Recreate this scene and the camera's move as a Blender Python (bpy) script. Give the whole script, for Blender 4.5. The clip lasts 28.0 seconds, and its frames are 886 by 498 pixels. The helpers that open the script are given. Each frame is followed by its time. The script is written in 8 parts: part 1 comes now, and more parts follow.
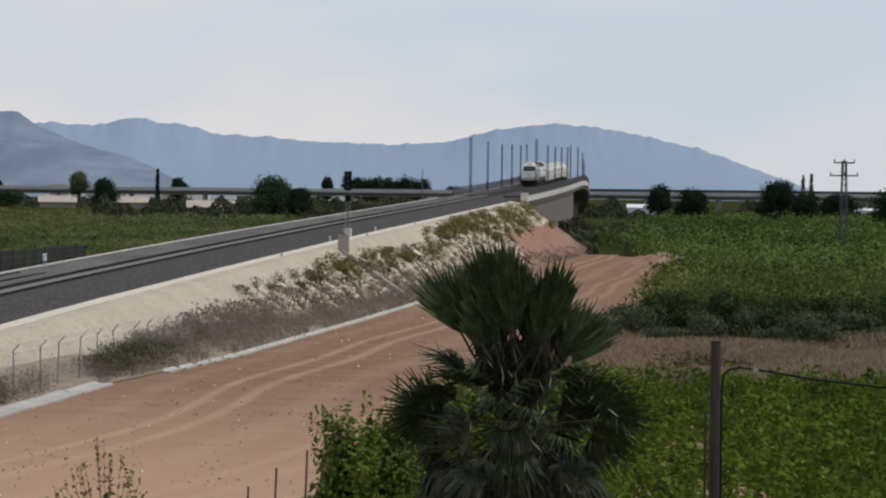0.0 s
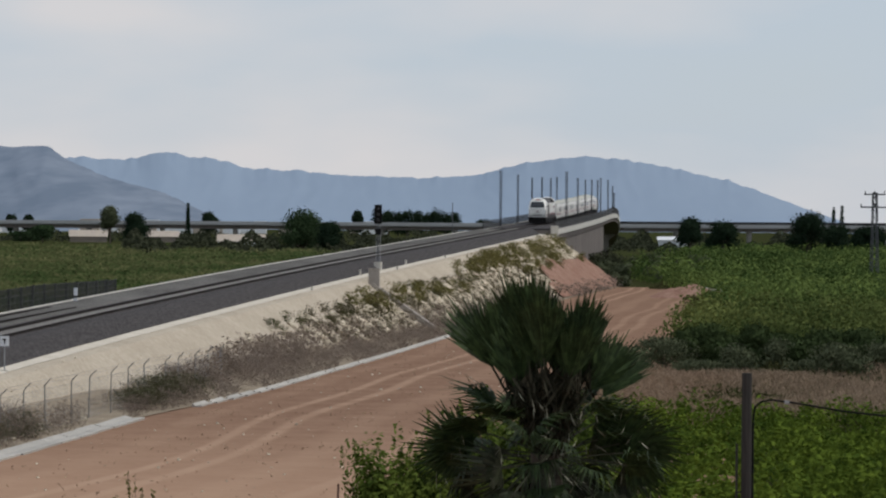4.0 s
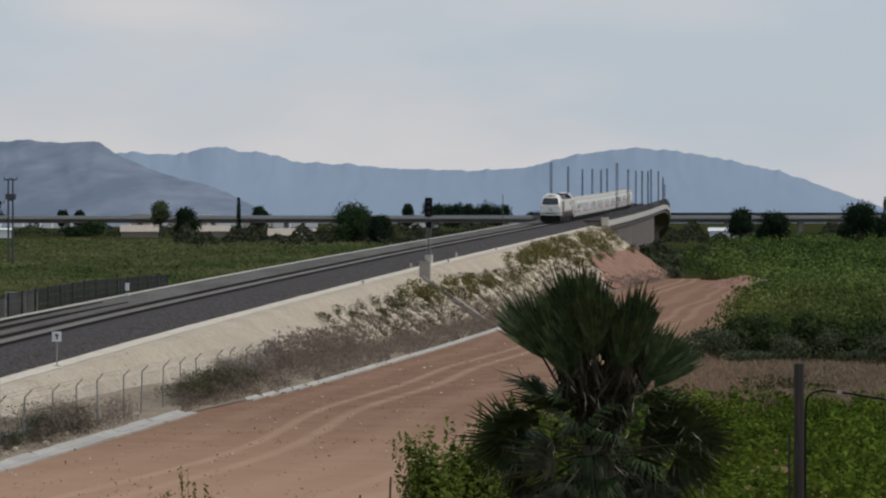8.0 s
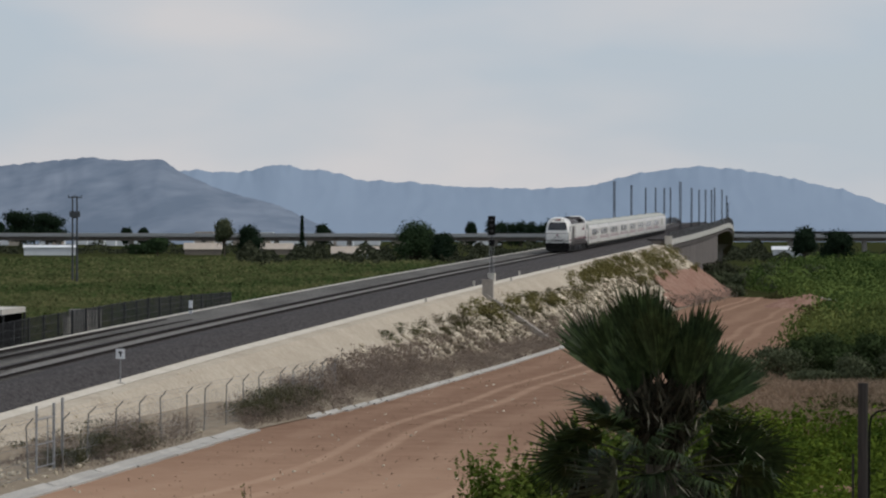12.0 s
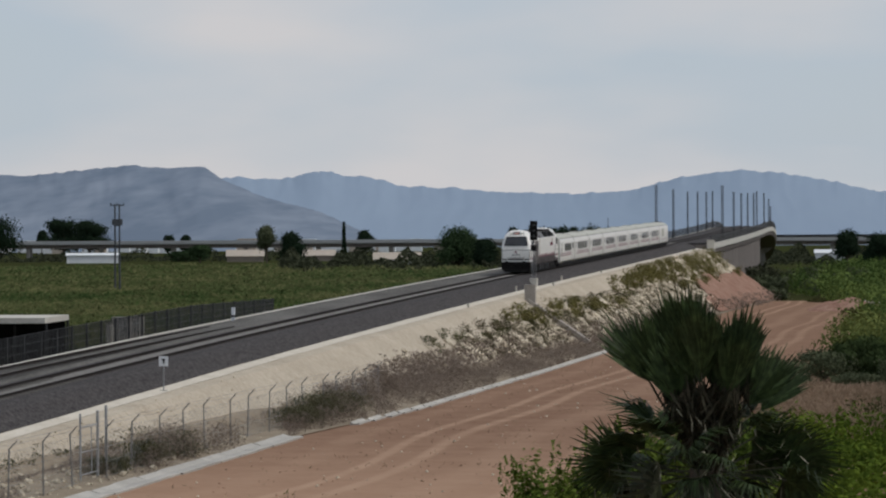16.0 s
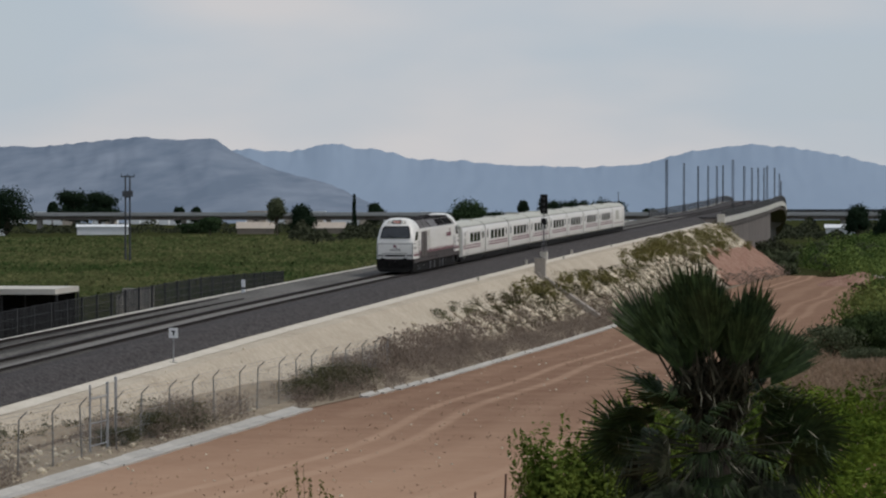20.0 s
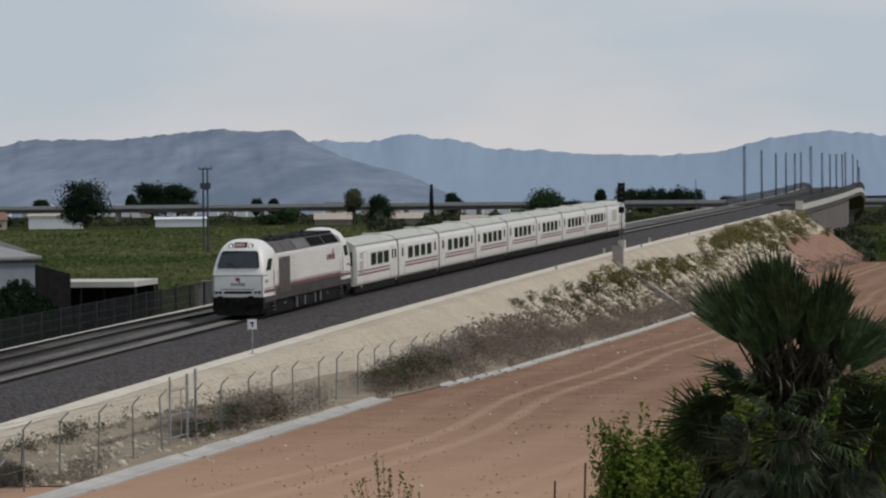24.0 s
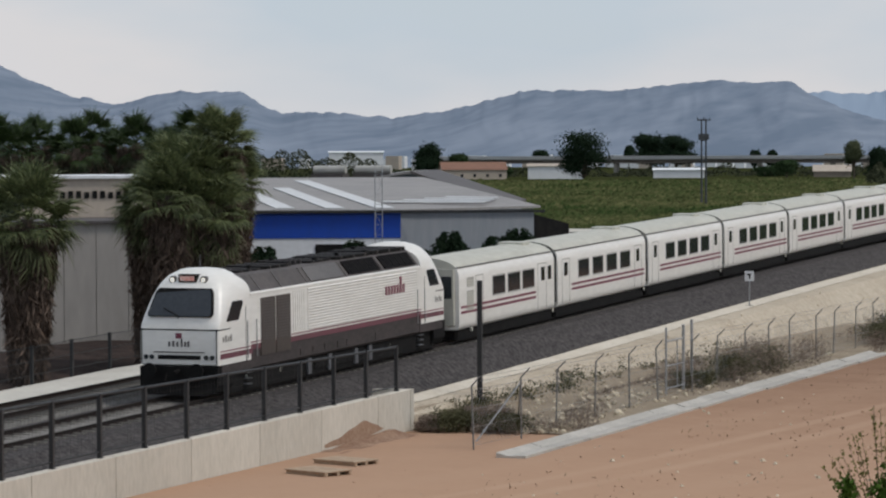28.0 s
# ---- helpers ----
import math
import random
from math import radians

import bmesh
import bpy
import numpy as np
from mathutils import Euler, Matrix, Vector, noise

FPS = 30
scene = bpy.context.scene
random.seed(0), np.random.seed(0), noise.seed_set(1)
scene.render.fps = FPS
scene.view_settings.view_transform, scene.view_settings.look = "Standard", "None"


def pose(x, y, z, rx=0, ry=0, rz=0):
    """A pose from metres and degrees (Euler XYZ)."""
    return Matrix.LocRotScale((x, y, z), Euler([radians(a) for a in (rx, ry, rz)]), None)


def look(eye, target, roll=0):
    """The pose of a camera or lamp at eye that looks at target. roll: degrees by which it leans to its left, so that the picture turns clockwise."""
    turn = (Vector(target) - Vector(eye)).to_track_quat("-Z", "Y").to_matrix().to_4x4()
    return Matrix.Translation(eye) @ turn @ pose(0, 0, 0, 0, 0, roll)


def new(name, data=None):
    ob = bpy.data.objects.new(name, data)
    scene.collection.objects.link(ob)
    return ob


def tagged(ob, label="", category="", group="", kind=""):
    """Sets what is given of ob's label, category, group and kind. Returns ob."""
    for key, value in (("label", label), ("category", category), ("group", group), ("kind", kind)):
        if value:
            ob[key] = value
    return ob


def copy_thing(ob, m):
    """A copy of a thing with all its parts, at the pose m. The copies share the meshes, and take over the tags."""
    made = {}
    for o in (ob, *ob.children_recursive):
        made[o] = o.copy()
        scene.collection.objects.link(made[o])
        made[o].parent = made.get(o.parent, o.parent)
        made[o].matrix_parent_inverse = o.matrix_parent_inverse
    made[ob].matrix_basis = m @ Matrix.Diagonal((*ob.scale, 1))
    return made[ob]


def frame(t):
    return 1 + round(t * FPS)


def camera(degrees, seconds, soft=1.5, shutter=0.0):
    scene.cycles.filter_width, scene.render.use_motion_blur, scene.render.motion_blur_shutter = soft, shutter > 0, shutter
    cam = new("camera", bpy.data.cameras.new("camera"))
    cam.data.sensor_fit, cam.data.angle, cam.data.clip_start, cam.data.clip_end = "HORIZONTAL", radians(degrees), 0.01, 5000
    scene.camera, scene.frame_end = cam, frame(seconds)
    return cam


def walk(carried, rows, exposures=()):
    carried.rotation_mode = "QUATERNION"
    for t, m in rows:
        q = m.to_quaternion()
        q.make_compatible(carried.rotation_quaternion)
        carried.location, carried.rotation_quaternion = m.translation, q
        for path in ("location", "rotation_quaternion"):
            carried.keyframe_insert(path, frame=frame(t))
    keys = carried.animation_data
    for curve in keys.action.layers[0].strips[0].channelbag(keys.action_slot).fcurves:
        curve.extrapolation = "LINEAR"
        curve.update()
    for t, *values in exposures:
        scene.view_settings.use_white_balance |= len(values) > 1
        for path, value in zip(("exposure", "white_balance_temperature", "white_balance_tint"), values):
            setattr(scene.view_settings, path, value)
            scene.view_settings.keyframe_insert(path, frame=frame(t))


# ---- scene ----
# The eye stands about 9.6 m above the yard; the railway runs straight past it, bent and dipped beyond station 540 to
# fit the camera's view.
PATH = [
    (0, 0.000, -1.107, 0.6), (0.5, -0.259, -1.074, 0.57), (1, -0.441, -0.982, 0.63),
    (1.5, -0.315, -0.932, 0.47), (2, -0.214, -0.793, 0.35), (2.5, -0.159, -0.564, 0.38),
    (3, -0.506, -0.514, 0.35), (3.5, -0.574, -0.469, 0.39), (5.5, -0.908, -0.544, 0.28),
    (6, -1.150, -0.322, 0.29), (6.5, -0.904, -0.262, 0.05), (7, -1.276, -0.468, 0.13),
    (7.5, -1.319, -0.461, 0.08), (8, -1.545, -0.622, -0.03), (8.5, -1.929, -0.579, 0.01),
    (9, -2.151, -0.740, 0.29), (9.5, -2.261, -0.768, 0.62), (10, -2.238, -0.812, 0.61),
    (10.5, -2.637, -0.584, 0.5), (11, -2.636, -0.491, 0.36), (11.5, -2.749, -0.356, 0.19),
    (12, -2.743, -0.277, 0.07), (12.5, -2.714, -0.267, 0.12), (14.5, -3.310, -0.035, -0.16),
    (15, -3.346, -0.220, -0.26), (15.5, -3.390, -0.086, -0.21), (16, -3.542, -0.170, -0.31),
    (16.5, -3.230, -0.146, -0.5), (17, -3.169, -0.377, -0.21), (17.5, -3.174, -0.277, -0.41),
    (18, -3.726, -0.527, 0.07), (18.5, -3.783, -0.575, 0.27), (19, -3.823, -0.700, 0.13),
    (19.5, -3.694, -0.659, 0.11), (20, -3.737, -0.682, -0.04), (20.5, -3.823, -0.755, -0.23),
    (22.5, -4.205, -0.748, -0.46), (23, -4.420, -0.783, -0.95), (23.5, -4.891, -0.585, -0.93),
    (24, -5.214, -0.871, -0.55), (24.5, -6.577, -1.788, -0.4), (25, -7.550, -2.034, -0.29),
    (25.5, -8.832, -2.438, -0.58), (26, -11.481, -2.370, -0.63), (26.5, -12.390, -2.147, -0.35),
    (27, -11.956, -1.852, 0.04), (27.5, -14.034, -1.330, -0.26), (28, -14.662, -1.741, -0.2),
]
cam = camera(16.73, 28.0, soft=2.2)


def gaze(turn, tilt):
    a, b = radians(turn), radians(tilt)
    return (math.sin(a) * math.cos(b), math.cos(a) * math.cos(b), math.sin(b))


walk(cam, [(t, look((0, 0, 0), gaze(a, b), r)) for t, a, b, r in PATH], [(0.0, 0.06), (3.0, 0.0), (6.0, -0.18), (12.0, -0.18), (20.0, -0.22), (24.0, -0.19), (25.0, -0.03), (26.0, 0.0), (27.0, 0.09), (28.0, -0.03)])

# ---- light: thin high cloud, weak wide sun ----
SUN_EL, SUN_AZ = radians(54), radians(100)
world = bpy.data.worlds.new("sky")
scene.world = world
world.use_nodes = True
wn, wl = world.node_tree.nodes, world.node_tree.links
wn.clear()
w_out = wn.new("ShaderNodeOutputWorld")
w_sky = wn.new("ShaderNodeTexSky")
w_sky.sky_type, w_sky.sun_disc = "NISHITA", False
w_sky.sun_elevation, w_sky.sun_rotation = SUN_EL, SUN_AZ
w_sky.dust_density, w_sky.air_density, w_sky.ozone_density = 0.6, 1.2, 1.5
w_bg = wn.new("ShaderNodeBackground")
w_bg.inputs[1].default_value = 0.10
w_veil = wn.new("ShaderNodeBackground")
w_veil.inputs[1].default_value = 0.665
w_coord = wn.new("ShaderNodeTexCoord")
w_map = wn.new("ShaderNodeMapping")
w_map.inputs["Scale"].default_value = (2.6, 2.6, 8.0)
w_map.inputs["Rotation"].default_value = (0.0, -0.22, 0.0)
w_noise = wn.new("ShaderNodeTexNoise")
w_noise.inputs["Scale"].default_value = 1.5
w_noise.inputs["Detail"].default_value = 5.0
w_noise.inputs["Roughness"].default_value = 0.45
w_ramp = wn.new("ShaderNodeValToRGB")
w_ramp.color_ramp.elements[0].position, w_ramp.color_ramp.elements[0].color = 0.36, (0.8, 0.8, 0.8, 1)
w_ramp.color_ramp.elements[1].position, w_ramp.color_ramp.elements[1].color = 0.62, (0.98, 0.98, 0.98, 1)
w_tint = wn.new("ShaderNodeValToRGB")
w_tint.color_ramp.elements[0].position, w_tint.color_ramp.elements[0].color = 0.43, (0.80, 0.912, 1.06, 1)
w_tint.color_ramp.elements[1].position, w_tint.color_ramp.elements[1].color = 0.57, (1.04, 1.024, 1.056, 1)
w_mix = wn.new("ShaderNodeMixShader")
wl.new(w_coord.outputs["Generated"], w_map.inputs[0])
wl.new(w_map.outputs[0], w_noise.inputs["Vector"])
w_edge = wn.new("ShaderNodeVectorMath")
w_edge.operation = "DOT_PRODUCT"
w_edge.inputs[1].default_value = (-0.19, -0.048, 1.0)
w_bank = wn.new("ShaderNodeMath")
w_bank.operation = "MULTIPLY_ADD"
w_bank.inputs[1].default_value = -1.5
w_clip = wn.new("ShaderNodeClamp")
w_clip.inputs["Min"].default_value, w_clip.inputs["Max"].default_value = -0.06, 0.06
wl.new(w_coord.outputs["Generated"], w_edge.inputs[0])
wl.new(w_edge.outputs["Value"], w_clip.inputs["Value"])
wl.new(w_clip.outputs[0], w_bank.inputs[0])
wl.new(w_noise.outputs[0], w_bank.inputs[2])
wl.new(w_bank.outputs[0], w_ramp.inputs[0])
wl.new(w_bank.outputs[0], w_tint.inputs[0])
wl.new(w_tint.outputs[0], w_veil.inputs[0])
wl.new(w_sky.outputs[0], w_bg.inputs[0])
wl.new(w_ramp.outputs[0], w_mix.inputs[0])
wl.new(w_bg.outputs[0], w_mix.inputs[1])
wl.new(w_veil.outputs[0], w_mix.inputs[2])
wl.new(w_mix.outputs[0], w_out.inputs[0])

sun = new("sun", bpy.data.lights.new("sun", "SUN"))
sun.data.energy, sun.data.angle, sun.data.color = 1.7, radians(10), (1.0, 0.95, 0.88)
sun.matrix_world = look((0, 0, 100), Vector((0, 0, 100)) - Vector((math.sin(SUN_AZ) * math.cos(SUN_EL), math.cos(SUN_AZ) * math.cos(SUN_EL), math.sin(SUN_EL))))


# ---- materials ----
def mat(name, c1, c2=None, rough=0.8, scale=1.0, fine=8.0, bump=0.0, metal=0.0, mode="noise", spec=0.3, rand=0.0, island=0.0, through_light=0.0, emit=0.0, stretch=(1, 1, 1), contrast=0.5):
    """Two tints mixed by a coarse and a fine noise, with relief, and a shift of brightness from piece to piece."""
    m = bpy.data.materials.new(name)
    m.use_nodes = True
    n, l = m.node_tree.nodes, m.node_tree.links
    bs = n["Principled BSDF"]
    bs.inputs["Roughness"].default_value = rough
    bs.inputs["Metallic"].default_value = metal
    bs.inputs["Specular IOR Level"].default_value = spec
    c2 = c2 or tuple(0.8 * v for v in c1)
    tc = n.new("ShaderNodeTexCoord")
    mp = n.new("ShaderNodeMapping")
    mp.inputs["Scale"].default_value = stretch
    l.new(tc.outputs["Object"], mp.inputs[0])
    a = n.new("ShaderNodeTexNoise")
    a.inputs["Scale"].default_value, a.inputs["Detail"].default_value = scale, 4.0
    b = n.new("ShaderNodeTexNoise")
    b.inputs["Scale"].default_value, b.inputs["Detail"].default_value = scale * fine, 3.0
    l.new(mp.outputs[0], a.inputs["Vector"])
    l.new(mp.outputs[0], b.inputs["Vector"])
    mx = n.new("ShaderNodeMath")
    mx.operation = "ADD"
    l.new(a.outputs[0], mx.inputs[0])
    l.new(b.outputs[0], mx.inputs[1])
    rp = n.new("ShaderNodeMapRange")
    rp.inputs[1].default_value, rp.inputs[2].default_value = 1.0 - contrast * 0.5, 1.0 + contrast * 0.5
    l.new(mx.outputs[0], rp.inputs[0])
    mc = n.new("ShaderNodeMix")
    mc.data_type = "RGBA"
    mc.inputs[6].default_value, mc.inputs[7].default_value = (*c1, 1), (*c2, 1)
    l.new(rp.outputs[0], mc.inputs[0])
    colour = mc.outputs[2]
    if rand or island:
        src = n.new("ShaderNodeObjectInfo").outputs["Random"] if rand else n.new("ShaderNodeNewGeometry").outputs["Random Per Island"]
        mr = n.new("ShaderNodeMapRange")
        k = rand or island
        mr.inputs[3].default_value, mr.inputs[4].default_value = 1 - k, 1 + k
        l.new(src, mr.inputs[0])
        hv = n.new("ShaderNodeHueSaturation")
        l.new(mr.outputs[0], hv.inputs["Value"])
        l.new(colour, hv.inputs["Color"])
        colour = hv.outputs[0]
    l.new(colour, bs.inputs["Base Color"])
    if bump:
        bp = n.new("ShaderNodeBump")
        bp.inputs["Strength"].default_value, bp.inputs["Distance"].default_value = min(1.0, bump), 0.05 / max(scale, 0.05)
        l.new(mx.outputs[0], bp.inputs["Height"])
        l.new(bp.outputs[0], bs.inputs["Normal"])
    if through_light:
        tr = n.new("ShaderNodeBsdfTranslucent")
        l.new(colour, tr.inputs[0])
        ms = n.new("ShaderNodeMixShader")
        ms.inputs[0].default_value = through_light
        l.new(bs.outputs[0], ms.inputs[1])
        l.new(tr.outputs[0], ms.inputs[2])
        l.new(ms.outputs[0], n["Material Output"].inputs[0])
    if emit:
        bs.inputs["Emission Color"].default_value = (*c1, 1)
        bs.inputs["Emission Strength"].default_value = emit
    return m


M = {}
M["field"] = mat("field_earth", (0.045, 0.045, 0.02), (0.035, 0.045, 0.015), scale=0.05, fine=12, bump=0.3, spec=0)
M["dirt"] = mat("red_dirt", (0.168, 0.093, 0.063), (0.296, 0.192, 0.134), 0.95, scale=0.4, fine=9, bump=0.06, contrast=1.1, spec=0, stretch=(0.8, 1.1, 1))
M["ballast"] = mat("ballast", (0.028, 0.026, 0.0265), (0.105, 0.096, 0.094), 0.95, scale=4.5, fine=3.1, bump=1.0, contrast=0.55, spec=0.05)
M["subballast"] = mat("grey_gravel", (0.1, 0.096, 0.09), (0.17, 0.162, 0.152), 0.95, scale=0.3, fine=20, bump=0.6, stretch=(1, 0.3, 1), spec=0)
M["dusty"] = mat("dusty_track_stone", (0.14, 0.132, 0.122), (0.24, 0.226, 0.21), 0.95, scale=3.5, fine=3.3, bump=1.0, contrast=0.5, spec=0.05)
M["cream"] = mat("cream_limestone_fill", (0.40, 0.338, 0.262), (0.53, 0.462, 0.37), 0.95, scale=0.22, fine=14, bump=0.7, contrast=0.6, spec=0)
M["freshfill"] = mat("pale_edge_limestone", (0.54, 0.485, 0.40), (0.64, 0.585, 0.50), 0.95, scale=0.5, fine=10, bump=0.5, spec=0)
M["verge"] = mat("weedy_verge_soil", (0.225, 0.18, 0.13), (0.33, 0.275, 0.21), 0.95, scale=0.35, fine=9, bump=0.6, contrast=0.6, spec=0)
M["stone"] = mat("pale_limestone", (0.62, 0.545, 0.42), (0.42, 0.355, 0.265), 0.9, scale=1.5, bump=0.6, island=0.25, spec=0.05)
M["stone_p"] = mat("pale_limestone_block", (0.62, 0.545, 0.42), (0.42, 0.355, 0.265), 0.9, scale=1.5, bump=0.6, rand=0.25, spec=0.05)
M["bank"] = mat("tipped_earth", (0.2, 0.115, 0.08), (0.33, 0.225, 0.16), 0.95, scale=1.2, fine=8, bump=1.0, spec=0.05)
M["red_earth"] = mat("red_clay", (0.215, 0.115, 0.085), (0.36, 0.235, 0.18), 0.95, scale=0.7, fine=6, bump=1.0, spec=0)
M["concrete"] = mat("concrete", (0.47, 0.44, 0.39), (0.58, 0.55, 0.49), 0.9, scale=0.5, fine=12, bump=0.25)
M["concrete_p"] = mat("concrete_panel", (0.47, 0.44, 0.38), (0.57, 0.53, 0.46), 0.9, scale=0.5, fine=12, bump=0.25, rand=0.06, stretch=(1, 1, 0.4))
M["concrete_d"] = mat("weathered_concrete", (0.21, 0.195, 0.175), (0.29, 0.27, 0.245), 0.9, scale=0.3, fine=10, bump=0.2, stretch=(1, 1, 0.3))
M["chute"] = mat("dusty_cast_concrete", (0.28, 0.25, 0.22), (0.37, 0.335, 0.295), 0.9, scale=0.8, fine=8, bump=0.3)
M["pallet"] = mat("weathered_pallet_wood", (0.45, 0.335, 0.235), (0.33, 0.235, 0.16), 0.9, scale=2, bump=0.3, stretch=(4, 1, 1))
M["sleeper"] = mat("sleeper_concrete", (0.12, 0.113, 0.104), (0.18, 0.168, 0.152), 0.9, scale=2, bump=0.2, rand=0.1, spec=0.05)
# rust darkened further, the shadow along the rails put into it
M["rail"] = mat("rusty_shaded_rail_steel", (0.018, 0.014, 0.013), (0.03, 0.023, 0.02), 0.75, scale=2, spec=0.15)
M["steel_dark"] = mat("dark_painted_steel", (0.02, 0.021, 0.023), (0.035, 0.035, 0.035), 0.5, scale=3)
M["steel"] = mat("galvanised_steel", (0.30, 0.31, 0.32), (0.40, 0.40, 0.40), 0.5, scale=3, metal=0.6)
M["steel_mast"] = mat("weathered_steel", (0.10, 0.105, 0.115), (0.15, 0.15, 0.16), 0.6, scale=3, metal=0.3)
M["fencepost"] = mat("dull_galvanised_post", (0.16, 0.155, 0.15), (0.24, 0.235, 0.225), 0.7, scale=3, metal=0.2)
M["pylon"] = mat("dark_lattice_steel", (0.05, 0.055, 0.062), (0.085, 0.088, 0.095), 0.7, scale=3, metal=0.2)
M["mast"] = mat("dark_mast_steel", (0.016, 0.018, 0.022), (0.03, 0.032, 0.036), 0.7, scale=3)
M["rust"] = mat("rusty_iron", (0.10, 0.05, 0.035), (0.06, 0.035, 0.03), 0.85, scale=5, bump=0.3)
M["white"] = mat("white_train_paint", (0.78, 0.76, 0.72), (0.70, 0.68, 0.64), 0.35, scale=0.7, fine=5, spec=0.5, stretch=(1, 0.5, 2))
M["roofwhite"] = mat("dusty_white_roof", (0.53, 0.52, 0.455), (0.44, 0.43, 0.375), 0.6, scale=0.6, fine=6, stretch=(1, 0.4, 1))
M["purple"] = mat("purple_stripe_paint", (0.20, 0.045, 0.075), (0.15, 0.04, 0.06), 0.4, scale=2)
M["locogrey"] = mat("grey_loco_paint", (0.13, 0.12, 0.115), (0.09, 0.083, 0.08), 0.5, scale=1.2)
M["locoroof"] = mat("dark_grey_roof_paint", (0.098, 0.084, 0.08), (0.062, 0.055, 0.053), 0.6, scale=0.8)
# black running gear and fittings; also stands for shade under and inside things
M["black"] = mat("black_grime_and_shade", (0.006, 0.006, 0.0065), (0.016, 0.015, 0.014), 0.8, scale=2, spec=0.12)
M["glass"] = mat("dark_tinted_glass", (0.014, 0.018, 0.024), (0.022, 0.026, 0.032), 0.08, scale=1, spec=0.6)
M["doorgrey"] = mat("grey_door_grille", (0.07, 0.055, 0.047), (0.05, 0.04, 0.036), 0.5, scale=2, stretch=(1, 4, 1))
M["lamp"] = mat("headlamp_lens", (1.0, 0.95, 0.85), (1.0, 0.95, 0.85), 0.3, emit=0.45)
# shade on the flyover's abutment and deck is put into this colour
M["abut"] = mat("shaded_concrete", (0.135, 0.115, 0.105), (0.19, 0.165, 0.15), 0.9, scale=0.2, fine=10, bump=0.2, stretch=(1, 1, 0.3))
M["kerbgrey"] = mat("dusty_grey_concrete", (0.36, 0.335, 0.30), (0.47, 0.44, 0.395), 0.9, scale=0.6, fine=10, bump=0.3, rand=0.08)
M["amber"] = mat("red_and_white_display", (0.75, 0.2, 0.14), (0.8, 0.66, 0.6), 0.4, scale=6, contrast=0.25, emit=0.05)
M["plum"] = mat("grimy_grey_skirt_paint", (0.06, 0.048, 0.047), (0.034, 0.029, 0.028), 0.65, scale=1.5, fine=5, stretch=(1, 0.4, 1))
M["burgundy"] = mat("burgundy_band_paint", (0.165, 0.05, 0.07), (0.12, 0.05, 0.06), 0.5, scale=1.2, fine=6, stretch=(1, 0.3, 2))
M["ventgrey"] = mat("light_grey_vent", (0.42, 0.41, 0.38), (0.34, 0.33, 0.31), 0.6, scale=2)
M["grille"] = mat("black_grille", (0.006, 0.006, 0.007), (0.014, 0.013, 0.013), 0.9, scale=3, spec=0.05)
M["petiole"] = mat("palm_leaf_stalk", (0.06, 0.06, 0.034), (0.03, 0.032, 0.018), 0.6, scale=2.0)
M["parapet"] = mat("pale_parapet_concrete", (0.60, 0.58, 0.53), (0.52, 0.50, 0.45), 0.9, scale=0.3, fine=8)
# crop and orchard leaves: lit crests and shaded gaps put into the two tints
M["leaf_crop"] = mat("crop_leaves", (0.13, 0.178, 0.026), (0.034, 0.06, 0.011), 0.6, scale=0.3, fine=5, contrast=0.45, island=0.3, through_light=0.25, spec=0)
M["leaf_citrus"] = mat("citrus_leaves", (0.15, 0.2, 0.056), (0.044, 0.074, 0.022), 0.6, scale=0.03, fine=4, contrast=0.28, island=0.12, stretch=(0.3, 1, 1), through_light=0.2, spec=0)
M["leaf_olive_crop"] = mat("olive_orchard_leaves", (0.175, 0.2, 0.062), (0.058, 0.082, 0.025), 0.65, scale=0.035, fine=5, contrast=0.3, island=0.15, through_light=0.2, spec=0, stretch=(0.5, 1, 1))
# shade on the orchard's front is put into these darker leaves
M["leaf_shrub"] = mat("shaded_edge_leaves", (0.05, 0.07, 0.028), (0.03, 0.045, 0.018), 0.7, scale=0.3, island=0.2, through_light=0.1, spec=0)
M["leaf_field"] = mat("weedy_field_leaves", (0.034, 0.054, 0.018), (0.1, 0.102, 0.044), 0.6, scale=0.014, fine=7, contrast=0.34, island=0.25, through_light=0.0, spec=0)
M["leaf_bush"] = mat("bright_bush_leaves", (0.15, 0.195, 0.04), (0.055, 0.088, 0.018), 0.6, scale=1.0, fine=4, contrast=0.5, island=0.3, through_light=0.25, spec=0)
M["leaf_dark"] = mat("dark_tree_leaves", (0.022, 0.036, 0.020), (0.015, 0.026, 0.016), 0.7, scale=0.3, island=0.2, through_light=0.1, spec=0)
M["leaf_mid"] = mat("tree_leaves", (0.045, 0.07, 0.032), (0.03, 0.05, 0.024), 0.7, scale=0.3, island=0.25, through_light=0.15, spec=0)
M["leaf_shoot"] = mat("yellow_green_shoots", (0.22, 0.2, 0.075), (0.13, 0.13, 0.045), 0.7, scale=1.0, island=0.3, through_light=0.2, spec=0.0)
M["leaf_sapling"] = mat("sapling_leaves", (0.1, 0.175, 0.035), (0.05, 0.095, 0.02), 0.7, scale=1.0, island=0.25, through_light=0.2, spec=0.0)
M["leaf_grey"] = mat("grey_green_leaves", (0.1, 0.113, 0.066), (0.068, 0.08, 0.044), 0.8, scale=0.3, island=0.3, through_light=0.15, spec=0)
M["leaf_olive"] = mat("olive_weed_leaves", (0.115, 0.112, 0.064), (0.07, 0.07, 0.04), 0.8, scale=0.8, island=0.35, through_light=0.15, spec=0)
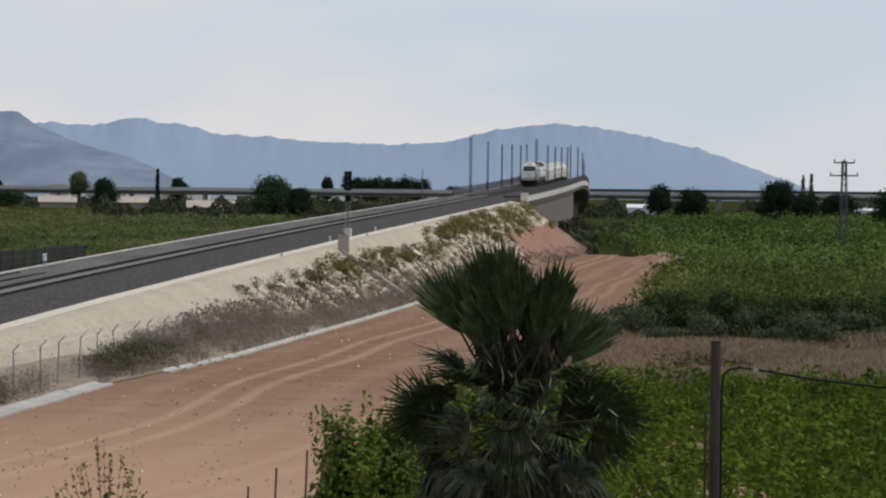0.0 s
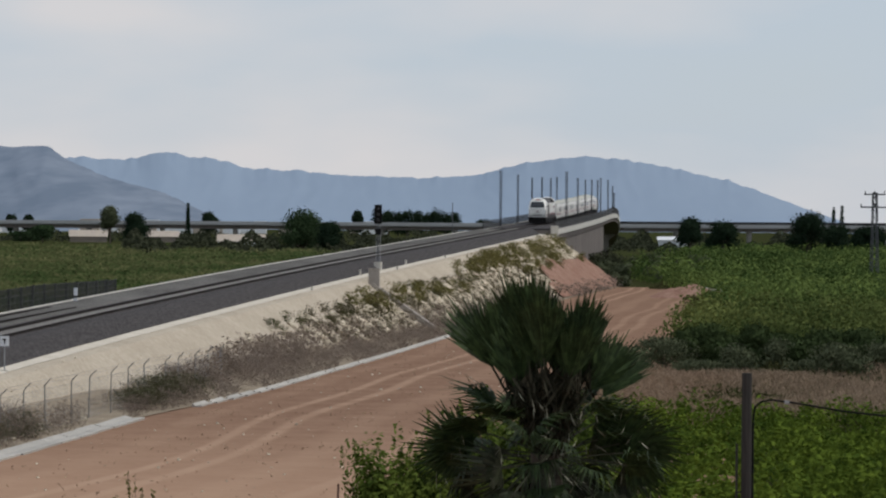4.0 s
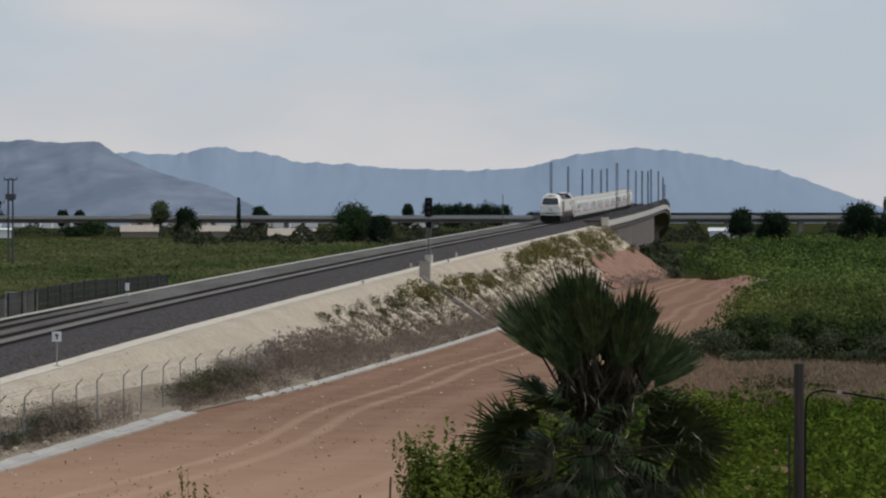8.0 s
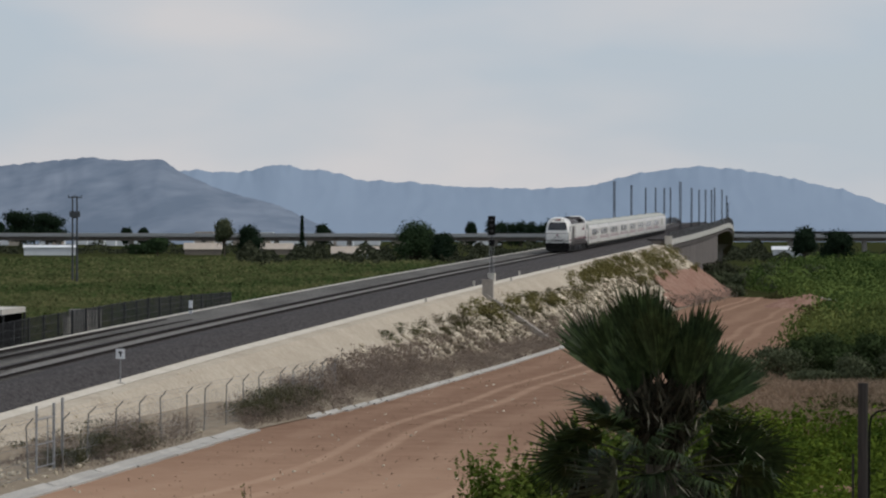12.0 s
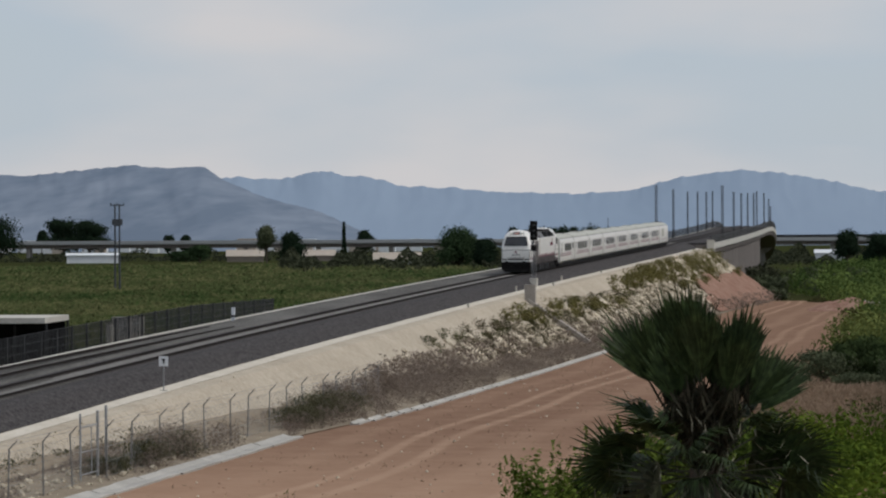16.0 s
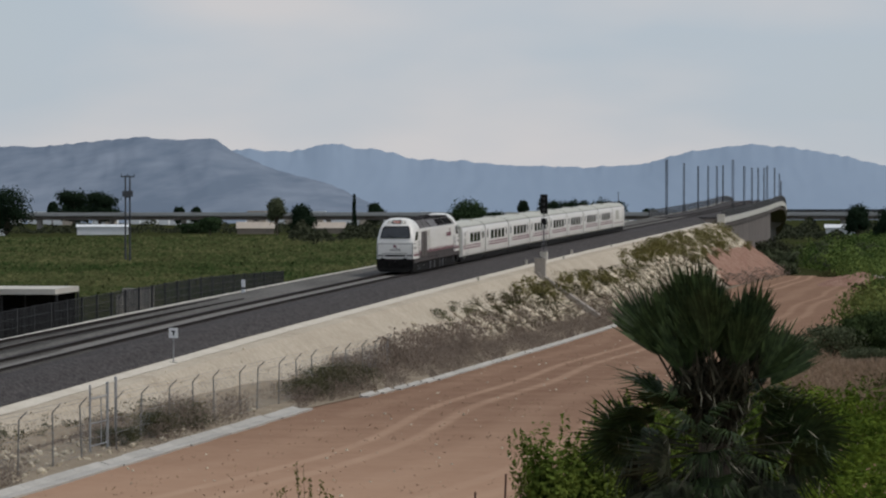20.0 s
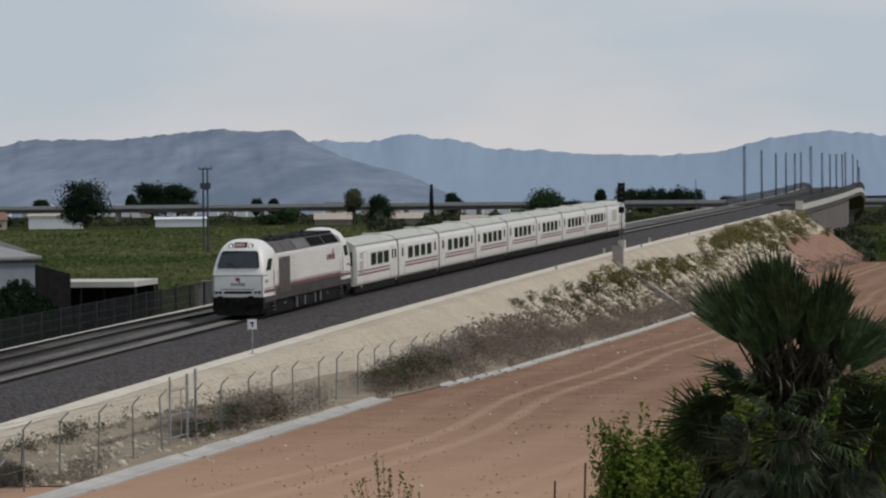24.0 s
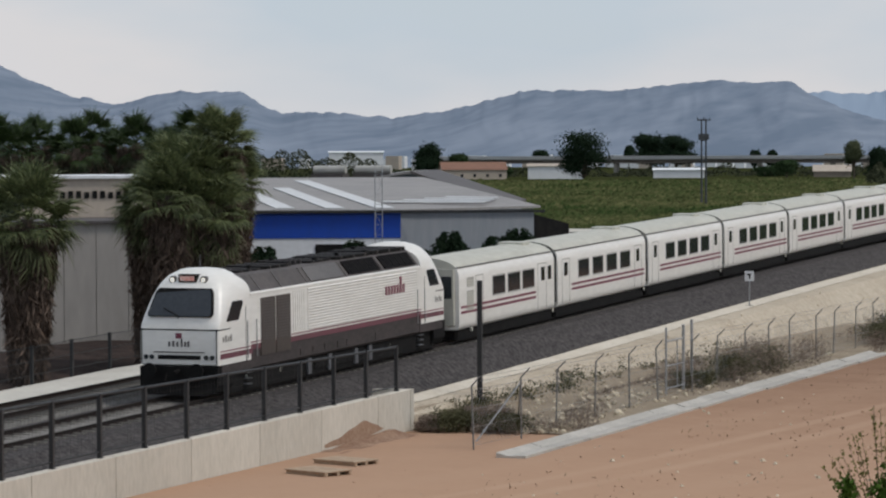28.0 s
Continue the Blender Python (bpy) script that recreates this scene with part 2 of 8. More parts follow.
M["leaf_weed"] = mat("olive_edge_weeds", (0.085, 0.084, 0.036), (0.042, 0.046, 0.019), 0.8, scale=0.12, fine=5, island=0.3, through_light=0.15, spec=0.0)
M["dry"] = mat("dry_weeds", (0.26, 0.208, 0.17), (0.185, 0.148, 0.122), 0.95, scale=0.3, island=0.1, through_light=0.35, spec=0)
M["stain"] = mat("earth_washed_over_concrete", (0.36, 0.255, 0.185), (0.27, 0.165, 0.115), 0.95, scale=1.1, fine=7, bump=0.2, spec=0)
M["debris"] = mat("dark_brown_earth_and_debris", (0.07, 0.052, 0.046), (0.028, 0.022, 0.02), 0.95, scale=0.8, fine=5, bump=0.8, spec=0)
M["litter"] = mat("dry_stalks_and_chaff", (0.36, 0.27, 0.17), (0.17, 0.11, 0.075), 0.95, scale=0.4, island=0.3, spec=0)
M["gully"] = mat("shaded_gully_weeds", (0.13, 0.105, 0.07), (0.07, 0.066, 0.036), 0.95, scale=0.4, island=0.3, through_light=0.15, spec=0)
M["drygrass"] = mat("dry_brown_grass", (0.33, 0.242, 0.172), (0.245, 0.178, 0.122), 0.95, scale=0.06, island=0.14, through_light=0.2, spec=0)
M["tuft"] = mat("yellow_green_tufts", (0.185, 0.163, 0.06), (0.1, 0.094, 0.038), 0.9, scale=0.5, island=0.35, through_light=0.2, spec=0)
M["frond"] = mat("palm_frond", (0.05, 0.074, 0.026), (0.02, 0.034, 0.013), 0.5, scale=1.0, island=0.4, through_light=0.12, spec=0.12)
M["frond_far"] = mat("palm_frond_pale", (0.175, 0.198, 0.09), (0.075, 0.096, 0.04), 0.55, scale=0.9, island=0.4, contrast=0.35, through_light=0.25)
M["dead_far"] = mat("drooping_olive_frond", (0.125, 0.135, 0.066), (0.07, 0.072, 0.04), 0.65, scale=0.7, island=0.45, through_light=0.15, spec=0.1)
M["deadfrond"] = mat("dead_palm_frond", (0.15, 0.105, 0.08), (0.072, 0.053, 0.042), 0.9, scale=0.6, island=0.35)
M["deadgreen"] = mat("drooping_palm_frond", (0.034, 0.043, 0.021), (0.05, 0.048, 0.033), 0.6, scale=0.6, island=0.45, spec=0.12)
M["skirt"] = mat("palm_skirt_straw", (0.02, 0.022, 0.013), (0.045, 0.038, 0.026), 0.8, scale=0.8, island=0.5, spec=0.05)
M["strawstrip"] = mat("leaf_glint_strip", (0.30, 0.28, 0.21), (0.18, 0.17, 0.12), 0.7, scale=1.0, island=0.4)
M["bark"] = mat("bark", (0.10, 0.08, 0.06), (0.06, 0.05, 0.04), 0.95, scale=3, bump=0.8, stretch=(1, 1, 0.3))
M["wood"] = mat("grey_weathered_pole", (0.028, 0.025, 0.023), (0.048, 0.042, 0.038), 0.9, scale=3, bump=0.5, stretch=(1, 1, 0.1))
M["shedgrey"] = mat("grey_sheet_metal", (0.20, 0.22, 0.245), (0.235, 0.25, 0.275), 0.55, scale=0.4, stretch=(1, 1, 0.2))
M["shedroof"] = mat("grey_fibre_roof", (0.235, 0.225, 0.22), (0.30, 0.285, 0.275), 0.8, scale=0.3, fine=10)
M["translucent"] = mat("pale_roof_light", (0.62, 0.62, 0.62), (0.52, 0.52, 0.52), 0.5, scale=0.5)
M["blue"] = mat("blue_painted_band", (0.010, 0.06, 0.38), (0.012, 0.055, 0.31), 0.5, scale=0.3)
M["wallwhite"] = mat("white_wall_paint", (0.74, 0.75, 0.77), (0.66, 0.67, 0.68), 0.8, scale=0.4)
M["wallcream"] = mat("cream_wall", (0.46, 0.39, 0.32), (0.38, 0.33, 0.28), 0.9, scale=0.3)
M["wallgrey"] = mat("beige_grey_panel_wall", (0.34, 0.315, 0.29), (0.285, 0.265, 0.245), 0.85, scale=0.25, stretch=(1, 1, 0.3))
M["hut"] = mat("weathered_tan_wall", (0.27, 0.225, 0.18), (0.2, 0.17, 0.14), 0.9, scale=0.3)
M["leaf_scrub"] = mat("dull_scrub_leaves", (0.062, 0.066, 0.04), (0.034, 0.04, 0.025), 0.8, scale=0.05, fine=6, island=0.08, through_light=0.1, spec=0)
M["tile"] = mat("clay_roof_tiles", (0.25, 0.13, 0.09), (0.19, 0.11, 0.08), 0.9, scale=0.6)
# distance haze is put into the ridge tints; mottling stretched for the camera's view
M["mount_front"] = mat("haze_tinted_near_ridge", (0.225, 0.262, 0.32), (0.15, 0.187, 0.242), 1.0, scale=0.009, fine=3.5, spec=0, contrast=0.5, stretch=(1, 0.12, 1.6))
M["mount_back"] = mat("haze_tinted_far_ridge", (0.265, 0.33, 0.415), (0.245, 0.305, 0.39), 1.0, scale=0.004, fine=5, spec=0, contrast=0.9, stretch=(1, 0.12, 1.6))
M["viapale"] = mat("pale_viaduct_parapet", (0.4, 0.4, 0.4), (0.34, 0.34, 0.34), 0.9, scale=0.05, fine=10)
M["via"] = mat("viaduct_concrete", (0.34, 0.34, 0.335), (0.40, 0.395, 0.385), 0.9, scale=0.05, fine=10)
M["yellow"] = mat("yellow_paint", (0.5, 0.42, 0.04), (0.45, 0.36, 0.04), 0.6)


def add_ruts(m, lines, pale):
    """Packed pale wheel ruts along the railway: each line is (metres to its right, half width, strength)."""
    n, l = m.node_tree.nodes, m.node_tree.links
    bs = n["Principled BSDF"]
    src = bs.inputs["Base Color"].links[0].from_socket
    tc = n.new("ShaderNodeTexCoord")
    dot = n.new("ShaderNodeVectorMath")
    dot.operation = "DOT_PRODUCT"
    dot.inputs[1].default_value = (0.9941, -0.1087, 0.0)
    l.new(tc.outputs["Object"], dot.inputs[0])
    wob = n.new("ShaderNodeTexNoise")
    wob.inputs["Scale"].default_value, wob.inputs["Detail"].default_value = 0.025, 0.5
    l.new(tc.outputs["Object"], wob.inputs["Vector"])
    add = n.new("ShaderNodeMath")
    add.operation = "MULTIPLY_ADD"
    add.inputs[1].default_value = 4.0
    l.new(wob.outputs[0], add.inputs[0])
    l.new(dot.outputs["Value"], add.inputs[2])
    # the tracks swing towards the wall at their near end
    along = n.new("ShaderNodeVectorMath")
    along.operation = "DOT_PRODUCT"
    along.inputs[1].default_value = (0.0986, 0.9012, 0.0)
    l.new(tc.outputs["Object"], along.inputs[0])
    near = n.new("ShaderNodeMath")
    near.operation, near.use_clamp = "SUBTRACT", False
    near.inputs[0].default_value = 107.7
    l.new(along.outputs["Value"], near.inputs[1])
    pos = n.new("ShaderNodeMath")
    pos.operation = "MAXIMUM"
    pos.inputs[1].default_value = 0.0
    l.new(near.outputs[0], pos.inputs[0])
    sq = n.new("ShaderNodeMath")
    sq.operation = "MULTIPLY"
    l.new(pos.outputs[0], sq.inputs[0])
    l.new(pos.outputs[0], sq.inputs[1])
    swing = n.new("ShaderNodeMath")
    swing.operation = "MULTIPLY_ADD"
    swing.inputs[1].default_value = 0.0038
    l.new(sq.outputs[0], swing.inputs[0])
    l.new(add.outputs[0], swing.inputs[2])
    worn = n.new("ShaderNodeTexNoise")
    worn.inputs["Scale"].default_value, worn.inputs["Detail"].default_value = 0.3, 5.0
    l.new(tc.outputs["Object"], worn.inputs["Vector"])
    total = None
    for c, w, k in lines:
        sub = n.new("ShaderNodeMath")
        sub.operation = "SUBTRACT"
        sub.inputs[1].default_value = c - 44.77 + 2.0
        l.new(swing.outputs[0], sub.inputs[0])
        ab = n.new("ShaderNodeMath")
        ab.operation = "ABSOLUTE"
        l.new(sub.outputs[0], ab.inputs[0])
        mr = n.new("ShaderNodeMapRange")
        mr.interpolation_type = "SMOOTHSTEP"
        mr.inputs[1].default_value, mr.inputs[2].default_value, mr.inputs[3].default_value, mr.inputs[4].default_value = 0.3 * w, 1.6 * w, k, 0.0
        l.new(ab.outputs[0], mr.inputs[0])
        if total is None:
            total = mr.outputs[0]
        else:
            mx = n.new("ShaderNodeMath")
            mx.operation = "MAXIMUM"
            l.new(total, mx.inputs[0])
            l.new(mr.outputs[0], mx.inputs[1])
            total = mx.outputs[0]
    mul = n.new("ShaderNodeMath")
    mul.operation = "MULTIPLY"
    l.new(total, mul.inputs[0])
    l.new(worn.outputs[0], mul.inputs[1])
    # drier, paler ground towards the wall
    mix2 = n.new("ShaderNodeMath")
    mix2.operation = "MULTIPLY_ADD"
    mix2.inputs[1].default_value = 14.0
    l.new(worn.outputs[0], mix2.inputs[0])
    l.new(along.outputs["Value"], mix2.inputs[2])
    mr = n.new("ShaderNodeMapRange")
    mr.interpolation_type = "SMOOTHSTEP"
    mr.inputs[1].default_value, mr.inputs[2].default_value, mr.inputs[3].default_value, mr.inputs[4].default_value = 72.0, 152.0, 0.7, 0.0
    l.new(mix2.outputs[0], mr.inputs[0])
    mp = n.new("ShaderNodeMix")
    mp.data_type = "RGBA"
    mp.inputs[7].default_value = (0.5, 0.325, 0.22, 1)
    l.new(mr.outputs[0], mp.inputs[0])
    l.new(src, mp.inputs[6])
    mc = n.new("ShaderNodeMix")
    mc.data_type = "RGBA"
    mc.inputs[7].default_value = (*pale, 1)
    l.new(mul.outputs[0], mc.inputs[0])
    l.new(mp.outputs[2], mc.inputs[6])
    l.new(mc.outputs[2], bs.inputs["Base Color"])


add_ruts(M["dirt"], [(19.0, 0.3, 0.85), (20.9, 0.35, 0.8), (24.3, 0.9, 0.3), (16.0, 0.7, 0.25), (27.6, 0.35, 0.5), (29.4, 0.4, 0.5), (34.0, 0.7, 0.35)], (0.46, 0.312, 0.218))


# ---- mesh tools ----
class Build:
    """Collects vertices and faces for one mesh."""

    def __init__(self):
        self.v, self.f, self.k = [], [], []

    def add(self, vs, fs, k=0):
        b = len(self.v)
        self.v += [tuple(p) for p in vs]
        self.f += [tuple(b + i for i in q) for q in fs]
        self.k += [k] * len(fs)
        return self

    def box(self, x0, x1, y0, y1, z0, z1, k=0, bev=0.0):
        """A box, with its vertical edges cut off by bev."""
        if bev:
            b = bev
            ring = [(x0 + b, y0), (x1 - b, y0), (x1, y0 + b), (x1, y1 - b), (x1 - b, y1), (x0 + b, y1), (x0, y1 - b), (x0, y0 + b)]
        else:
            ring = [(x0, y0), (x1, y0), (x1, y1), (x0, y1)]
        n = len(ring)
        vs = [(x, y, z0) for x, y in ring] + [(x, y, z1) for x, y in ring]
        fs = [tuple(reversed(range(n))), tuple(range(n, 2 * n))] + [(i, (i + 1) % n, n + (i + 1) % n, n + i) for i in range(n)]
        return self.add(vs, fs, k)

    def loft(self, rings, k=0, closed=True, caps=True):
        """Skins rings of equal length."""
        n = len(rings[0])
        vs = [p for r in rings for p in r]
        fs = []
        for j in range(len(rings) - 1):
            for i in range(n if closed else n - 1):
                a, b = j * n + i, j * n + (i + 1) % n
                fs.append((a, b, b + n, a + n))
        if caps and closed:
            fs += [tuple(reversed(range(n))), tuple(range((len(rings) - 1) * n, len(rings) * n))]
        return self.add(vs, fs, k)

    def rod(self, p, q, r0, r1=None, n=6, k=0):
        p, q = Vector(p), Vector(q)
        r1 = r0 if r1 is None else r1
        d = (q - p).normalized()
        u = d.orthogonal().normalized()
        w = d.cross(u)
        ring = lambda c, r: [c + (u * math.cos(6.2832 * i / n) + w * math.sin(6.2832 * i / n)) * r for i in range(n)]
        return self.loft([ring(p, r0), ring(q, r1)], k)

    def path(self, pts, r, n=6, k=0):
        for a, b in zip(pts, pts[1:]):
            self.rod(a, b, r, r, n, k)
        return self

    def wheel(self, x0, x1, y, z, r, n=20, k=0):
        ring = lambda x, q: [(x, y + q * math.cos(6.2832 * i / n), z + q * math.sin(6.2832 * i / n)) for i in range(n)]
        return self.loft([ring(x0, r * 0.5), ring(x0, r), ring(x1, r), ring(x1, r * 0.5)], k)

    def mesh(self, name):
        me = bpy.data.meshes.new(name)
        me.from_pydata(self.v, [], self.f)
        if any(self.k):
            me.polygons.foreach_set("material_index", self.k)
        me.update()
        return me


def part(name, b, material, parent=None, label="", smooth=False):
    """One mesh object, under a thing or part."""
    me = b if isinstance(b, bpy.types.Mesh) else b.mesh(name)
    if not me.materials:
        for m in (material if isinstance(material, (list, tuple)) else [material]):
            me.materials.append(M[m])
    if smooth:
        me.polygons.foreach_set("use_smooth", [True] * len(me.polygons))
    ob = new(name, me)
    if parent:
        ob.parent = parent
    if label:
        ob["label"] = label
    return ob


def quads(name, v):
    """A mesh of loose quads from an array (n, 4, 3)."""
    n = len(v)
    me = bpy.data.meshes.new(name)
    me.vertices.add(4 * n)
    me.vertices.foreach_set("co", np.ascontiguousarray(v, dtype=np.float32).ravel())
    me.loops.add(4 * n)
    me.loops.foreach_set("vertex_index", np.arange(4 * n, dtype=np.int32))
    me.polygons.add(n)
    me.polygons.foreach_set("loop_start", np.arange(0, 4 * n, 4, dtype=np.int32))
    me.update(calc_edges=True)
    return me


def leaves(rng, c, size, aspect=0.5, upright=0.0, out=None, stray=0.6):
    """Leaf blades at the centres c: size is one number or one for each; out: the ways that they face, roughly."""
    n = len(c)
    a = rng.normal(size=(n, 3))
    a[:, 2] = a[:, 2] * (1 - upright) + upright * 2.2 * np.abs(rng.normal(size=n) * 0.3 + 1)
    if out is not None:
        f = out / np.maximum(1e-6, np.linalg.norm(out, axis=1))[:, None] + stray * rng.normal(size=(n, 3)) * 0.6
        a = np.cross(a, f)
    a /= np.linalg.norm(a, axis=1)[:, None]
    b = np.cross(a, rng.normal(size=(n, 3)) if out is None else f)
    b /= np.linalg.norm(b, axis=1)[:, None]
    s = (np.broadcast_to(size, (n,)) * rng.uniform(0.6, 1.4, n))[:, None] * 0.5
    a, b = a * s, b * s * aspect
    return np.stack([c - a, c + b - a * 0.1, c + a, c - b - a * 0.1], 1)


def blob(rng, n, centre, radii, hollow=0.5):
    """Points in an ellipsoid, more of them near its skin."""
    d = rng.normal(size=(n, 3))
    d /= np.linalg.norm(d, axis=1)[:, None]
    r = rng.uniform(hollow, 1.0, n)[:, None] * (1 + 0.11 * rng.normal(size=(n, 1)))
    return np.array(centre) + d * r * np.array(radii)


def rng_of(k):
    return np.random.default_rng(k)


# ---- the line of the railway ----
# stations s count 1.111 m each along the track
LINE_X, LINE_Y, STEP_X, STEP_Y = -44.84, 1.79, 0.1208, 1.1045
STATION = math.hypot(STEP_X, STEP_Y)
SLOPE = math.atan2(STEP_X, STEP_Y)
NX, NY = math.cos(SLOPE), -math.sin(SLOPE)
GROUND = -9.6
RAIL_S = [-60, 0, 60, 87, 103, 117, 142, 167, 215, 265, 345, 404, 480, 530, 553, 571, 590, 612, 645, 690, 760, 900]
RAIL_Z = [-9.2, -9.1, -8.75, -8.13, -7.68, -7.26, -6.5, -5.8, -4.67, -3.6, -2.1, -1.0, 0.5, 1.7, 2.45, 2.85, 2.6, 1.6, -0.6, -3.6, -5.5, -6.5]
_s = np.arange(-60.0, 901.0, 2.0)
_k = np.exp(-0.5 * (np.arange(-12, 13) / 5.0) ** 2)
_z = np.convolve(np.pad(np.interp(_s, RAIL_S, RAIL_Z), 12, mode="edge"), _k / _k.sum(), mode="valid")


def rail_z(s):
    return float(np.interp(s, _s, _z))


def on(s, lat, z):
    """The place beside the track at s, lat metres to its right, at the height z."""
    return (LINE_X + STEP_X * s - max(0.0, s - 540) ** 2 / 2400 + lat * NX, LINE_Y + STEP_Y * s + lat * NY, z)


def sweep(profile, s_list):
    """A sheet along the railway; profile(s) gives (lat, z) from left to right."""
    b = Build()
    rows = [[on(s, l, z) for l, z in profile(s)] for s in s_list]
    return b.loft(rows, closed=False, caps=False)


def span(a, b, step):
    n = max(1, int(round((b - a) / step)))
    return [a + (b - a) * i / n for i in range(n + 1)]


def bar(s_list, l0, l1, z0, z1, follow=True):
    """A bar along the railway, from lat l0 to l1 and from z0 to z1 (over the rails, if it follows them)."""
    b = Build()
    rows = []
    for s in s_list:
        r = rail_z(s) if follow else 0.0
        rows.append([on(s, l0, r + z0), on(s, l1, r + z0), on(s, l1, r + z1), on(s, l0, r + z1)])
    return b.loft(rows)


def empty(name, m=None, label="", category="", group="", kind=""):
    ob = new(name)
    if m is not None:
        ob.matrix_basis = m
    return tagged(ob, label, category, group, kind)


def ring(az, d):
    """Plan places by bearing and reach: a bearing counts 0.9009 degrees, a reach 1.11 m."""
    a = np.radians(np.asarray(az) / 1.11)
    return 1.11 * np.asarray(d) * np.sin(a), 1.11 * np.asarray(d) * np.cos(a)


def polar(az, d, z=0.0):
    x, y = ring(az, d)
    return (float(x), float(y), z)


def beside(x, y):
    """Metres to the right of the track."""
    return (x - LINE_X) * NX + (y - LINE_Y) * NY


# ---- ground and distance ----
def make_ground():
    b = Build()
    xs = [-4900, -2500, -1200, -600, -300, -150, -75, 0, 75, 150, 300, 600, 1200, 2500, 4900]
    vs = [(x, y, GROUND - 0.03) for y in xs for x in xs]
    n = len(xs)
    b.add(vs, [(j * n + i, j * n + i + 1, (j + 1) * n + i + 1, (j + 1) * n + i) for j in range(n - 1) for i in range(n - 1)])
    tagged(part("ground", b, "field"), "flat farmland soil reaching to the hills", "ground", kind="structure")


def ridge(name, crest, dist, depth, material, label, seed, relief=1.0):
    """A range of hills: crest gives bearings and rises in degrees fitted to the camera's skyline, roughened by noise;
    spurs run down from it.
    """
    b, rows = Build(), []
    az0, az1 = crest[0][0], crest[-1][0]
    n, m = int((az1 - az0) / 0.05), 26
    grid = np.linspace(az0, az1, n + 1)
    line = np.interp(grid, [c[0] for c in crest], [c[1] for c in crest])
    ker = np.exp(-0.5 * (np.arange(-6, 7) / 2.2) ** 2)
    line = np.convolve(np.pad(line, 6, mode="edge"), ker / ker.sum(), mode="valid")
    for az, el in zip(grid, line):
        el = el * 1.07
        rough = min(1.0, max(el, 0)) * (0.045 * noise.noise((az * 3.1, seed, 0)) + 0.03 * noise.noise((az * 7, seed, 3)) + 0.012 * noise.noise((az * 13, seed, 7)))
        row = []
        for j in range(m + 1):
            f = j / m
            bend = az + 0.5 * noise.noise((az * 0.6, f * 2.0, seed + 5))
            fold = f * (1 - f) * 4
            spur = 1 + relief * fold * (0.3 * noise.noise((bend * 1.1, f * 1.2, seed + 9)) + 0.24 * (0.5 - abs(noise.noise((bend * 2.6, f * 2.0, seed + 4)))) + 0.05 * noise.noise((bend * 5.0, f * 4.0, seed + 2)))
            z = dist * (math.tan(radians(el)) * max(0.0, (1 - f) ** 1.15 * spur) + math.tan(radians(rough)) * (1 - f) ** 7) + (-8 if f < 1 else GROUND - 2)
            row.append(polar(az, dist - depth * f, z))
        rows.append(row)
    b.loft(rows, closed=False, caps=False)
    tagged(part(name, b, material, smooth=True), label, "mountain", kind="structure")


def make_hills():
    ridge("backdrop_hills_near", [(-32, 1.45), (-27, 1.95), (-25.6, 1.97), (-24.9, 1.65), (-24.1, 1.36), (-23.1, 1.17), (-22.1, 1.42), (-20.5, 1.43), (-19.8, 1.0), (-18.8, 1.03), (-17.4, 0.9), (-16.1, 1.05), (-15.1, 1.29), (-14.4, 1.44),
                                  (-12.5, 1.42), (-11.3, 1.55), (-10.5, 1.62), (-9.6, 1.55), (-9.03, 1.62), (-8.5, 1.3), (-7.6, 0.95), (-6.6, 0.72), (-5.9, 0.42), (-5.2, 0.1), (-4.6, 0.0)], 3600, 1000, "mount_front", "hills behind the plain, haze put into their blue-grey", 1, 0.22)
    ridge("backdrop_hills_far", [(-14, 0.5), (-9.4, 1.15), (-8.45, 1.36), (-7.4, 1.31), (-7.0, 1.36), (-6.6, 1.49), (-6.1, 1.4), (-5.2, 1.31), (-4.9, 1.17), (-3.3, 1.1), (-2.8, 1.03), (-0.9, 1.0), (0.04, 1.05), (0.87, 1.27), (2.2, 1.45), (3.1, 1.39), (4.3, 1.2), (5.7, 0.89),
                                 (6.3, 0.66), (7.4, 0.3), (7.9, 0.14), (8.6, 0.0)], 4440, 700, "mount_back", "far mountain range, haze put into its pale blue", 11, 0.16)


